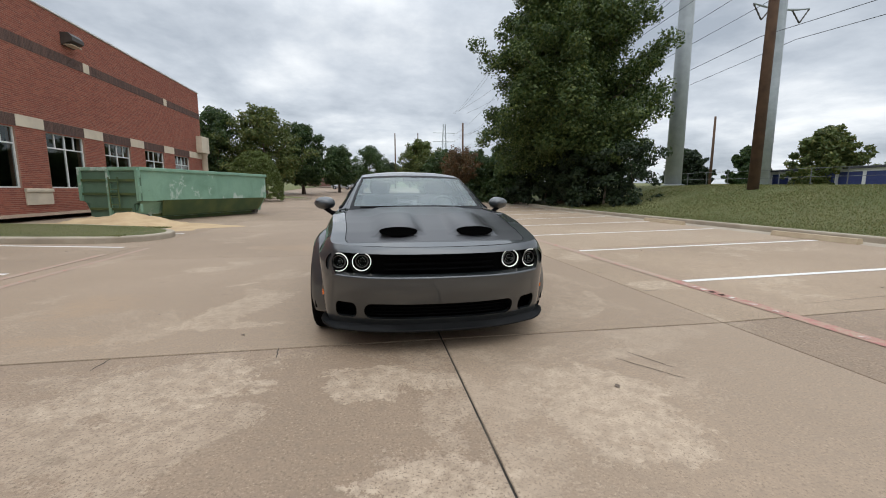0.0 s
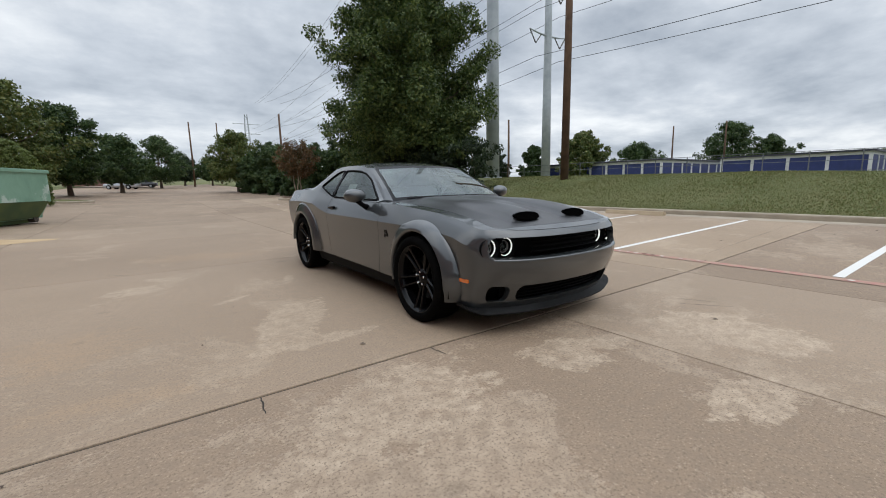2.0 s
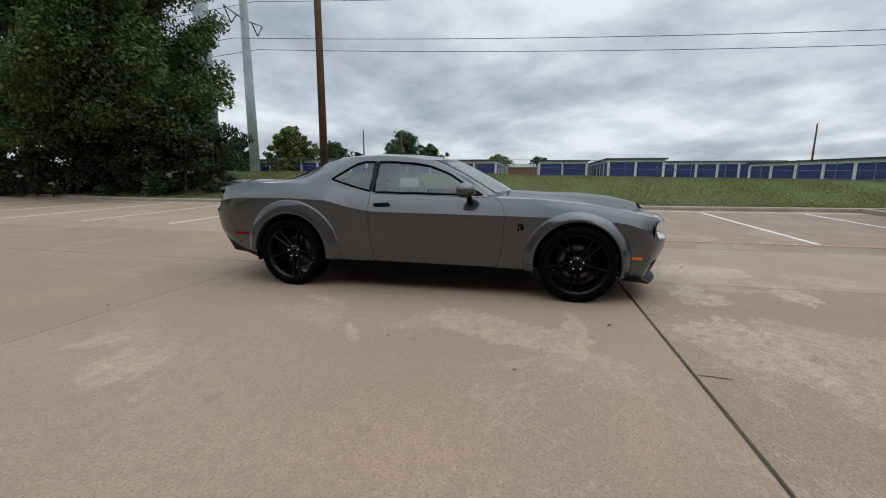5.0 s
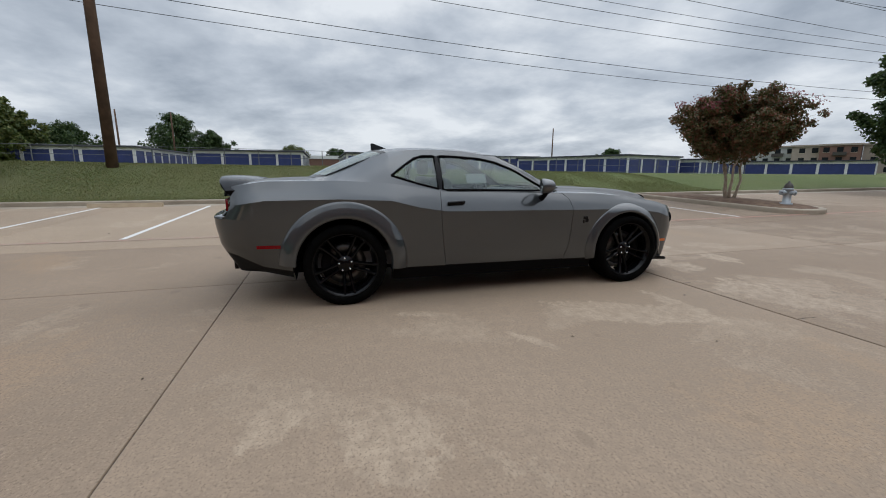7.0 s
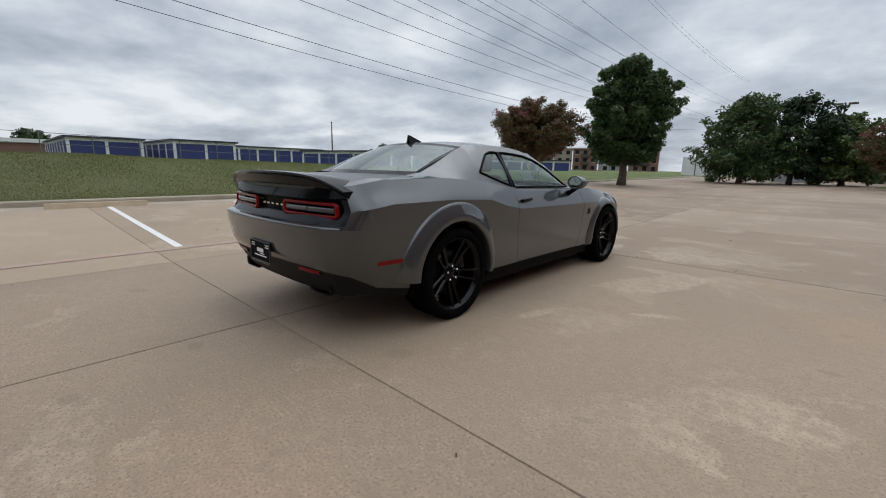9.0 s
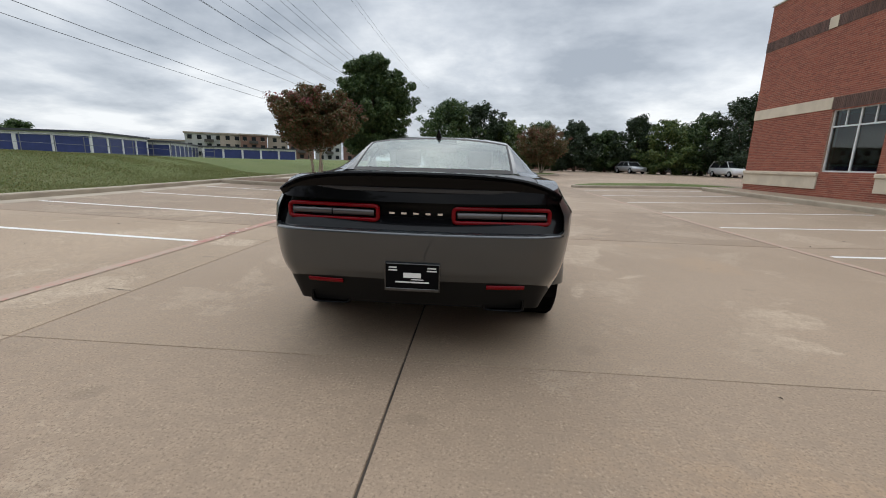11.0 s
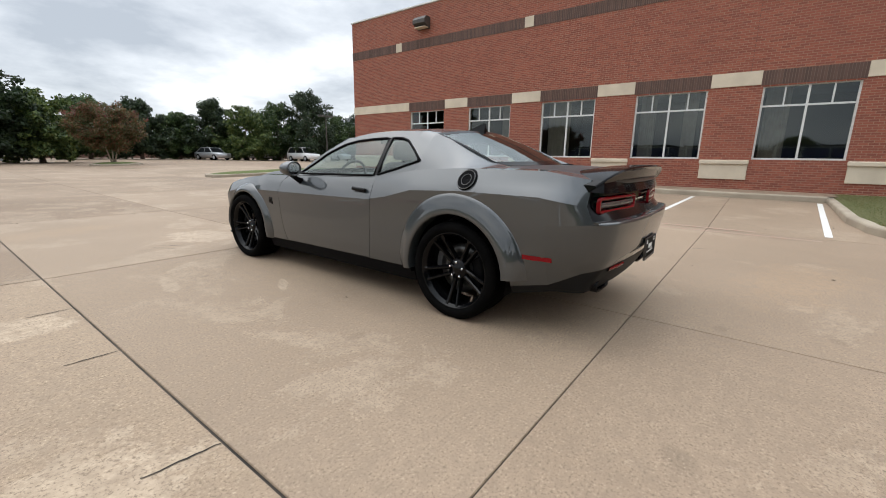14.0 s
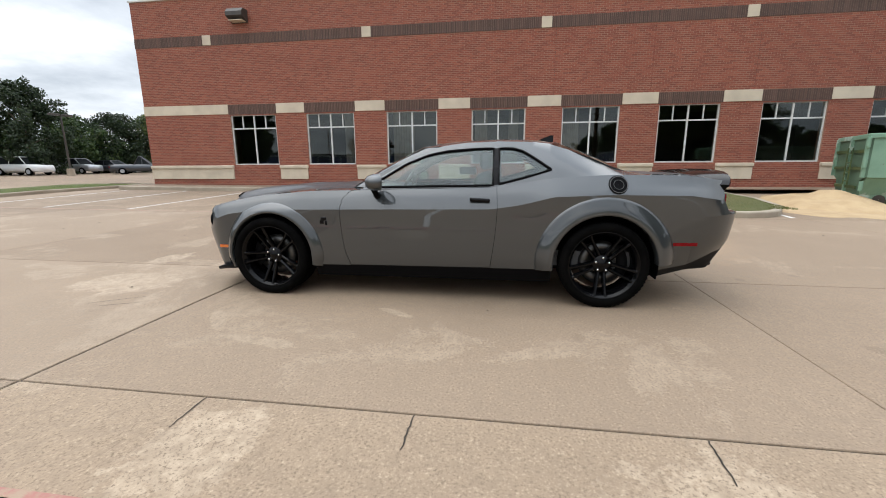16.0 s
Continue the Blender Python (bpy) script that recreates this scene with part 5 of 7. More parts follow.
# ---- flares, wells, wheels ----
def flare(sgn, yc, r_in, r_out, a0, a1, top, label, low=0.272, wide=0.984):
    # from the lip outwards: a bulge that dies into the body side
    w_ = r_out - r_in
    prof = ((r_in, 0.88, 0), (r_in, wide - 0.012, 0), (r_in + 0.006, wide - 0.004, 0), (r_in + 0.018, wide, 0), (r_in + w_ * 0.4, wide, 0.16), (r_in + w_ * 0.65, wide, 0.42), (r_in + w_ * 0.85, wide, 0.72), (r_out, wide, 0.92), (r_out + 0.004, wide, 1.15))
    rows_ = []
    n = 40
    for k in range(n + 1):
        a = radians(a0 + (a1 - a0) * k / n)
        row = []
        for r, x, f in prof:
            rr = r
            yy, zz = yc + rr * math.cos(a), 0.36 + rr * math.sin(a) * (1.0 + (top if r > 0.43 else 0.0) * max(0, math.sin(a)))
            w = 0.018 * max(0.0, -math.sin(a)) / 0.4
            zz = max(zz, low)
            if f:
                x += f * (skin_x(yy, zz) - x)
            row.append((sgn * (x - w * 2), yy, zz))
        rows_.append(row)
    bm = bmesh.new()
    grid(bm, rows_)
    return sharp(part("wheel_flare", bm, M["paint"], car, label, True), 50)


for sgn in (1, -1):
    flare(sgn, -AX + 0.01, 0.392, 0.495, -11, 197, -0.02, "grey bolt-on front wheel flare", 0.24, 0.958)
    flare(sgn, AX, 0.41, 0.555, 2, 187, 0.0, "grey bolt-on rear wheel flare")
    for yc in (-AX, AX):
        bm = bmesh.new()
        grid(bm, [[(sgn * x, yc + 0.43 * math.cos(radians(a)), 0.36 + 0.43 * math.sin(radians(a))) for a in range(-15, 200, 9)] for x in (0.93, 0.5)])
        bm.faces.new([bm.verts.new((sgn * 0.5, yc + 0.43 * math.cos(radians(a)), 0.36 + 0.43 * math.sin(radians(a)))) for a in range(-15, 200, 9)])
        part("wheel_well", bm, M["black"], car, "black wheel well liner")


def wheel(sgn, yc):
    """Tyre, rim with five split spokes, brake disc and caliper."""
    w = new("wheel")
    w.parent = car
    w.empty_display_size = 0.1
    w.matrix_basis = pose(sgn * 0.825, yc, 0.357)
    tagged(w, "black split-spoke wheel with low-profile tyre")
    s = sgn
    bm = bmesh.new()
    lathe(bm, [(s * a, r) for a, r in ((-0.13, 0.262), (-0.145, 0.275), (-0.152, 0.31), (-0.14, 0.345), (-0.12, 0.357), (0.0, 0.36), (0.115, 0.357), (0.138, 0.347), (0.15, 0.32), (0.147, 0.298), (0.135, 0.284), (0.12, 0.278))], 64)
    part("tyre", bm, M["rubber"], w, "black low-profile tyre", True)
    bm = bmesh.new()
    for k in range(64):
        a = 2 * math.pi * k / 64
        for x0 in (-0.1, 0.06):
            c, d = math.cos(a), math.sin(a)
            t = Vector((0, -d, c))
            q = Vector((s * x0, c * 0.359, d * 0.359))
            vs = [bm.verts.new(q + Vector((s * dx, 0, 0)) + t * dt + Vector((0, c, d)) * dr) for dr in (-0.004, 0.0015) for dx, dt in ((0, -0.011), (0.06, -0.002), (0.06, 0.016), (0, 0.007))]
            for f in ((4, 5, 6, 7), (0, 1, 5, 4), (1, 2, 6, 5), (2, 3, 7, 6), (3, 0, 4, 7)):
                bm.faces.new([vs[i] for i in f])
    tread = part("tread_block", bm, M["rubber"], w, "tread blocks")
    tread["kind"] = "stuff"
    bm = bmesh.new()
    lathe(bm, [(s * a, r) for a, r in ((-0.13, 0.262), (-0.12, 0.245), (-0.05, 0.235), (0.05, 0.243), (0.09, 0.256), (0.108, 0.26), (0.112, 0.268), (0.128, 0.274), (0.134, 0.282), (0.126, 0.285))], 64)
    part("rim", bm, M["rim"], w, "gloss black rim", True)
    bm = bmesh.new()
    lathe(bm, [(s * a, r) for a, r in ((0.02, 0.002), (0.02, 0.085), (0.055, 0.082), (0.07, 0.07), (0.074, 0.04), (0.078, 0.036), (0.08, 0.002))], 30)
    part("hub", bm, M["rim"], w, "black hub", True)
    turn = radians({(1, 1): 34, (1, -1): 24, (-1, 1): 30, (-1, -1): 38}[(s, 1 if yc > 0 else -1)])
    for k in range(5):
        mid_a = radians(90 + 72 * k) + turn
        for side_ in (-1, 1):
            bm = bmesh.new()
            rows_ = []
            for r, dev, hw, x, d in ((0.05, 22, 0.016, 0.06, 0.03), (0.1, 15, 0.0145, 0.07, 0.032), (0.165, 11, 0.0125, 0.085, 0.034), (0.225, 9.5, 0.0125, 0.102, 0.034), (0.252, 9.5, 0.0135, 0.112, 0.034), (0.268, 9.8, 0.018, 0.116, 0.034)):
                ang = mid_a + side_ * radians(dev)
                c, q = math.cos(ang), math.sin(ang)
                t = Vector((0, -q, c))
                p = Vector((0, c * r, q * r))
                rows_.append([p + t * u * hw + Vector((s * (x - dd * d), 0, 0)) for u, dd in ((-1.3, 1), (-1, 0.25), (-0.45, 0), (0.45, 0), (1, 0.25), (1.3, 1), (-1.3, 1))])
            grid(bm, rows_)
            sharp(part("spoke", bm, M["rim"], w, "gloss black spoke", True), 30)
        a = mid_a + radians(36)
        bm = bmesh.new()
        lathe(bm, [(s * 0.06, 0.011), (s * 0.082, 0.0105), (s * 0.088, 0.007), (s * 0.089, 0.001)], 8, "x", (0, 0.057 * math.cos(a), 0.057 * math.sin(a)))
        part("lug_nut", bm, M["chrome"], w, "bright lug nut", True)
    bm = bmesh.new()
    lathe(bm, [(s * -0.02, 0.09), (s * -0.02, 0.185), (s * 0.008, 0.185), (s * 0.008, 0.09)], 40, close=True)
    part("brake_disc", bm, M["steel"], w, "grey brake disc", True)
    bm = bmesh.new()
    rows_ = []
    for k in range(9):
        a = radians(-35 + 70 * k / 8 + (180 if yc < 0 else 0) + 0)
        c, q = math.cos(a), math.sin(a)
        rows_.append([(s * x, c * r, q * r) for x, r in ((-0.06, 0.13), (0.04, 0.125), (0.045, 0.2), (0.03, 0.21), (-0.06, 0.21), (-0.06, 0.13))])
    grid(bm, rows_)
    part("brake_caliper", bm, M["black"], w, "black brake caliper", True)
    return w


for sgn in (1, -1):
    for yc in (-AX, AX):
        wheel(sgn, yc)

# ---- lamps and trim ----
for sgn in (1, -1):
    for x in (0.562, 0.727):
        y = -2.125 if x < 0.6 else -2.115
        lamp = new("headlight")
        lamp.parent = car
        lamp.matrix_basis = pose(sgn * x, y, 0.662, 0, 0, sgn * (6 if x > 0.6 else 3))
        tagged(lamp, "round headlight with a lit halo ring")
        bm = lathe(bmesh.new(), [(0.06, 0.002), (0.06, 0.06), (0.03, 0.074), (0.0, 0.079), (-0.006, 0.074)], 32, "y")
        part("lamp_bowl", bm, M["gloss_black"], lamp, "black lamp bowl", True)
        bm = lathe(bmesh.new(), [(0.03, 0.075), (-0.036, 0.08), (-0.04, 0.082), (-0.036, 0.084), (0.05, 0.083)], 32, "y")
        part("lamp_shroud", bm, M["black"], lamp, "black lamp shroud", True)
        bm = lathe(bmesh.new(), [(0.0, 0.063), (-0.006, 0.0635), (-0.008, 0.066), (-0.005, 0.0685), (0.003, 0.0685), (0.005, 0.0635)], 36, "y", close=True)
        part("halo_ring", bm, M["halo"], lamp, "lit white halo ring", True)
        bm = lathe(bmesh.new(), [(-0.004, 0.002), (0.002, 0.022), (0.016, 0.036), (0.03, 0.04)], 24, "y")
        part("projector_lens", bm, M["glass"], lamp, "clear projector lens", True)
        bm = lathe(bmesh.new(), [(0.02, 0.04), (0.012, 0.046), (0.03, 0.05)], 24, "y", close=True)
        part("projector_ring", bm, M["lamp_grey"], lamp, "", True)
    # side marker lamps
    for y0, y1, z0, z1, mat_, lab in ((-2.045, -1.87, 0.412, 0.438, "lamp_amber", "amber side marker"), (2.0, 2.19, 0.527, 0.555, "lamp_red", "red side marker")):
        bm = bmesh.new()
        grid(bm, [[(sgn * (skin_x(y, (z0 + z1) / 2) + 0.006), y, z) for y in np.linspace(y0, y1, 7)] for z in (z0, z1)])
        hem(bm, lambda c: (-math.copysign(0.03, c.x), 0, 0))
        part("side_marker", bm, M[mat_], car, lab)
    # fender badge: a plain angular shape
    bm = bmesh.new()
    for y0, y1, z0, z1 in ((-0.965, -0.915, 0.695, 0.725), (-0.975, -0.94, 0.665, 0.7), (-0.93, -0.91, 0.655, 0.69)):
        bx = skin_x((y0 + y1) / 2, (z0 + z1) / 2)
        a_, b_ = sorted((sgn * (bx - 0.01), sgn * (bx + 0.006)))
        box(bm, a_, b_, y0, y1, z0, z1, 0.003, 1)
    part("fender_badge", bm, M["gloss_black"], car, "small dark angular badge")

bm = lathe(bmesh.new(), [(0.0, 0.002), (0.008, 0.02), (0.006, 0.04), (0.012, 0.056), (0.014, 0.074), (0.004, 0.082), (-0.03, 0.082)], 32, "x")
for v in bm.verts:
    zz = v.co.z * 0.86 + 1.015
    v.co = Vector((v.co.x * 0.8 + 0.004 + skin_x(1.525, min(zz, 1.075)) - 0.75 * max(0.0, zz - 1.075), v.co.y * 0.9 + 1.55, zz))
cap = part("fuel_cap", bm, M["black"], car, "round black fuel cap", True)
for r_, w_ in ((0.066, 0.003), (0.038, 0.0025)):
    ring = []
    for k in range(33):
        t = 2 * math.pi * k / 32
        zz = 1.015 + r_ * 0.93 * math.sin(t)
        ring.append((0.016 + skin_x(1.525, min(zz, 1.075)) - 0.75 * max(0.0, zz - 1.075), 1.55 + r_ * math.cos(t), zz))
    part("cap_ring", tube(bmesh.new(), ring, w_, 6, False), M["steel"], cap, "dark metal ring on the cap", True)

# door mirrors
for sgn in (1, -1):
    mir = new("door_mirror")
    mir.parent = car
    mir.matrix_basis = pose(sgn * 1.0, -0.44, 1.035, 0, 0, sgn * 22)
    tagged(mir, "grey door mirror on a black stalk")
    bm = bmesh.new()
    lathe(bm, [(-0.075, 0.002), (-0.07, 0.045), (-0.05, 0.075), (-0.01, 0.094), (0.03, 0.1), (0.055, 0.098), (0.06, 0.09), (0.045, 0.085), (0.045, 0.002)], 24, "y")
    for v in bm.verts:
        v.co.x *= 1.12
        v.co.z *= 0.72
    part("mirror_shell", bm, M["paint"], mir, "grey mirror shell", True)
    bm = lathe(bmesh.new(), [(0.0, 0.002), (0.0, 0.082)], 24, "y", (0, 0.05, 0))
    for v in bm.verts:
        v.co.x *= 1.12
        v.co.z *= 0.7
    part("mirror_glass", bm, M["chrome"], mir, "mirror glass", True)
    bm = tube(bmesh.new(), [(sgn * -0.02, -0.005, -0.05), (sgn * -0.08, 0.02, -0.1), (sgn * -0.125, 0.04, -0.125)], [0.026, 0.024, 0.034], 10)
    part("stalk", bm, M["black"], mir, "black mirror stalk", True)

# front splitter
bm = bmesh.new()
rows_ = []
out = [body_point(s, 0) for s in ST if s[0] in ("f", "fc") or (s[0] == "y" and s[1] <= -1.9)]
for i, p in enumerate(out):
    a, b = out[max(i - 1, 0)], out[min(i + 1, len(out) - 1)]
    nrm = Vector((b.y - a.y, a.x - b.x, 0)).normalized()
    tip = ease((i - 9) / 6)
    q = p + nrm * (0.065 - 0.02 * ease((i - 13) / 5))
    rows_.append((p, q, tip))
for sgn in (1, -1):
    grid(bm, [[(sgn * (p.x - 0.02), p.y + 0.02, p.z + 0.05), (sgn * p.x, p.y, 0.215), (sgn * q.x, q.y, 0.185 + 0.055 * t), (sgn * (q.x + 0.002), q.y - 0.003, 0.178 + 0.055 * t), (sgn * q.x, q.y, 0.168 + 0.05 * t), (sgn * (p.x - 0.1), p.y + 0.12, 0.17)] for p, q, t in rows_])
bmesh.ops.remove_doubles(bm, verts=bm.verts, dist=0.0004)
sharp(part("front_splitter", bm, M["trim"], car, "black front splitter", True), 40)

# tail lamps
def rr_ring(bm, x0, x1, z0, z1, rad, width, y_out, n=6):
    """A rounded rectangular ring in the tail panel."""
    def loop(inset):
        pts, r = [], max(rad - inset, 0.004)
        for cx, cz, a in ((x1 - rad, z1 - rad, 0), (x0 + rad, z1 - rad, 90), (x0 + rad, z0 + rad, 180), (x1 - rad, z0 + rad, 270)):
            for k in range(n + 1):
                t = radians(a + 90 * k / n)
                pts.append((cx + r * math.cos(t), cz + r * math.sin(t)))
        return pts
    loops = []
    for inset, dy in ((0, -0.03), (0.003, y_out), (width - 0.003, y_out), (width, -0.03)):
        loops.append([bm.verts.new((x, rear_y(x) + dy, z)) for x, z in loop(inset)])
    for a, b in zip(loops, loops[1:]):
        for k in range(len(a)):
            bm.faces.new((a[k], a[(k + 1) % len(a)], b[(k + 1) % len(a)], b[k]))
    return bm


for sgn in (1, -1):
    tl = new("tail_lamp")
    tl.parent = car
    tagged(tl, "red racetrack tail lamp with grey centre bars")
    a, b = (0.205, 0.775) if sgn > 0 else (-0.775, -0.205)
    part("lamp_ring", rr_ring(bmesh.new(), a, b, 0.835, 0.94, 0.034, 0.024, -0.012), M["lamp_red"], tl, "red racetrack lens", True)
    m_ = (a + b) / 2
    for u0, u1 in ((a + 0.035, m_ - 0.004), (m_ + 0.004, b - 0.035)):
        bm = bmesh.new()
        grid(bm, [[(x, rear_y(x) + dy, z) for x in np.linspace(u0, u1, 8)] for dy, z in ((-0.04, 0.87), (-0.02, 0.872), (-0.018, 0.888), (-0.02, 0.904), (-0.04, 0.906))])
        part("centre_bar", bm, M["lamp_bar"], tl, "smoked grey lamp bar", True)
    # reflectors, exhaust tips
    bm = bmesh.new()
    grid(bm, [[(sgn * x, rear_y(x, 1) + dy, z) for x in np.linspace(0.42, 0.64, 7)] for dy, z in ((-0.05, 0.468), (-0.008, 0.47), (0.001, 0.494), (-0.03, 0.496))])
    part("rear_reflector", bm, M["lamp_red"], car, "red rear reflector", True)
    tip = new("exhaust_tip")
    tip.parent = car
    tip.matrix_basis = pose(sgn * 0.53, 2.38, 0.354)
    tagged(tip, "flat black exhaust tip")
    bm = bmesh.new()
    rr = []
    for y, k in ((-0.3, 0.9), (0.03, 1.0), (0.035, 0.97), (0.02, 0.86), (-0.2, 0.84)):
        rr.append([(0.125 * k * (abs(math.cos(t)) ** 0.35) * math.copysign(1, math.cos(t)), y, 0.042 * k * (abs(math.sin(t)) ** 0.35) * math.copysign(1, math.sin(t))) for t in np.linspace(0, 2 * math.pi, 25)])
    grid(bm, rr)
    part("tip_shell", bm, M["gloss_black"], tip, "", True)
    part("tip_bore", boxed(-0.1, 0.1, -0.2, -0.19, -0.028, 0.028), M["black"], tip)
# maker's letters on the tail become small plain bars
for k in range(5):
    x = 0.14 - 0.07 * k
    part("badge_bar", boxed(x - 0.017, x + 0.017, rear_y(x) - 0.055, rear_y(x) - 0.04, 0.881, 0.898, 0.003, 1), M["chrome"], car, "small chrome bar")

# plate with its frame: a dealer's plate, its writing as bars
plate = new("licence_plate")
plate.parent = car
plate.matrix_basis = pose(0, 2.572, 0.467)
tagged(plate, "black dealer plate with pale bars in a chrome frame")
part("plate_board", boxed(-0.15, 0.15, -0.006, 0.0, 0.0, 0.152), M["black"], plate)
bm = bmesh.new()
for x0, x1, z0, z1 in ((-0.156, -0.15, -0.004, 0.156), (0.15, 0.156, -0.004, 0.156), (-0.15, 0.15, 0.151, 0.156), (-0.15, 0.15, -0.004, 0.012)):
    box(bm, x0, x1, -0.008, 0.006, z0, z1, 0.002, 1)
part("plate_frame", bm, M["steel"], plate, "chrome plate frame")
for x, z, w, h in ((0, 0.088, 0.1, 0.028), (0, 0.048, 0.19, 0.008), (0.11, 0.132, 0.045, 0.007), (0.11, 0.116, 0.05, 0.007), (-0.11, 0.132, 0.05, 0.007), (-0.11, 0.116, 0.055, 0.007), (-0.03, 0.064, 0.07, 0.005)):
    part("text_bar", boxed(x - w / 2, x + w / 2, -0.004, 0.002, z - h / 2, z + h / 2), M["paper"], plate, "white bar")
# roof fin antenna
bm = bmesh.new()
vs = [bm.verts.new(p) for p in ((-0.022, 0.94, 1.4), (0.022, 0.94, 1.4), (0.028, 1.12, 1.38), (-0.028, 1.12, 1.38), (0.0, 1.1, 1.462), (0.0, 1.125, 1.46))]
for f in ((0, 1, 4), (1, 2, 5, 4), (2, 3, 5), (3, 0, 4, 5), (0, 3, 2, 1)):
    bm.faces.new([vs[i] for i in f])
part("roof_antenna", bm, M["gloss_black"], car, "small shark-fin antenna")

# underbody and cabin
bm = bmesh.new()
box(bm, -0.6, 0.6, -2.1, 2.05, 0.24, 0.34)
box(bm, -0.84, 0.84, -0.95, 0.95, 0.18, 0.34)
part("underbody", bm, M["black"], car, "black underbody")
part("inner_structure", boxed(-0.49, 0.49, -2.15, -1.0, 0.32, 0.74), M["black"], car)
part("inner_structure", boxed(-0.49, 0.49, 1.05, 2.3, 0.32, 0.9), M["black"], car)
part("cabin_floor", boxed(-0.82, 0.82, -1.0, 1.75, 0.32, 0.45), M["cabin"], car)
part("parcel_shelf", boxed(-0.66, 0.66, 1.3, 1.78, 0.98, 1.02), M["cabin"], car)
bm = bmesh.new()
box(bm, -0.76, 0.76, -0.85, -0.42, 0.6, 0.965, 0.05, 3)
part("dashboard", bm, M["cabin"], car, "black dashboard", True)
bm = bmesh.new()
tube(bm, [(0.36 + 0.18 * math.cos(t), -0.3 + 0.07 * math.sin(t), 0.94 + 0.17 * math.sin(t)) for t in np.linspace(0, 2 * math.pi, 25)], 0.015, 6, False)
part("steering_wheel", bm, M["cabin"], car, "black steering wheel", True)
for x, y, back in ((0.37, 0.25, 0.0), (-0.37, 0.25, 0.0), (0.34, 1.05, 0.0), (-0.34, 1.05, 0.0)):
    seat = new("seat")
    seat.parent = car
    seat.matrix_basis = pose(x, y, 0.45)
    tagged(seat, "black leather seat")
    part("cushion", boxed(-0.24, 0.24, -0.42, 0.08, 0.0, 0.2, 0.06, 3), M["cabin"], seat, "", True)
    bm = boxed(-0.24, 0.24, 0.0, 0.14, 0.15, 0.66 if y < 1 else 0.56, 0.06, 3)
    for v in bm.verts:
        v.co.y += 0.3 * max(0, v.co.z - 0.15)
    part("backrest", bm, M["cabin"], seat, "", True)
    if y < 1:
        bm = boxed(-0.13, 0.13, 0.17, 0.27, 0.68, 0.85, 0.045, 3)
        part("headrest", bm, M["cabin"], seat, "", True)
bm = boxed(-0.1, 0.1, 0.13, 0.15, 1.29, 1.35, 0.008, 2)
for v in bm.verts:
    v.co.y -= 0.25
part("rear_view_mirror", bm, M["cabin"], car)
bm = bmesh.new()
rows_ = []
for y in (0.1, 0.3):
    rows_.append([])
    for z in (1.06, 1.15):
        p = side(y, z)
        rows_[-1].append((-(p.x - 0.03), y, z))
grid(bm, rows_)
hem(bm, lambda c: (0.002, 0, 0))
part("window_sticker", bm, M["sticker"], car, "white paper sheet behind the glass")

# ---- trees and shrubs ----
def leaves(name, centers, radii, per, size, mat, parent, seed, label="", flat=0.0):
    """One crown mesh of small bent leaves, gathered in clumps with gaps between."""
    rng = np.random.default_rng(seed)
    centers, radii = np.asarray(centers, float), np.asarray(radii, float)
    share = (radii / radii.max()) ** 1.4
    idx = np.repeat(np.arange(len(centers)), np.maximum(4, (per * share / share.mean()).astype(int)))
    n = len(idx)
    d = rng.normal(size=(n, 3))
    d /= np.linalg.norm(d, axis=1, keepdims=True)
    rad = rng.random(n) ** 0.45
    pos = centers[idx] + d * (rad * radii[idx])[:, None] * np.array([1, 1, 0.75])
    nrm = d * 0.6 + rng.normal(size=(n, 3)) * 0.7 + np.array([0, 0, 0.5])
    nrm /= np.linalg.norm(nrm, axis=1, keepdims=True)
    t = np.cross(nrm, rng.normal(size=(n, 3)))
    t /= np.linalg.norm(t, axis=1, keepdims=True)
    b = np.cross(nrm, t)
    s = size * (0.6 + 0.8 * rng.random(n))[:, None]
    quad = np.stack([pos - t * s * 0.55, pos + b * s * 0.3 - nrm * s * 0.08, pos + t * s * 0.55, pos - b * s * 0.3 - nrm * s * 0.08], axis=1).reshape(-1, 3)
    me = bpy.data.meshes.new(name)
    me.from_pydata(quad.tolist(), [], np.arange(n * 4).reshape(-1, 4).tolist())
    me.materials.append(mat)
    ob = new(name, me)
    ob.parent = parent
    return tagged(ob, label)


def limb_points(rng, start, end, bend, n=5):
    a, b = Vector(start), Vector(end)
    return [a.lerp(b, k / n) + Vector((rng.normal(), rng.normal(), rng.normal() * 0.3)) * bend * math.sin(math.pi * k / n) for k in range(n + 1)]


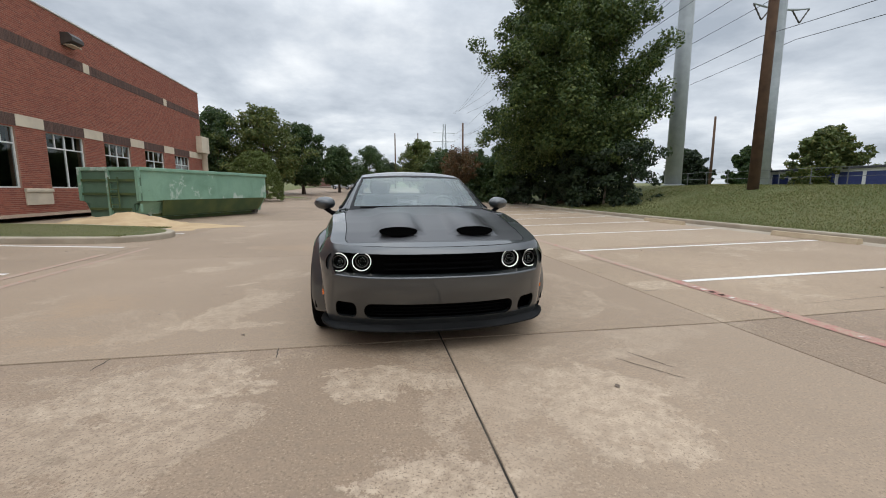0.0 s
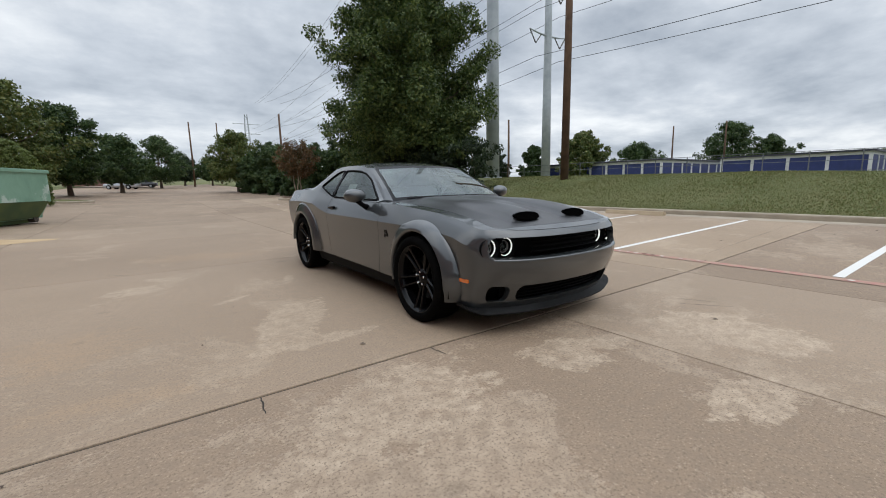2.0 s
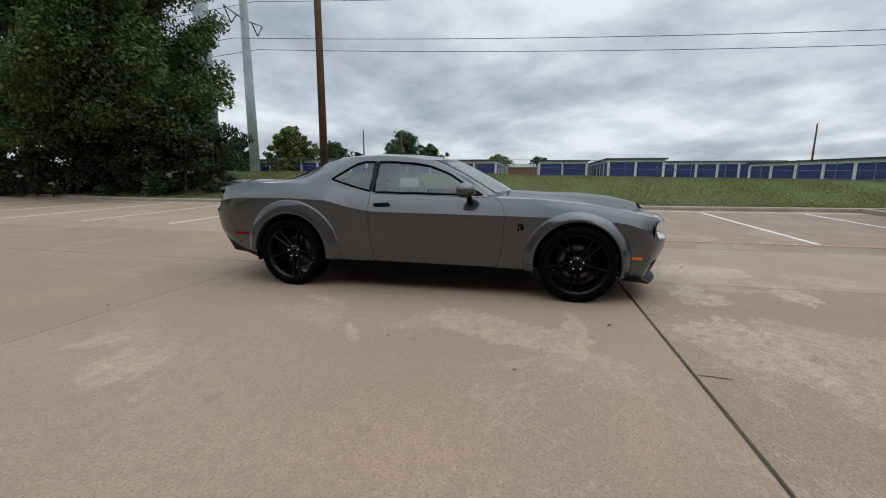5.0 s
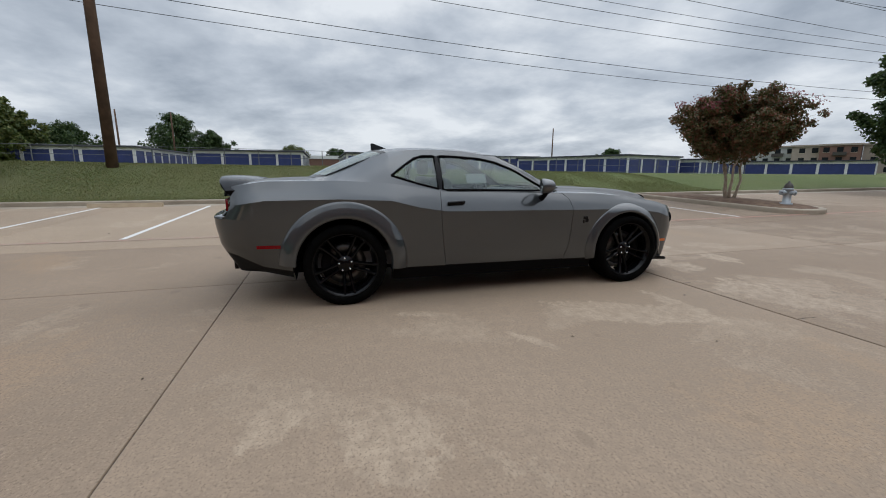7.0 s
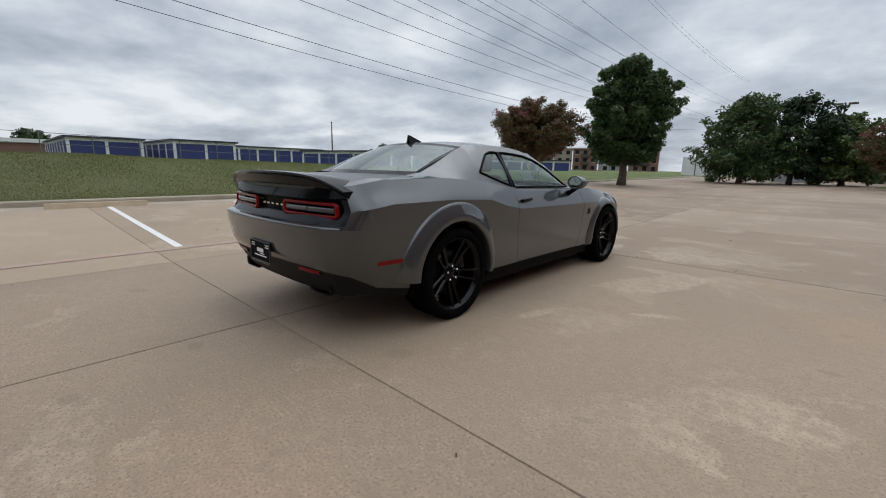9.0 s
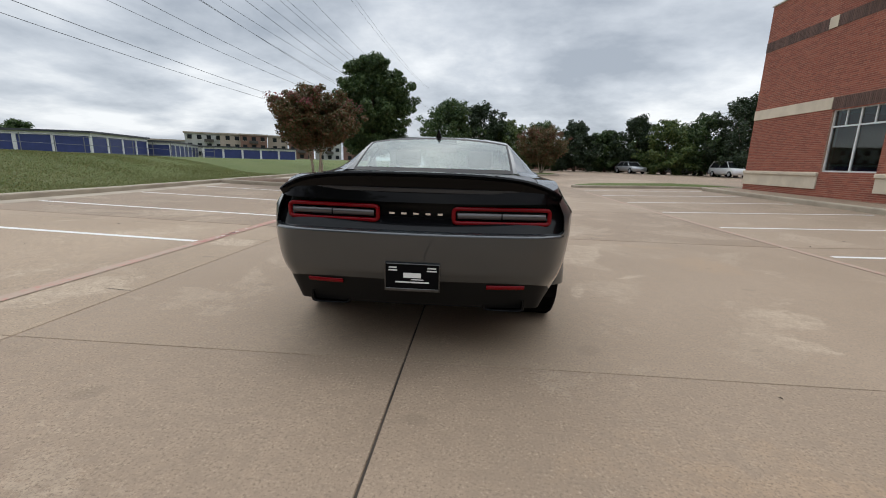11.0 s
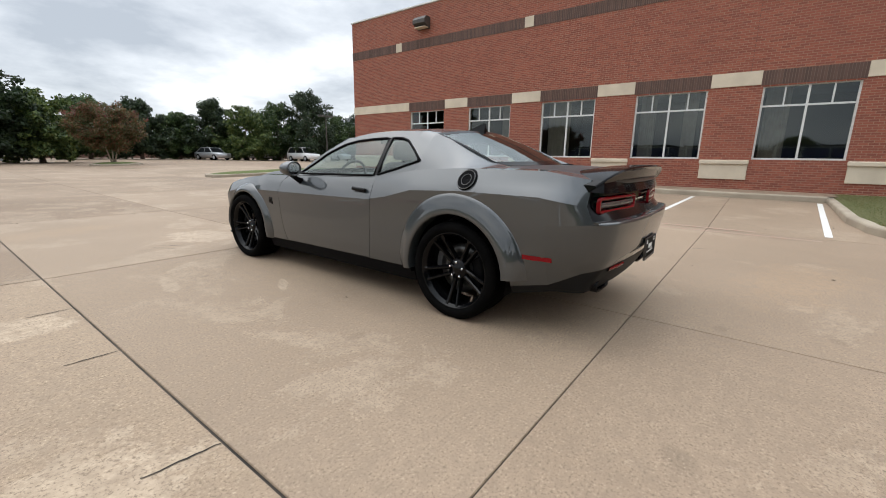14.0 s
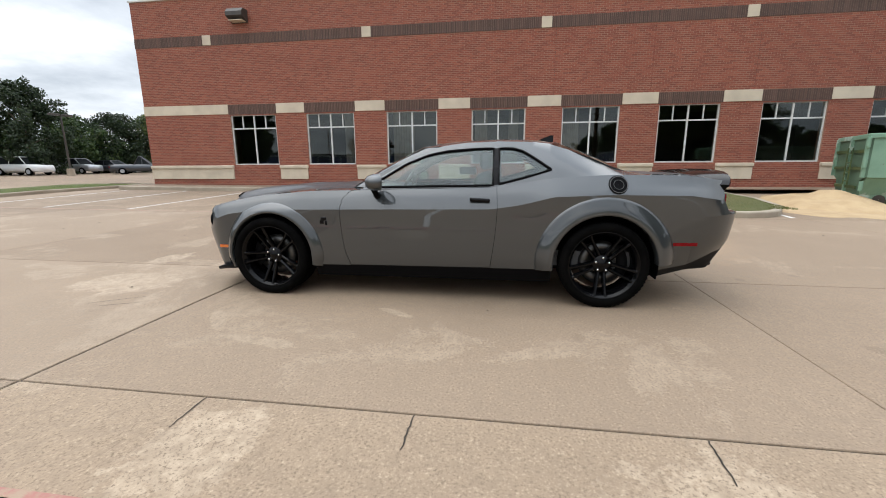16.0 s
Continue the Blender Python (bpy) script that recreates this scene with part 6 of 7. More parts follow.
def tree(at, height, spread, base, label, leaf, seed, shape="round", trunk_r=0.18, clumps=150, per=90, size=0.22, stems=1, bark="bark", name="tree", extra=None, group=""):
    """A tapered trunk, limbs that reach the clumps, and a crown of leaves."""
    rng = np.random.default_rng(seed)
    t = thing(name, at, label, "tree", group)
    def girth(h):
        if shape == "cone":
            return key(h, (0.0, 0.5), (0.1, 0.8), (0.22, 1.0), (0.4, 0.92), (0.65, 0.62), (0.88, 0.28), (1.0, 0.05))
        if shape == "vase":
            return key(h, (0.0, 0.45), (0.2, 0.88), (0.5, 1.0), (0.75, 0.85), (1.0, 0.3))
        return key(h, (0.0, 0.6), (0.15, 0.88), (0.4, 1.0), (0.65, 0.86), (0.85, 0.55), (1.0, 0.14))

    bm = bmesh.new()
    stands = []
    for q in range(stems):
        top = (0, 0, base + (height - base) * (0.8 if shape != "vase" else 0.4))
        if stems > 1:
            top = (0.34 * spread * math.cos(q * 2.1 + 0.4), 0.34 * spread * math.sin(q * 2.1 + 0.4), top[2])
        off = 0.1 * (stems > 1)
        pts = limb_points(rng, (off * math.cos(q * 2.1), off * math.sin(q * 2.1), -0.1), top, 0.06, 7)
        tube(bm, pts, [trunk_r * (1.25 if k == 0 else 1 - 0.11 * k) for k in range(8)], 10)
        stands.append(pts)
    # limbs climb outward from the trunk; clumps of leaves thin towards each tip
    cs, rs = [], []
    limbs = max(44, clumps // 4)
    for k in range(limbs):
        h = (k + 0.5) / limbs
        a = k * 2.39996 + rng.normal() * 0.35
        lob = 1 + 0.12 * math.sin(3 * a + seed) + 0.1 * math.sin(5 * a + 2 * seed + 4 * h)
        reach = spread * girth(h) * lob * (0.8 + 0.3 * rng.random())
        tip = Vector((reach * math.cos(a), reach * math.sin(a), base + (height - base) * h))
        pts = stands[k % stems]
        z0 = max(base * 0.85, tip.z - (0.25 + 0.5 * rng.random()) * reach - 0.12 * spread)
        root = min(pts[2:], key=lambda p: abs(p.z - z0))
        way = limb_points(rng, root, tip, 0.05 * spread, 6)
        if k % 2 == 0 or limbs < 40:
            w_ = min(1.0, reach / spread + 0.2)
            tube(bm, way, [trunk_r * f * w_ for f in (0.4, 0.34, 0.28, 0.21, 0.15, 0.09, 0.04)], 6)
        for f in (0.42, 0.56, 0.7, 0.82, 0.94, 1.04):
            p = root.lerp(tip, f) + Vector((rng.normal(), rng.normal(), rng.normal() * 0.7)) * 0.09 * spread * (1.2 - 0.6 * f)
            cs.append(p[:])
            rs.append(spread * (0.32 - 0.19 * f) * (0.8 + 0.5 * rng.random()))
    part("trunk", bm, M[bark], t, "branching trunk", True)
    leaves("crown", cs, rs, max(30, int(2.55 * per * clumps / len(cs))), size * 0.85, M[leaf], t, seed + 1)
    if extra:
        pick = [c for c in cs if c[2] > base + 0.55 * (height - base)][:extra[1]]
        leaves("bloom", [(c[0] * 1.08, c[1] * 1.08, c[2] + 0.12) for c in pick], [0.24] * len(pick), 34, 0.065, M[extra[0]], t, seed + 2, "faded red blooms")["kind"] = "stuff"
    return t


def at(x, y, dz=0.0):
    return (x, y, (land_z(x, y) if not in_lot(x, y) else lot_z(x, y)) + dz)


# the big pear tree on the bank and the hedge below it
tree(at(11.05, 18.5), 16.4, 5.05, 1.5, "tall dense green pear tree on the grass bank", "leaf_pear", 11, "cone", 0.28, 460, 215, 0.19, bark="bark")


def hedge(name, x0, y0, x1, y1, width, height, label, seed, leaf="leaf_dark", per=70, step=0.16, size=0.16):
    rng = np.random.default_rng(seed)
    t = thing(name, at((x0 + x1) / 2, (y0 + y1) / 2), label, "hedge")
    L = math.hypot(x1 - x0, y1 - y0)
    n = int(L * width * height / 0.35)
    d = Vector((x1 - x0, y1 - y0)) / L
    cs = []
    for k in range(n):
        u, v, w = rng.random() * L, (rng.random() - 0.5) * width, rng.random()
        top = height * (0.86 + 0.14 * math.sin(u * 0.9 + seed) * math.sin(u * 0.37))
        edge = 1 - 0.25 * w
        cs.append(((x0 - (x0 + x1) / 2) + d.x * u - d.y * v * edge, (y0 - (y0 + y1) / 2) + d.y * u + d.x * v * edge, 0.1 + w * top))
    leaves("foliage", cs, [0.42] * n, per, size, M[leaf], t, seed)
    m = max(3, int(L / 1.6))
    for k in range(m):
        bm = bmesh.new()
        p = Vector(((x0 - x1) / 2, (y0 - y1) / 2)) + d * L * (k + 0.5) / m
        tube(bm, [(p.x, p.y, -0.2), (p.x + 0.1, p.y, height * 0.4), (p.x, p.y + 0.15, height * 0.75)], [0.07, 0.05, 0.02], 6)
        part("stem", bm, M["bark"], t)
    return t


hedge("hedge", 12.3, 12.6, 10.0, 22.5, 3.2, 3.3, "dark overgrown evergreen hedge on the bank", 21, per=110)
hedge("hedge", 9.7, 22.5, 7.7, 33.0, 2.8, 4.1, "dark overgrown evergreen hedge beside the drive", 22, "leaf_oak", 110, size=0.2)
hedge("hedge", 7.7, 33.0, 6.4, 44.0, 2.8, 4.5, "dark overgrown evergreen hedge beside the drive", 23, "leaf_oak", 110, size=0.22)
tree(at(6.1, 25.6, 0.2), 3.9, 1.5, 1.5, "small rusty crape myrtle on a kerbed island", "leaf_rust", 31, "vase", 0.05, 40, 90, 0.13, 3, "bark_pale", "crape_myrtle")
tree(at(5.6, 46), 6.4, 3.0, 1.4, "bushy olive-green tree beside the drive", "leaf_yellow", 33, "round", 0.16, 80, 90, 0.24)
# the crape myrtle by the hydrant, and the oak behind it
tree(at(5.9, -11.25, 0.2), 3.45, 1.65, 1.8, "crape myrtle with faded red blooms on a mulch island", "leaf_crape", 41, "vase", 0.05, 170, 150, 0.095, 4, "bark_pale", "crape_myrtle", ("bloom", 40))
tree(at(6.9, -24.0), 7.7, 2.7, 1.7, "large dark green oak on the grass", "leaf_oak", 43, "round", 0.26, 230, 150, 0.19)
tree(at(-6.6, -36.0, 0.25), 4.2, 2.3, 1.4, "red-leaved crape myrtle on a round island", "leaf_crape", 45, "vase", 0.06, 80, 100, 0.16, 3, "bark_pale", "crape_myrtle", ("bloom", 40))
# rows of oaks beyond the south lot
random.seed(9)
for k, (az, dist, h, r) in enumerate(((-178.5, 44, 7.6, 3.4), (177.5, 47, 7.2, 3.2), (173.6, 48, 6.6, 2.8), (169.5, 60, 6.6, 3.2), (165.2, 58, 6.8, 2.6), (161.5, 61, 6.6, 2.8), (158.0, 60, 7.0, 3.0), (154.6, 58, 7.2, 3.0), (150.8, 60, 8.0, 3.4), (147.4, 58, 8.4, 3.6), (143.6, 64, 7.4, 3.6), (140.0, 66, 7.4, 3.8), (136.5, 68, 7.2, 4.0), (132.8, 70, 7.2, 4.0), (129.5, 72, 7.0, 4.0))):
    x, y = 1.5 - dist * math.sin(radians(az)), 4.0 + dist * math.cos(radians(az))
    tree((x, y, 0.35), h * (0.93 + 0.1 * math.sin(k * 2.3)), r * 1.12, 0.3, "dark green live oak along the far lot", ("leaf_oak", "leaf_dark", "leaf_pear", "leaf_oak", "leaf_dark")[k % 5], 60 + k, "round", 0.2, 80, 85, 0.3, group="oaks beyond the lot")
# north side, beyond the building and along the drive
for k, (x, y, h, r, leaf, lab) in enumerate(((-15.5, 40, 8.4, 3.6, "leaf_oak", "dark green oak beyond the brick building"), (-11.2, 40, 8.6, 3.9, "leaf_yellow", "yellowing oak beyond the brick building"),
                                             (-8.2, 45, 7.8, 3.2, "leaf_oak", "dark green oak beyond the brick building"), (-4.9, 55, 6.2, 3.0, "leaf_oak", "dark green oak beside the drive"),
                                             (-0.6, 78, 8.2, 4.0, "leaf_oak", "dark green tree at the end of the drive"), (4.2, 100, 6.0, 3.2, "leaf_dark", "dark green tree at the end of the drive"), (8.5, 92, 5.5, 3.0, "leaf_oak", "dark green tree at the end of the drive"), (-20, 44, 8.0, 4.0, "leaf_oak", "dark green oak beyond the brick building"))):
    tree(at(x, y), h, r, 1.3, lab, leaf, 90 + k, "round", 0.2, 90, 90, 0.28)
# clipped dome shrub
rng = np.random.default_rng(5)
dome = thing("dome_shrub", at(-9.0, 27.8), "clipped dome-shaped green shrub", "shrub")
cs = []
for k in range(520):
    a, h = rng.random() * 2 * math.pi, rng.random() ** 0.8
    r = 1.95 * math.sqrt(max(0, 1 - (h * 0.98) ** 2.2)) * 0.95
    cs.append((r * math.cos(a), r * math.sin(a), 0.1 + 3.45 * h))
leaves("foliage", cs, [0.17] * len(cs), 90, 0.085, M["leaf_dome"], dome, 6)
part("stem", tube(bmesh.new(), [(0, 0, -0.2), (0, 0, 1.5), (0, 0, 2.6)], [0.12, 0.1, 0.05], 8), M["bark"], dome)
# trees behind the storage rows
for k, (az, dist, h, r, leaf) in enumerate(((-50.5, 62, 6.0, 1.9, "leaf_oak"), (-57.0, 62, 7.6, 3.0, "leaf_yellow"), (-44.5, 62, 6.0, 2.4, "leaf_dark"), (-62.5, 96, 8.0, 5.0, "leaf_oak"), (-72.0, 98, 11.5, 5.0, "leaf_oak"), (-75.5, 100, 8.5, 4.0, "leaf_oak"), (-85.0, 120, 7.0, 5.0, "leaf_yellow"), (-90.5, 130, 7.0, 4.0, "leaf_oak"), (-127.0, 120, 6.5, 4.0, "leaf_oak"))):
    x, y = -3.5 - dist * math.sin(radians(az)), -1.5 + dist * math.cos(radians(az))
    tree((x, y, 0.4), h, r * 1.15, 0.2, "green tree behind the storage rows", leaf, 120 + k, "round", 0.2, 95, 90, 0.42, group="trees behind the storage rows")

# grass blades along the bank and on the near island
def blades(name, parent, n, area, seed, h=0.05):
    rng = np.random.default_rng(seed)
    x0, x1, y0, y1 = area
    x, y = x0 + (x1 - x0) * rng.random(n), y0 + (y1 - y0) * rng.random(n)
    z = np.array([land_z(a, b) for a, b in zip(x, y)]) if x0 > 5 else np.array([lot_z(a, b) + 0.14 for a, b in zip(x, y)])
    a = rng.random(n) * 2 * np.pi
    w, hh = 0.012 + 0.01 * rng.random(n), h * (0.5 + rng.random(n))
    lean = rng.normal(size=(n, 2)) * hh[:, None] * 0.5
    p = np.stack([np.stack([x - w * np.cos(a), y - w * np.sin(a), z - 0.01], 1), np.stack([x + w * np.cos(a), y + w * np.sin(a), z - 0.01], 1), np.stack([x + lean[:, 0], y + lean[:, 1], z + hh], 1)], 1).reshape(-1, 3)
    me = bpy.data.meshes.new(name)
    me.from_pydata(p.tolist(), [], np.arange(n * 3).reshape(-1, 3).tolist())
    me.materials.append(M["blade"])
    return tagged(new(name, me), "short mown grass blades", "grass", kind="stuff")


blades("grass_blades", None, 120000, (EAST + 0.2, EAST + 7.5, -16, 16), 3, 0.028)
blades("grass_blades", None, 14000, (-12.3, -5.9, 4.8, 7.2), 4, 0.022)

# ---- poles and cables ----
def steel_pole(x, y, h, r, label, arms=()):
    p = thing("steel_pole", at(x, y), label, "utility pole", "transmission poles")
    z0 = p.matrix_basis.translation.z
    bm = bmesh.new()
    tube(bm, [(0, 0, -0.3), (0, 0, h * 0.33), (0, 0, h * 0.66), (0, 0, h)], [r, r * 0.86, r * 0.72, r * 0.58], 12)
    part("shaft", bm, M["metal_grey"], p, "tapered galvanised shaft", True)
    bm = lathe(bmesh.new(), [(-0.1, r * 1.35), (0.12, r * 1.35), (0.14, r * 1.1)], 16, "z")
    part("base_collar", bm, M["metal_grey"], p, "base collar")
    for zz, half in arms:
        for s in (-1, 1):
            a = part("arm", tube(bmesh.new(), [(0, 0, zz), (s * half * 0.55, 0, zz + 0.12), (s * half, 0, zz + 0.35)], [0.14, 0.1, 0.07], 8), M["metal_grey"], p, "davit arm")
            for k in (0.35, 1.0):
                b = bmesh.new()
                pts = [Vector((s * half * k, 0, zz + 0.05 + 0.3 * k)), Vector((s * half * 0.68, 0, zz - 1.15))]
                tube(b, [pts[0].lerp(pts[1], u / 8) for u in range(9)], [0.09 if u % 2 else 0.05 for u in range(9)], 8)
                part("insulator", b, M["dark_metal"], a, "dark ribbed insulator", True)
    return p


steel_pole(20.8, 21.3, 31, 0.56, "tall galvanised steel power pole on the bank", ((17.5, 2.8), (23.0, 2.8)))
steel_pole(41.3, 33.2, 30, 0.62, "tall galvanised steel power pole with insulator arms", ((18.0, 3.4), (23.5, 3.4)))


def wood_pole(x, y, h, r, label, arm=True):
    p = thing("wooden_pole", at(x, y), label, "utility pole")
    part("shaft", tube(bmesh.new(), [(0, 0, -0.3), (0.03, 0, h * 0.5), (0, 0, h)], [r, r * 0.85, r * 0.68], 12), M["wood_pole"], p, "weathered brown shaft", True)
    if arm:
        part("crossarm", boxed(-1.1, 1.1, -0.06, 0.06, h - 0.7, h - 0.58), M["wood_pole"], p)
        for k in (-1.0, -0.4, 0.4, 1.0):
            part("insulator", lathe(bmesh.new(), [(0, 0.03), (0.05, 0.06), (0.1, 0.03), (0.16, 0.05), (0.2, 0.01)], 8, "z", (k, 0, h - 0.58)), M["dark_metal"], p)
    return p


wood_pole(15.3, 9.75, 14.2, 0.21, "brown wooden power pole on the grass bank")
for az, dist, top in ((-3.3, 90, 7.6), (-6.4, 110, 7.7), (-12.5, 62, 9.0), (-42.6, 60, 8.4)):
    x, y = -0.46 - dist * math.sin(radians(az)), -5.1 + dist * math.cos(radians(az))
    wood_pole(x, y, 1.17 + dist * math.tan(radians(top)) - at(x, y)[2], 0.17, "distant wooden power pole", False)
for az, dist, top in ((-120.6, 90, 5.5), (-68.5, 85, 6.3), (-73.5, 90, 6.4)):
    x, y = -4.6 - dist * math.sin(radians(az)), 1.5 + dist * math.cos(radians(az))
    wood_pole(x, y, 1.17 + dist * math.tan(radians(top)) - at(x, y)[2], 0.16, "distant wooden power pole", False)
# far lattice towers up the drive
for az, dist, top in ((-10.0, 150, 8.3),):
    x, y = -0.46 - dist * math.sin(radians(az)), -5.1 + dist * math.cos(radians(az))
    p = thing("lattice_tower", at(x, y), "distant steel power tower with cross arms", "power tower")
    H = dist * math.tan(radians(top)) - 0.5
    bm = bmesh.new()
    for sx in (-1, 1):
        for sy in (-1, 1):
            tube(bm, [(sx * 1.2, sy * 1.2, -0.4), (sx * 0.35, sy * 0.35, H)], [0.12, 0.08], 5)
    for k in range(7):
        z0, z1 = H * k / 7, H * (k + 1) / 7
        w0, w1 = 1.2 - 0.85 * k / 7, 1.2 - 0.85 * (k + 1) / 7
        tube(bm, [(-w0, -w0, z0), (w1, -w1, z1)], 0.05, 4)
        tube(bm, [(w0, -w0, z0), (-w1, -w1, z1)], 0.05, 4)
    part("frame", bm, M["metal_grey"], p)
    for zz in (0.72, 0.86):
        part("crossarm", tube(bmesh.new(), [(-4, 0, H * zz), (4, 0, H * zz)], 0.1, 5), M["metal_grey"], p)


def cable(x0, y0, z0, x1, y1, z1, sag, r=0.016):
    c = thing("power_cable", (x0, y0, z0), "thin dark overhead power cable", "cable", "overhead cables")
    pts = []
    for k in range(33):
        t = k / 32
        pts.append(((x1 - x0) * t, (y1 - y0) * t, (z1 - z0) * t - sag * 4 * t * (1 - t)))
    part("strand", tube(bmesh.new(), pts, r, 5), M["cable"], c)


# the far line, east of the storage rows
for dx, z in ((-3.2, 16.9), (3.2, 16.9), (-3.2, 22.4), (3.2, 22.4), (0.3, 29.5)):
    cable(41.3 + dx * 0.68, 33.2, z, 41.3 + dx * 0.68, -190, z + 1, 4.5, 0.03)
    cable(41.3 + dx * 0.68, 33.2, z, 44.0 + dx * 0.68, 260, z + 1, 4.5, 0.03)
# the near line over the bank
for dx, z in ((-1.9, 16.4), (1.9, 16.4), (-1.9, 21.9), (1.9, 21.9), (-0.2, 30.6), (0.4, 30.4)):
    cable(20.8 + dx, 21.3, z, 21.4 + dx, -180, z + 1.5, 4.0, 0.018)
    cable(20.8 + dx, 21.3, z, 30.5 + dx, 150, z - 1.0, 3.0, 0.018)
for dx, z in ((-1.0, 14.2), (1.0, 14.2), (0.0, 10.8)):
    cable(15.3 + dx, 9.75, z, 16.0 + dx, -75, z, 1.2, 0.012)
    cable(15.3 + dx, 9.75, z, 13.5 + dx, 60, z - 1.0, 1.2, 0.012)

# ---- green roll-off dumpster and its sand heap ----
dz = lot_z(-8, 12)
dump = thing("dumpster", (-7.9, 9.95, dz), "long pale green scraped steel roll-off dumpster", "dumpster", turn=-20.5)
L, W, H = 6.7, 2.4, 1.78


bm = bmesh.new()
# outer shell with sloping lower sides, open at the top
sec = ((-0.34, 0.14), (-0.30, 0.62), (0.0, 0.72), (0.0, H), (-0.06, H), (-0.06, 0.75), (-0.36, 0.2), (-W + 0.36, 0.2), (-W + 0.06, 0.75), (-W + 0.06, H), (-W, H), (-W, 0.72), (-W + 0.30, 0.62), (-W + 0.34, 0.14))
grid(bm, [[(x, y, z) for x, z in sec + sec[:1]] for y in (0.0, L)])
bmesh.ops.remove_doubles(bm, verts=bm.verts, dist=0.001)
part("body", bm, M["dumpster"], dump, "pale green side walls")
bm = bmesh.new()
grid(bm, [[(-0.335, y, 0.15), (-0.295, y, 0.615)] for y in (0.6, L - 0.5)])
grid(bm, [[(x + 0.012, y, z) for x, z in ((-0.295, 0.615), (0.0, 0.725))] for y in (0.6, L - 0.5)])
grid(bm, [[(0.014, y0, 0.74), (-0.12, y1, 0.47), (-0.27, y2, 0.18)] for y0, y1, y2 in ((0.75, 0.85, 0.95), (L - 0.15, L - 0.2, L - 0.3))])
part("lower_panel", bm, M["dump_dark"], dump, "mossy dark lower panel")
for y0, y1 in ((-0.05, 0.03), (L - 0.06, L + 0.02)):
    outline = ((-0.345, 0.16), (-0.305, 0.62), (-0.01, 0.725), (-0.01, H - 0.02), (-W + 0.01, H - 0.02), (-W + 0.01, 0.725), (-W + 0.305, 0.62), (-W + 0.345, 0.16))
    bm = bmesh.new()
    ends = [[bm.verts.new((x, y, z)) for x, z in outline] for y in (y0, y1)]
    bm.faces.new(ends[0])
    bm.faces.new(ends[1][::-1])
    for k in range(8):
        bm.faces.new((ends[0][k], ends[1][k], ends[1][(k + 1) % 8], ends[0][(k + 1) % 8]))
    bmesh.ops.recalc_face_normals(bm, faces=bm.faces)
    part("end_wall", bm, M["dump_end"], dump, "dull green end wall")
bm = bmesh.new()
for x0, x1, y0, y1 in ((-0.09, 0.05, -0.08, L + 0.05), (-W - 0.05, -W + 0.09, -0.08, L + 0.05), (-W, 0, -0.09, 0.04), (-W, 0, L - 0.08, L + 0.06)):
    box(bm, x0, x1, y0, y1, H - 0.07, H + 0.05, 0.012, 1)
part("top_rail", bm, M["dumpster"], dump, "folded top rail")
for x, z in ((-0.06, 0.72), (-W * 0.5, 0.12), (-W + 0.06, 0.72)):
    part("end_post", boxed(x - 0.05, x + 0.05, -0.12, -0.04, z, H), M["dumpster"], dump)
for z in (0.45, 0.95, 1.4):
    w_ = 0.36 if z < 0.7 else 0.06
    part("end_rib", boxed(-W + w_, -w_ - 0.04, -0.095, -0.04, z - 0.04, z + 0.04), M["dump_dark"], dump, "dark cross rib")
for x in (-0.75, -1.1):
    part("ladder_rail", tube(bmesh.new(), [(x, -0.16, 0.5), (x, -0.16, 1.5)], 0.02, 6), M["dump_dark"], dump)
for z in (0.6, 0.85, 1.1, 1.35):
    part("ladder_rung", tube(bmesh.new(), [(-1.1, -0.16, z), (-0.75, -0.16, z)], 0.016, 6), M["dump_dark"], dump)
for z in (0.5, 1.1, 1.6):
    part("door_hinge", tube(bmesh.new(), [(0.03, -0.1, z - 0.12), (0.03, -0.1, z + 0.12)], 0.045, 8), M["dumpster"], dump)
for x in (-0.55, -W + 0.55):
    part("skid_rail", boxed(x - 0.06, x + 0.06, 0.0, L, 0.0, 0.2), M["dump_dark"], dump)
for y in (0.4, L - 0.4):
    part("roller", lathe(bmesh.new(), [(-0.1, 0.02), (-0.1, 0.13), (0.1, 0.13), (0.1, 0.02)], 14, "x", (-0.4, y, 0.13)), M["dark_metal"], dump)

heap = thing("sand_heap", (0, 0, 0), "low spill of loose tan sand on the paving", "sand", kind="stuff")
bm = bmesh.new()
rows_ = []
for j in range(30):
    r = []
    for i in range(40):
        x, y = -10.2 + 4.4 * i / 39, 7.8 + 3.0 * j / 29
        u, v = (x + 8.1) / 1.9, (y - 9.25) / 1.3
        f = max(0.0, 1 - u * u - v * v)
        z = lot_z(x, y) + 0.36 * f ** 1.2 * (0.8 + 0.5 * noise.noise((x * 1.3, y * 1.3, 1))) + 0.05 * noise.noise((x * 5, y * 5, 2)) * (f > 0) + (0.012 if f > 0 else -0.03)
        r.append((x, y, z))
    rows_.append(r)
grid(bm, rows_)
part("sand", bm, M["sand"], heap, "", True)
bm = bmesh.new()
rows_ = [[(-7.5 + 0.55 * math.cos(a) * k * (2.4 + 0.4 * math.sin(3 * a) + 0.3 * math.sin(7 * a)), 8.7 + 0.45 * math.sin(a) * k * 2.0) for a in np.linspace(0, 2 * math.pi, 49)] for k in (0.02, 0.5, 1.0, 1.5, 1.9)]
grid(bm, [[(x, y, lot_z(x, y) + 0.003) for x, y in r] for r in rows_])
part("sand_film", bm, M["sand"], heap, "thin film of sand")

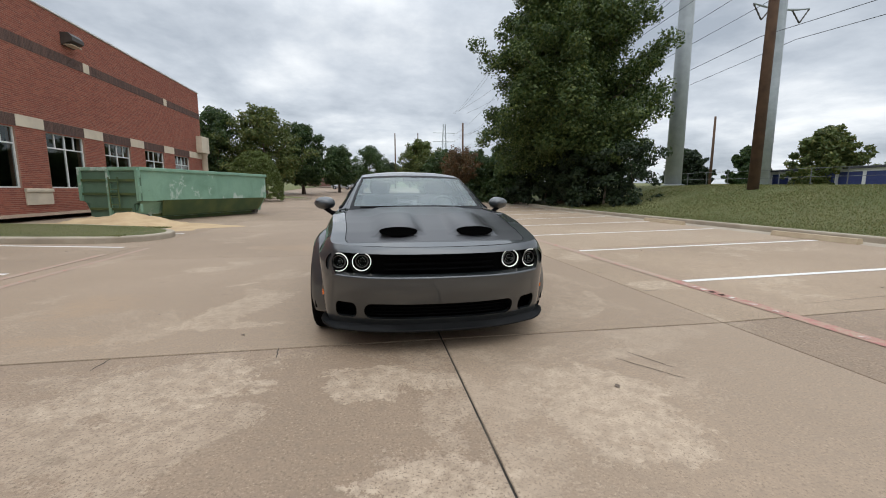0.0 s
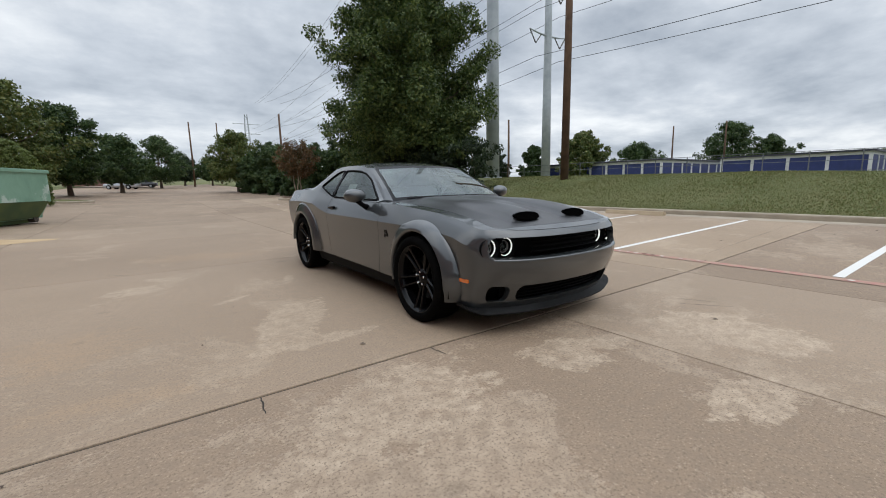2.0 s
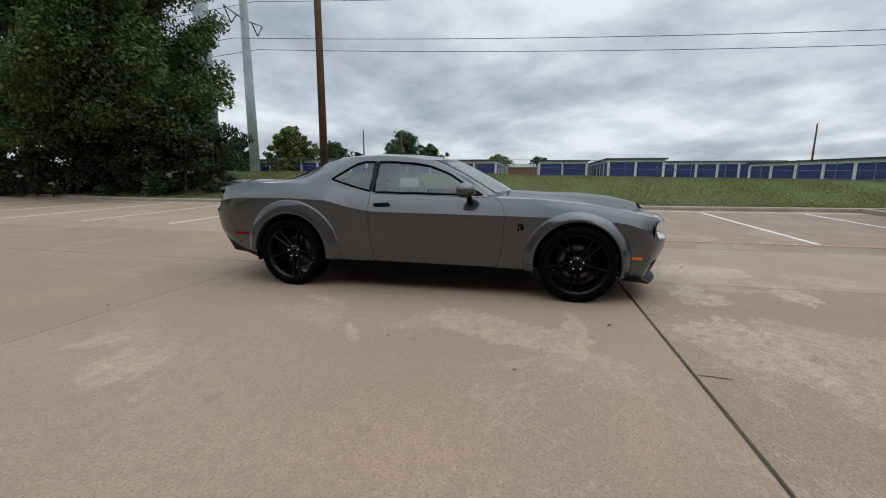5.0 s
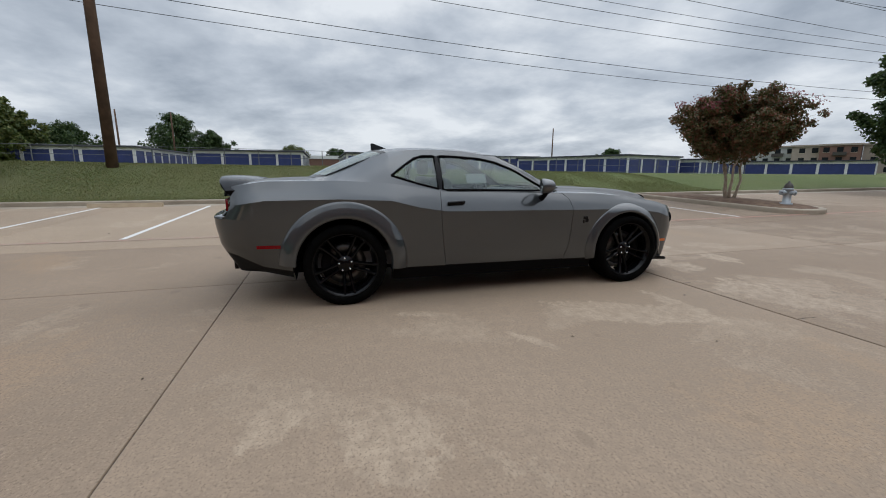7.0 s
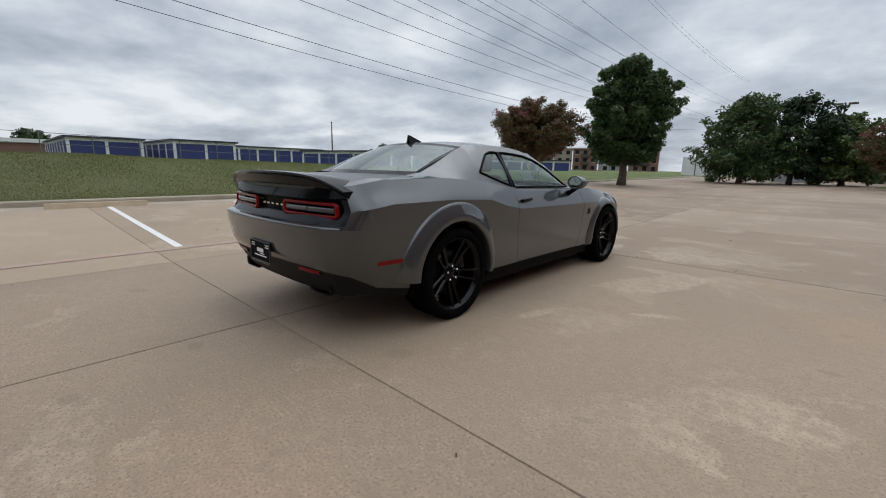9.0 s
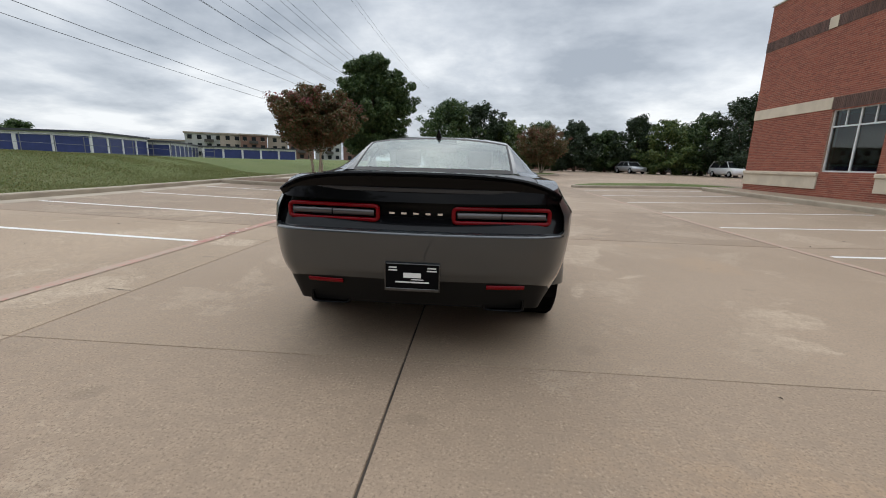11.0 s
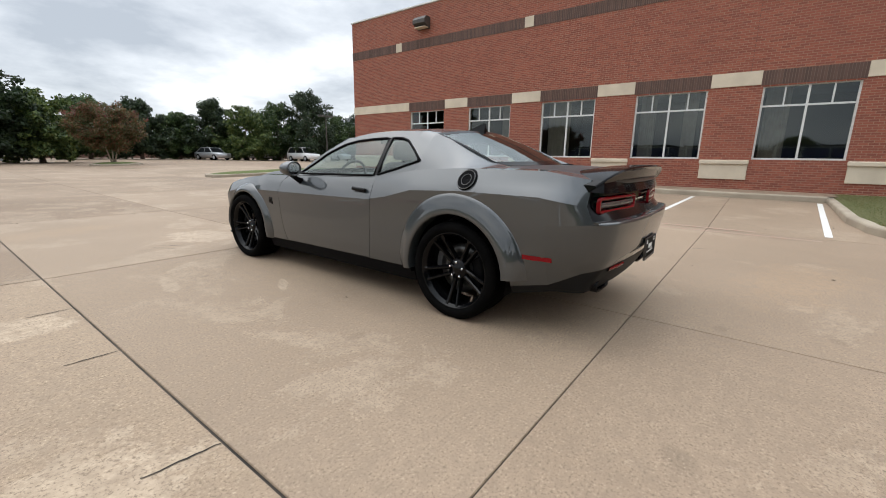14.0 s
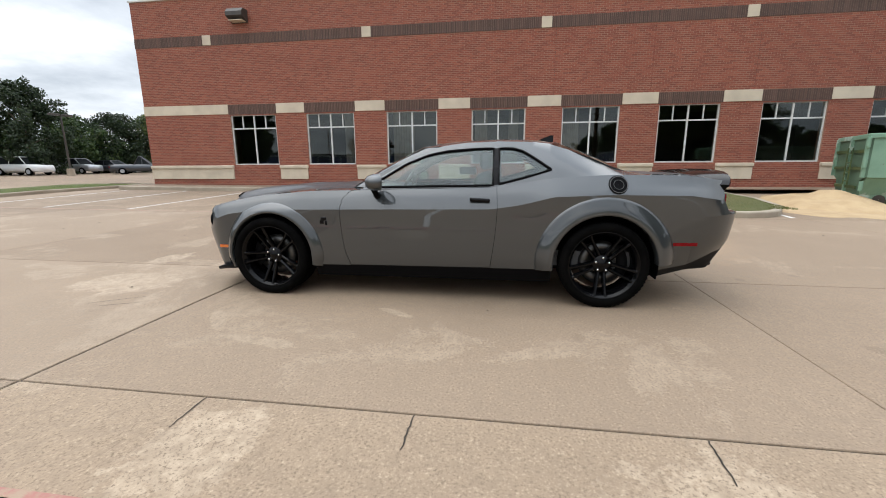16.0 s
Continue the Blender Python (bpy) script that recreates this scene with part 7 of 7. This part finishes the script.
# ---- hydrant, wheel stops ----
hy = thing("fire_hydrant", at(4.1, -11.2, 0.2), "silver fire hydrant with a dark cap on a mulch island", "fire hydrant")
bm = lathe(bmesh.new(), [(0, 0.15), (0.035, 0.15), (0.045, 0.1), (0.4, 0.098), (0.41, 0.13), (0.45, 0.13), (0.46, 0.11)], 20, "z")
part("barrel", bm, M["metal_grey"], hy, "silver barrel", True)
bm = lathe(bmesh.new(), [(0.46, 0.115), (0.52, 0.11), (0.59, 0.075), (0.61, 0.03), (0.66, 0.03), (0.66, 0.002)], 20, "z")
part("bonnet", bm, M["dark_metal"], hy, "dark bonnet", True)
for ax_, s in (("y", 1), ("x", 1), ("x", -1)):
    bm = lathe(bmesh.new(), [(0.08 * s, 0.06), (0.16 * s, 0.06), (0.17 * s, 0.075), (0.2 * s, 0.075), (0.21 * s, 0.02)], 12, ax_, (0, 0, 0.33))
    part("outlet_cap", bm, M["metal_grey"], hy, "silver outlet cap", True)
M["stop"] = worn("tan_concrete_stop", (0.5, 0.4, 0.27), (0.4, 0.3, 0.2), 3, 0.85)


def wheel_stop(x, y):
    w = thing("wheel_stop", (x, y, lot_z(x, y)), "tan concrete wheel stop lying in a stall", "wheel stop", "wheel stops")
    bm = bmesh.new()
    vs = [bm.verts.new((a, b, c)) for b in (-0.9, 0.9) for a, c in ((-0.08, 0.0), (-0.05, 0.11), (0.05, 0.11), (0.08, 0.0))]
    for k in range(3):
        bm.faces.new((vs[k], vs[k + 1], vs[k + 5], vs[k + 4]))
    bm.faces.new(vs[:4])
    bm.faces.new(vs[4:])
    part("stop_block", bm, M["stop"], w)


for y in (2.3, 7.0):
    wheel_stop(9.05, y)

# ---- storage rows behind the bank ----
M["store_white"] = worn("white_painted_metal", (0.7, 0.7, 0.69), (0.6, 0.6, 0.59), 1.0, 0.6)
M["store_blue"] = worn("blue_roll_door", (0.03, 0.045, 0.17), (0.022, 0.035, 0.13), 2.0, 0.5)
M["store_roof"] = worn("dark_metal_roof", (0.03, 0.032, 0.045), (0.05, 0.05, 0.06), 1.0, 0.5)
M["store_side"] = worn("grey_metal_side", (0.36, 0.37, 0.38), (0.3, 0.31, 0.32), 1.0, 0.6)


def store_row(x, y, turn, width, depth, doors, side_doors, h=2.35, z=None, side_mat="store_white"):
    """A storage row: white piers, blue roll doors, a low dark roof. Its front lies along local +y at local x = 0."""
    s = thing("storage_row", (x, y, z if z is not None else 1.15), "low white storage row with blue roll-up doors", "storage building", "storage rows", turn=turn)
    part("wall", boxed(0.12, depth - 0.12, 0.12, width - 0.12, 0.0, h - 0.1), M["store_side"], s, "pale metal wall")
    part("roof", boxed(-0.25, depth + 0.25, -0.25, width + 0.25, h, h + 0.18), M["store_roof"], s, "dark roof edge")
    part("fascia", boxed(0.0, depth, 0.0, width, h - 0.3, h), M["store_white"], s, "white fascia")
    dw = width / doors
    for k in range(doors + 1):
        yy = min(max(k * dw, 0.14), width - 0.14)
        part("pier", boxed(-0.02, 0.12, yy - 0.14, yy + 0.14, 0, h - 0.3), M["store_white"], s)
    for k in range(doors):
        y0, y1 = k * dw + 0.14, (k + 1) * dw - 0.14
        d = part("roll_door", boxed(0.05, 0.12, y0, y1, 0, h - 0.3), M["store_blue"], s, "blue roll-up door")
        for q in range(1, 6):
            part("door_rib", boxed(0.035, 0.05, y0, y1, q * (h - 0.3) / 6 - 0.015, q * (h - 0.3) / 6 + 0.015), M["store_blue"], d)
    for yy, s_ in ((0.0, -1), (width, 1)):
        n = side_doors
        for k in range(n):
            x0, x1 = k * depth / n + 0.15, (k + 1) * depth / n - 0.15
            a, b = sorted((yy - s_ * 0.05, yy - s_ * 0.12))
            part("roll_door", boxed(x0, x1, a, b, 0, h - 0.3), M["store_blue"], s, "blue roll-up door")
            a, b = sorted((yy + s_ * 0.02, yy - s_ * 0.12))
            part("pier", boxed(x1, x1 + 0.3, a, b, 0, h - 0.3), M["store_white"], s)
    return s


store_row(47.0, 20.5, 0, 17.0, 30, 7, 12)
store_row(53.0, 4.0, 0, 12.7, 26, 4, 9)
store_row(55.0, -8.2, 0, 6.6, 24, 2, 8)
store_row(50.5, -16.6, 0, 6.6, 24, 2, 8)
store_row(60.0, -34, 0, 16, 22, 6, 6)
store_row(40.0, -44, 18, 12.0, 18, 4, 6, 2.3, 0.7)
store_row(46.0, -62, 25, 18.0, 18, 7, 6, 2.2, 0.5)
store_row(46.0, -92, 30, 30.0, 14, 11, 5, 2.2, 0.4)
M["flat_brick"] = worn("brown_brick", (0.2, 0.11, 0.085), (0.16, 0.09, 0.07), 0.4, 0.85)
bro = thing("brown_shed", (95, 2, 1.2), "low brown shed with a white roof strip", "shed")
part("wall", boxed(0, 10, -6, 3, 0, 2.6), M["flat_brick"], bro)
part("roof", boxed(-0.3, 10.3, -6.3, 3.3, 2.6, 3.3), M["store_white"], bro)

# chain-link fence on top of the bank
M["fence_steel"] = worn("weathered_fence_steel", (0.16, 0.165, 0.17), (0.11, 0.115, 0.12), 2.0, 0.7)
fen = thing("chain_fence", (0, 0, 0), "grey chain-link fence along the storage yard", "fence")
bm = bmesh.new()
for k in range(34):
    y = 38 - 2.6 * k
    zz = land_z(34, y)
    part("fence_post", tube(bmesh.new(), [(34, y, zz - 0.2), (34, y, zz + 1.5)], 0.035, 6), M["fence_steel"], fen)
for h in (0.15, 0.8, 1.48):
    part("fence_rail", tube(bmesh.new(), [(34, 38 - 2.6 * k, land_z(34, 38 - 2.6 * k) + h) for k in range(34)], 0.018, 5), M["fence_steel"], fen)

# ---- flats and sheds far to the south-east ----
M["flat_wall"] = worn("tan_render", (0.36, 0.3, 0.25), (0.3, 0.25, 0.21), 0.3, 0.85)
M["dark_pane"] = Mat("dark_window_pane", (0.015, 0.018, 0.02), 0.35, 0.0, Specular_IOR_Level=0.08).m


def flats(x, y, turn, width, floors, mat, label):
    f = thing("apartment_building", (x, y, 0.3), label, "apartment building", turn=turn)
    part("wall", boxed(0, 12, 0, width, 0, floors * 2.9), M[mat], f)
    part("roof", boxed(-0.4, 12.4, -0.4, width + 0.4, floors * 2.9, floors * 2.9 + 0.5), M["flat_wall"], f)
    for i in range(int(width / 3)):
        for j in range(floors):
            w = part("window", boxed(-0.06, 0.02, i * 3 + 0.8, i * 3 + 2.2, j * 2.9 + 0.9, j * 2.9 + 2.4), M["dark_pane"], f, "dark window")
            part("window_sill", boxed(-0.1, 0.0, i * 3 + 0.7, i * 3 + 2.3, j * 2.9 + 0.82, j * 2.9 + 0.9), M["stone"], w)
    for i in range(0, int(width / 9)):
        for j in range(1, floors):
            part("balcony", boxed(-1.2, 0, i * 9 + 3.0, i * 9 + 6.0, j * 2.9, j * 2.9 + 1.0), M["dark_metal"], f, "dark balcony")


M["flat_grey"] = worn("pale_grey_cladding", (0.4, 0.4, 0.38), (0.34, 0.34, 0.33), 0.3, 0.85)
for az, width, floors, near_by, mat_, lab in ((147.4, 12, 3, 2, "flat_grey", "three-storey pale grey apartment block far off"), (149.4, 7, 3, 0, "flat_wall", "three-storey tan apartment block far off"), (152.3, 9, 3, -2, "flat_brick", "three-storey brown brick apartment block far off"),
                                              (154.7, 7, 3, 1, "flat_wall", "three-storey tan apartment block far off"), (157.9, 9, 3, -2, "flat_brick", "three-storey brown brick apartment block far off"), (161.4, 10, 3, 1, "flat_grey", "three-storey pale grey apartment block far off"),
                                              (165.0, 10, 3, 0, "flat_brick", "three-storey brown brick apartment block far off"), (143.9, 14, 2, 6, "flat_grey", "two-storey pale grey apartment block far off")):
    r_ = 172 + near_by
    flats(-1.0 + r_ * math.sin(radians(az)), 3.0 + r_ * math.cos(radians(az)), 90 - az, width, floors, mat_, lab)

# brick screen wall beyond the south lot, with a pale gate
sw = thing("screen_wall", (0, 0, 0), "low brown brick wall at the edge of the far lot", "wall", kind="structure")
part("wall", boxed(-62, -2, -62.2, -62, 0.2, 2.0), M["flat_brick"], sw, "brown brick wall")
gate = thing("metal_gate", (-0.6, -50.2, 0.3), "grey sheet-metal gate beside the trees", "gate")
part("gate_leaf", boxed(-1.8, 1.8, -0.05, 0.05, 0, 2.0), M["store_side"], gate)
for x in (-1.85, 1.85):
    part("gate_post", boxed(x - 0.08, x + 0.08, -0.08, 0.08, 0, 2.2), M["stone"], gate)
cont = thing("white_fence", (11.5, -62, 0.6), "tall white panel fence with posts", "fence")
for k in range(1, 4):
    part("fence_panel", boxed(-6 + 1.7 * k + 0.06, -6 + 1.7 * (k + 1) - 0.06, -0.04, 0.04, 0, 2.6), M["store_white"], cont)
    part("fence_post", boxed(-6 + 1.7 * k - 0.06, -6 + 1.7 * k + 0.06, -0.08, 0.08, 0, 2.8), M["wood_pole"], cont)
house = thing("brown_house", (-8.0, 88, 2.0), "low brown house behind the trees", "house")
part("wall", boxed(-6, 6, 0, 6, 0, 2.8), M["flat_brick"], house)
bm = bmesh.new()
vs = [bm.verts.new(p) for p in ((-6.6, -0.6, 2.8), (6.6, -0.6, 2.8), (6.6, 6.6, 2.8), (-6.6, 6.6, 2.8), (-3.5, 3, 4.6), (3.5, 3, 4.6))]
for f in ((0, 1, 5, 4), (1, 2, 5), (2, 3, 4, 5), (3, 0, 4), (0, 3, 2, 1)):
    bm.faces.new([vs[i] for i in f])
part("roof", bm, M["dark_metal"], house, "dark hipped roof")

# ---- lot lights and parked cars ----
for az, dist, top in ((142.3, 50, 4.9), (173.0, 56, 6.8)):
    x, y = 3.6 - dist * math.sin(radians(az)), 2.5 + dist * math.cos(radians(az))
    p = thing("lot_light", (x, y, 0.3), "tall grey parking lot light with twin heads", "lot light", "lot lights")
    H = 1.2 + dist * math.tan(radians(top)) - 0.3
    part("base", lathe(bmesh.new(), [(0, 0.3), (0.7, 0.3), (0.72, 0.26), (0.73, 0.01)], 14, "z"), M["kerb"], p)
    part("pole", tube(bmesh.new(), [(0, 0, 0), (0, 0, H)], [0.09, 0.06], 8), M["dark_metal"], p)
    for s in (-1, 1):
        part("lamp_head", boxed(s * 0.55 - 0.35, s * 0.55 + 0.35, -0.2, 0.2, H - 0.05, H + 0.12, 0.02, 1), M["dark_metal"], p)

M["car_white"] = Mat("white_car_paint", (0.72, 0.72, 0.72), 0.3, 0.0, Coat_Weight=1.0).m
M["car_silver"] = Mat("silver_car_paint", (0.42, 0.43, 0.45), 0.3, 0.5, Coat_Weight=1.0).m
M["car_dark"] = Mat("dark_car_paint", (0.03, 0.035, 0.045), 0.3, 0.0, Coat_Weight=1.0).m


def parked(x, y, turn, paint_, label, L=4.5, H=1.5, boxy=0.0, bed=False):
    c = thing("parked_car", (x, y, lot_z(x, y)), label, "car", "parked cars", turn=turn)
    W = 0.9
    hb = 1.02 if H > 1.6 else 0.9
    bm = bmesh.new()
    sec = ((0.86, 0.28), (1.0, 0.5), (0.98, 0.75), (0.9, hb / 1.0))
    rows_ = []
    for f, zf, wf in ((-1, 0.9, 0.86), (-0.96, 0.98, 0.94), (-0.6, 1.0, 1.0), (0.0, 1.0, 1.0), (0.55, 0.99, 1.0), (0.92, 0.9, 0.95), (1.0, 0.8, 0.85)):
        y_ = f * L / 2
        half = [(wx * W * wf, y_, 0.28 + (z - 0.28) * zf) for wx, z in sec]
        rows_.append([(-a, b, z) for a, b, z in half] + [(a, b, z) for a, b, z in half[::-1]])
        rows_[-1].append(rows_[-1][0])
    grid(bm, rows_)
    bm.faces.new([bm.verts.new(p) for p in rows_[0][:-1]])
    bm.faces.new([bm.verts.new(p) for p in rows_[-1][:-1]])
    bmesh.ops.remove_doubles(bm, verts=bm.verts, dist=0.001)
    part("body", bm, M[paint_], c, "", True)
    y0, y1 = (-0.12, 0.14) if bed else ((-0.46, 0.26) if boxy else (-0.38, 0.24))
    g, r = bmesh.new(), bmesh.new()
    base = [(-0.8, y0 * L), (0.8, y0 * L), (0.8, y1 * L), (-0.8, y1 * L)]
    k0, k1 = (0.08, 0.15) if boxy else (0.14, 0.15)
    topq = [(-0.64, (y0 + k0) * L), (0.64, (y0 + k0) * L), (0.64, (y1 - k1) * L), (-0.64, (y1 - k1) * L)]
    vb = [g.verts.new((a, b, hb)) for a, b in base]
    vt = [g.verts.new((a, b, H - 0.07)) for a, b in topq]
    for k in range(4):
        g.faces.new((vb[k], vb[(k + 1) % 4], vt[(k + 1) % 4], vt[k]))
    part("cabin_glass", g, M["dark_pane"], c, "dark windows")
    box(r, -0.66, 0.66, (y0 + k0) * L - 0.03, (y1 - k1) * L + 0.03, H - 0.075, H, 0.03, 2)
    for sx in (-1, 1):
        for ya, yb in ((y0 * L, (y0 + k0) * L), (y1 * L, (y1 - k1) * L), ((y0 + y1) / 2 * L, (y0 + y1) / 2 * L)):
            tube(r, [(sx * 0.81, ya, hb - 0.02), (sx * 0.645, yb, H - 0.05)], 0.035, 5)
    part("roof", r, M[paint_], c)
    for sx in (-1, 1):
        for yy in (-0.3 * L, 0.31 * L):
            w = part("wheel", lathe(bmesh.new(), [(-0.1, 0.2), (-0.1, 0.31), (-0.07, 0.34), (0.07, 0.34), (0.1, 0.31), (0.1, 0.2)], 18, "x", (sx * 0.82, yy, 0.34)), M["rubber"], c, "", True)
            part("rim", lathe(bmesh.new(), [(0.0, 0.01), (0.01, 0.2)], 14, "x", (sx * 0.915, yy, 0.34)), M["store_side"], w)
        part("headlight", boxed(sx * 0.62 - 0.13, sx * 0.62 + 0.13, 0.46 * L, 0.49 * L, 0.62, 0.74, 0.02, 1), M["lamp_grey"], c)
        part("tail_light", boxed(sx * 0.7 - 0.12, sx * 0.7 + 0.12, -0.497 * L, -0.47 * L, 0.66, 0.8, 0.02, 1), M["lamp_red"], c)
    return c


for az, dist, turn, p_, lab, L_, H_, bx, bed in (
        (155.2, 56, 12, "car_silver", "silver sedan parked in the far lot", 4.6, 1.45, 0, False),
        (151.6, 59, 0, "car_white", "white sedan parked in the far lot", 4.5, 1.45, 0, False),
        (149.6, 60, -5, "car_silver", "silver sedan parked in the far lot", 4.5, 1.45, 0, False),
        (144.6, 55, 4, "car_white", "white crossover parked in the far lot", 4.6, 1.7, 1, False),
        (140.6, 60, 2, "car_silver", "silver crossover parked in the far lot", 4.5, 1.65, 1, False),
        (137.8, 61, 5, "car_dark", "dark sedan parked in the far lot", 4.5, 1.45, 0, False),
        (135.2, 55, 35, "car_dark", "dark pickup truck parked in the far lot", 5.6, 1.85, 1, True)):
    x, y = 3.9 - dist * math.sin(radians(az)), 1.6 + dist * math.cos(radians(az))
    parked(x, y, turn, p_, lab, L_, H_, bx, bed)
parked(-5.6, 75, 60, "car_silver", "silver sedan parked up the drive")
parked(-3.2, 86, 80, "car_dark", "dark sedan parked up the drive")

# litter, small stains' chips and twigs on the paving
rng = np.random.default_rng(77)
lit = thing("leaf_litter", (0, 0, 0), "dry leaves and twigs scattered on the paving", "litter", kind="stuff")
bm = bmesh.new()
for k in range(90):
    x, y = -9 + 18 * rng.random(), -8 + 15 * rng.random()
    if abs(x) < 1.0 and abs(y) < 2.5:
        continue
    a, s = rng.random() * 6.28, 0.012 + 0.02 * rng.random()
    z = lot_z(x, y) + 0.004
    c, q = math.cos(a) * s, math.sin(a) * s
    bm.faces.new([bm.verts.new(p) for p in ((x - c, y - q, z), (x + q * 0.5, y - c * 0.5, z + 0.008), (x + c, y + q, z + 0.002), (x - q * 0.5, y + c * 0.5, z + 0.006))])
part("dry_leaf", bm, M["bark"], lit)

# ---- bricks of the long wall: running bond, single pieces nearest the drive ----
BL, BH, MJ = 0.203, 0.0677, 0.012
near, rest = [], []
for j in range(int(BZ / BH)):
    z0, z1 = j * BH + MJ / 2, (j + 1) * BH - MJ / 2
    zc = (z0 + z1) / 2
    if 3.4 < zc < 3.76 and z1 < 3.76 or 6.2 < zc < 6.56:
        solid = [(BY0, BY0)]
    elif ZS < zc < ZL:
        cuts = [BY0] + [v for h in WIN for v in h] + [BY1]
        solid = list(zip(cuts[::2], cuts[1::2]))
    else:
        solid = [(BY0, BY1)]
    for a, b in solid:
        k = math.floor(a / BL) - 1
        while k * BL < b:
            u0 = k * BL + (BL / 2 if j % 2 else 0) + MJ / 2
            u1 = u0 + BL - MJ
            k += 1
            full = u0 >= a and u1 <= b
            u0, u1 = max(u0, a), min(u1, b)
            if u1 - u0 < 0.02:
                continue
            if full and 1.25 < zc < 3.35 and -2.3 < u0 < 1.4:
                near.append((BX + 0.0065, u0, u1, z0, z1))
            else:
                rest.append((BX + 0.0065 + 0.0015 * math.sin(k * 12.9 + j * 7.7), u0, u1, z0, z1))
ob = new("brickwork", block_mesh("brickwork", rest, M["brick"]))
ob.parent = long_wall
tagged(ob, "red bricks in running bond", kind="stuff")
one = block_mesh("brick", [(0.0065, 0, BL - MJ, 0, BH - MJ)], M["brick_single"])
for x, u0, u1, z0, z1 in near[:300]:
    ob = new("brick", one)
    ob.parent = long_wall
    ob.location = (BX + 0.001 * math.sin(u0 * 40 + z0 * 90), u0, z0)
rest = near[300:]
if rest:
    ob = new("brickwork", block_mesh("brickwork", rest, M["brick"]))
    ob.parent = long_wall
    tagged(ob, "red bricks in running bond", kind="stuff")

# ---- paving slabs, cracks ----
for j in range(len(JY) - 1):
    for i in range(len(JX) - 1):
        bm = bmesh.new()
        slab(bm, JX[i], JX[i + 1], JY[j], JY[j + 1])
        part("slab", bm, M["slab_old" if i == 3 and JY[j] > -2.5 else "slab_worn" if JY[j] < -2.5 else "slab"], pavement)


def crack(pts, w):
    bm = bmesh.new()
    rows_ = []
    for k, (x, y) in enumerate(pts):
        ww = w * (0.5 + 0.5 * math.sin(math.pi * (k + 0.5) / len(pts)))
        a = Vector(pts[max(k - 1, 0)])
        b = Vector(pts[min(k + 1, len(pts) - 1)])
        d = (b - a).normalized()
        rows_.append([(x - d.y * ww, y + d.x * ww, lot_z(x, y) + 0.003), (x + d.y * ww, y - d.x * ww, lot_z(x, y) + 0.003)])
    grid(bm, rows_)
    part("crack", bm, M["joint"], pavement, "dark hairline crack")


def wander(x0, y0, x1, y1, seed, amp=0.004, n=9):
    r = random.Random(seed)
    return [(x0 + (x1 - x0) * k / n + r.uniform(-amp, amp), y0 + (y1 - y0) * k / n + r.uniform(-amp, amp)) for k in range(n + 1)]


for k, (x0, y0, x1, y1) in enumerate(((2.645, -0.85, 2.9, -0.84), (2.645, 0.25, 2.9, 0.25), (2.645, 1.55, 2.92, 1.53), (-1.19, -2.02, -1.17, -2.2), (-2.3, -2.03, -2.32, -2.22), (1.2, -2.6, 1.45, -2.95), (1.35, -2.5, 1.5, -2.8), (3.9, -1.7, 9.3, -1.5), (-3.0, 2.5, -3.25, 2.7))):
    crack(wander(x0, y0, x1, y1, k), 0.003 if 5 <= k <= 7 else 0.0045)
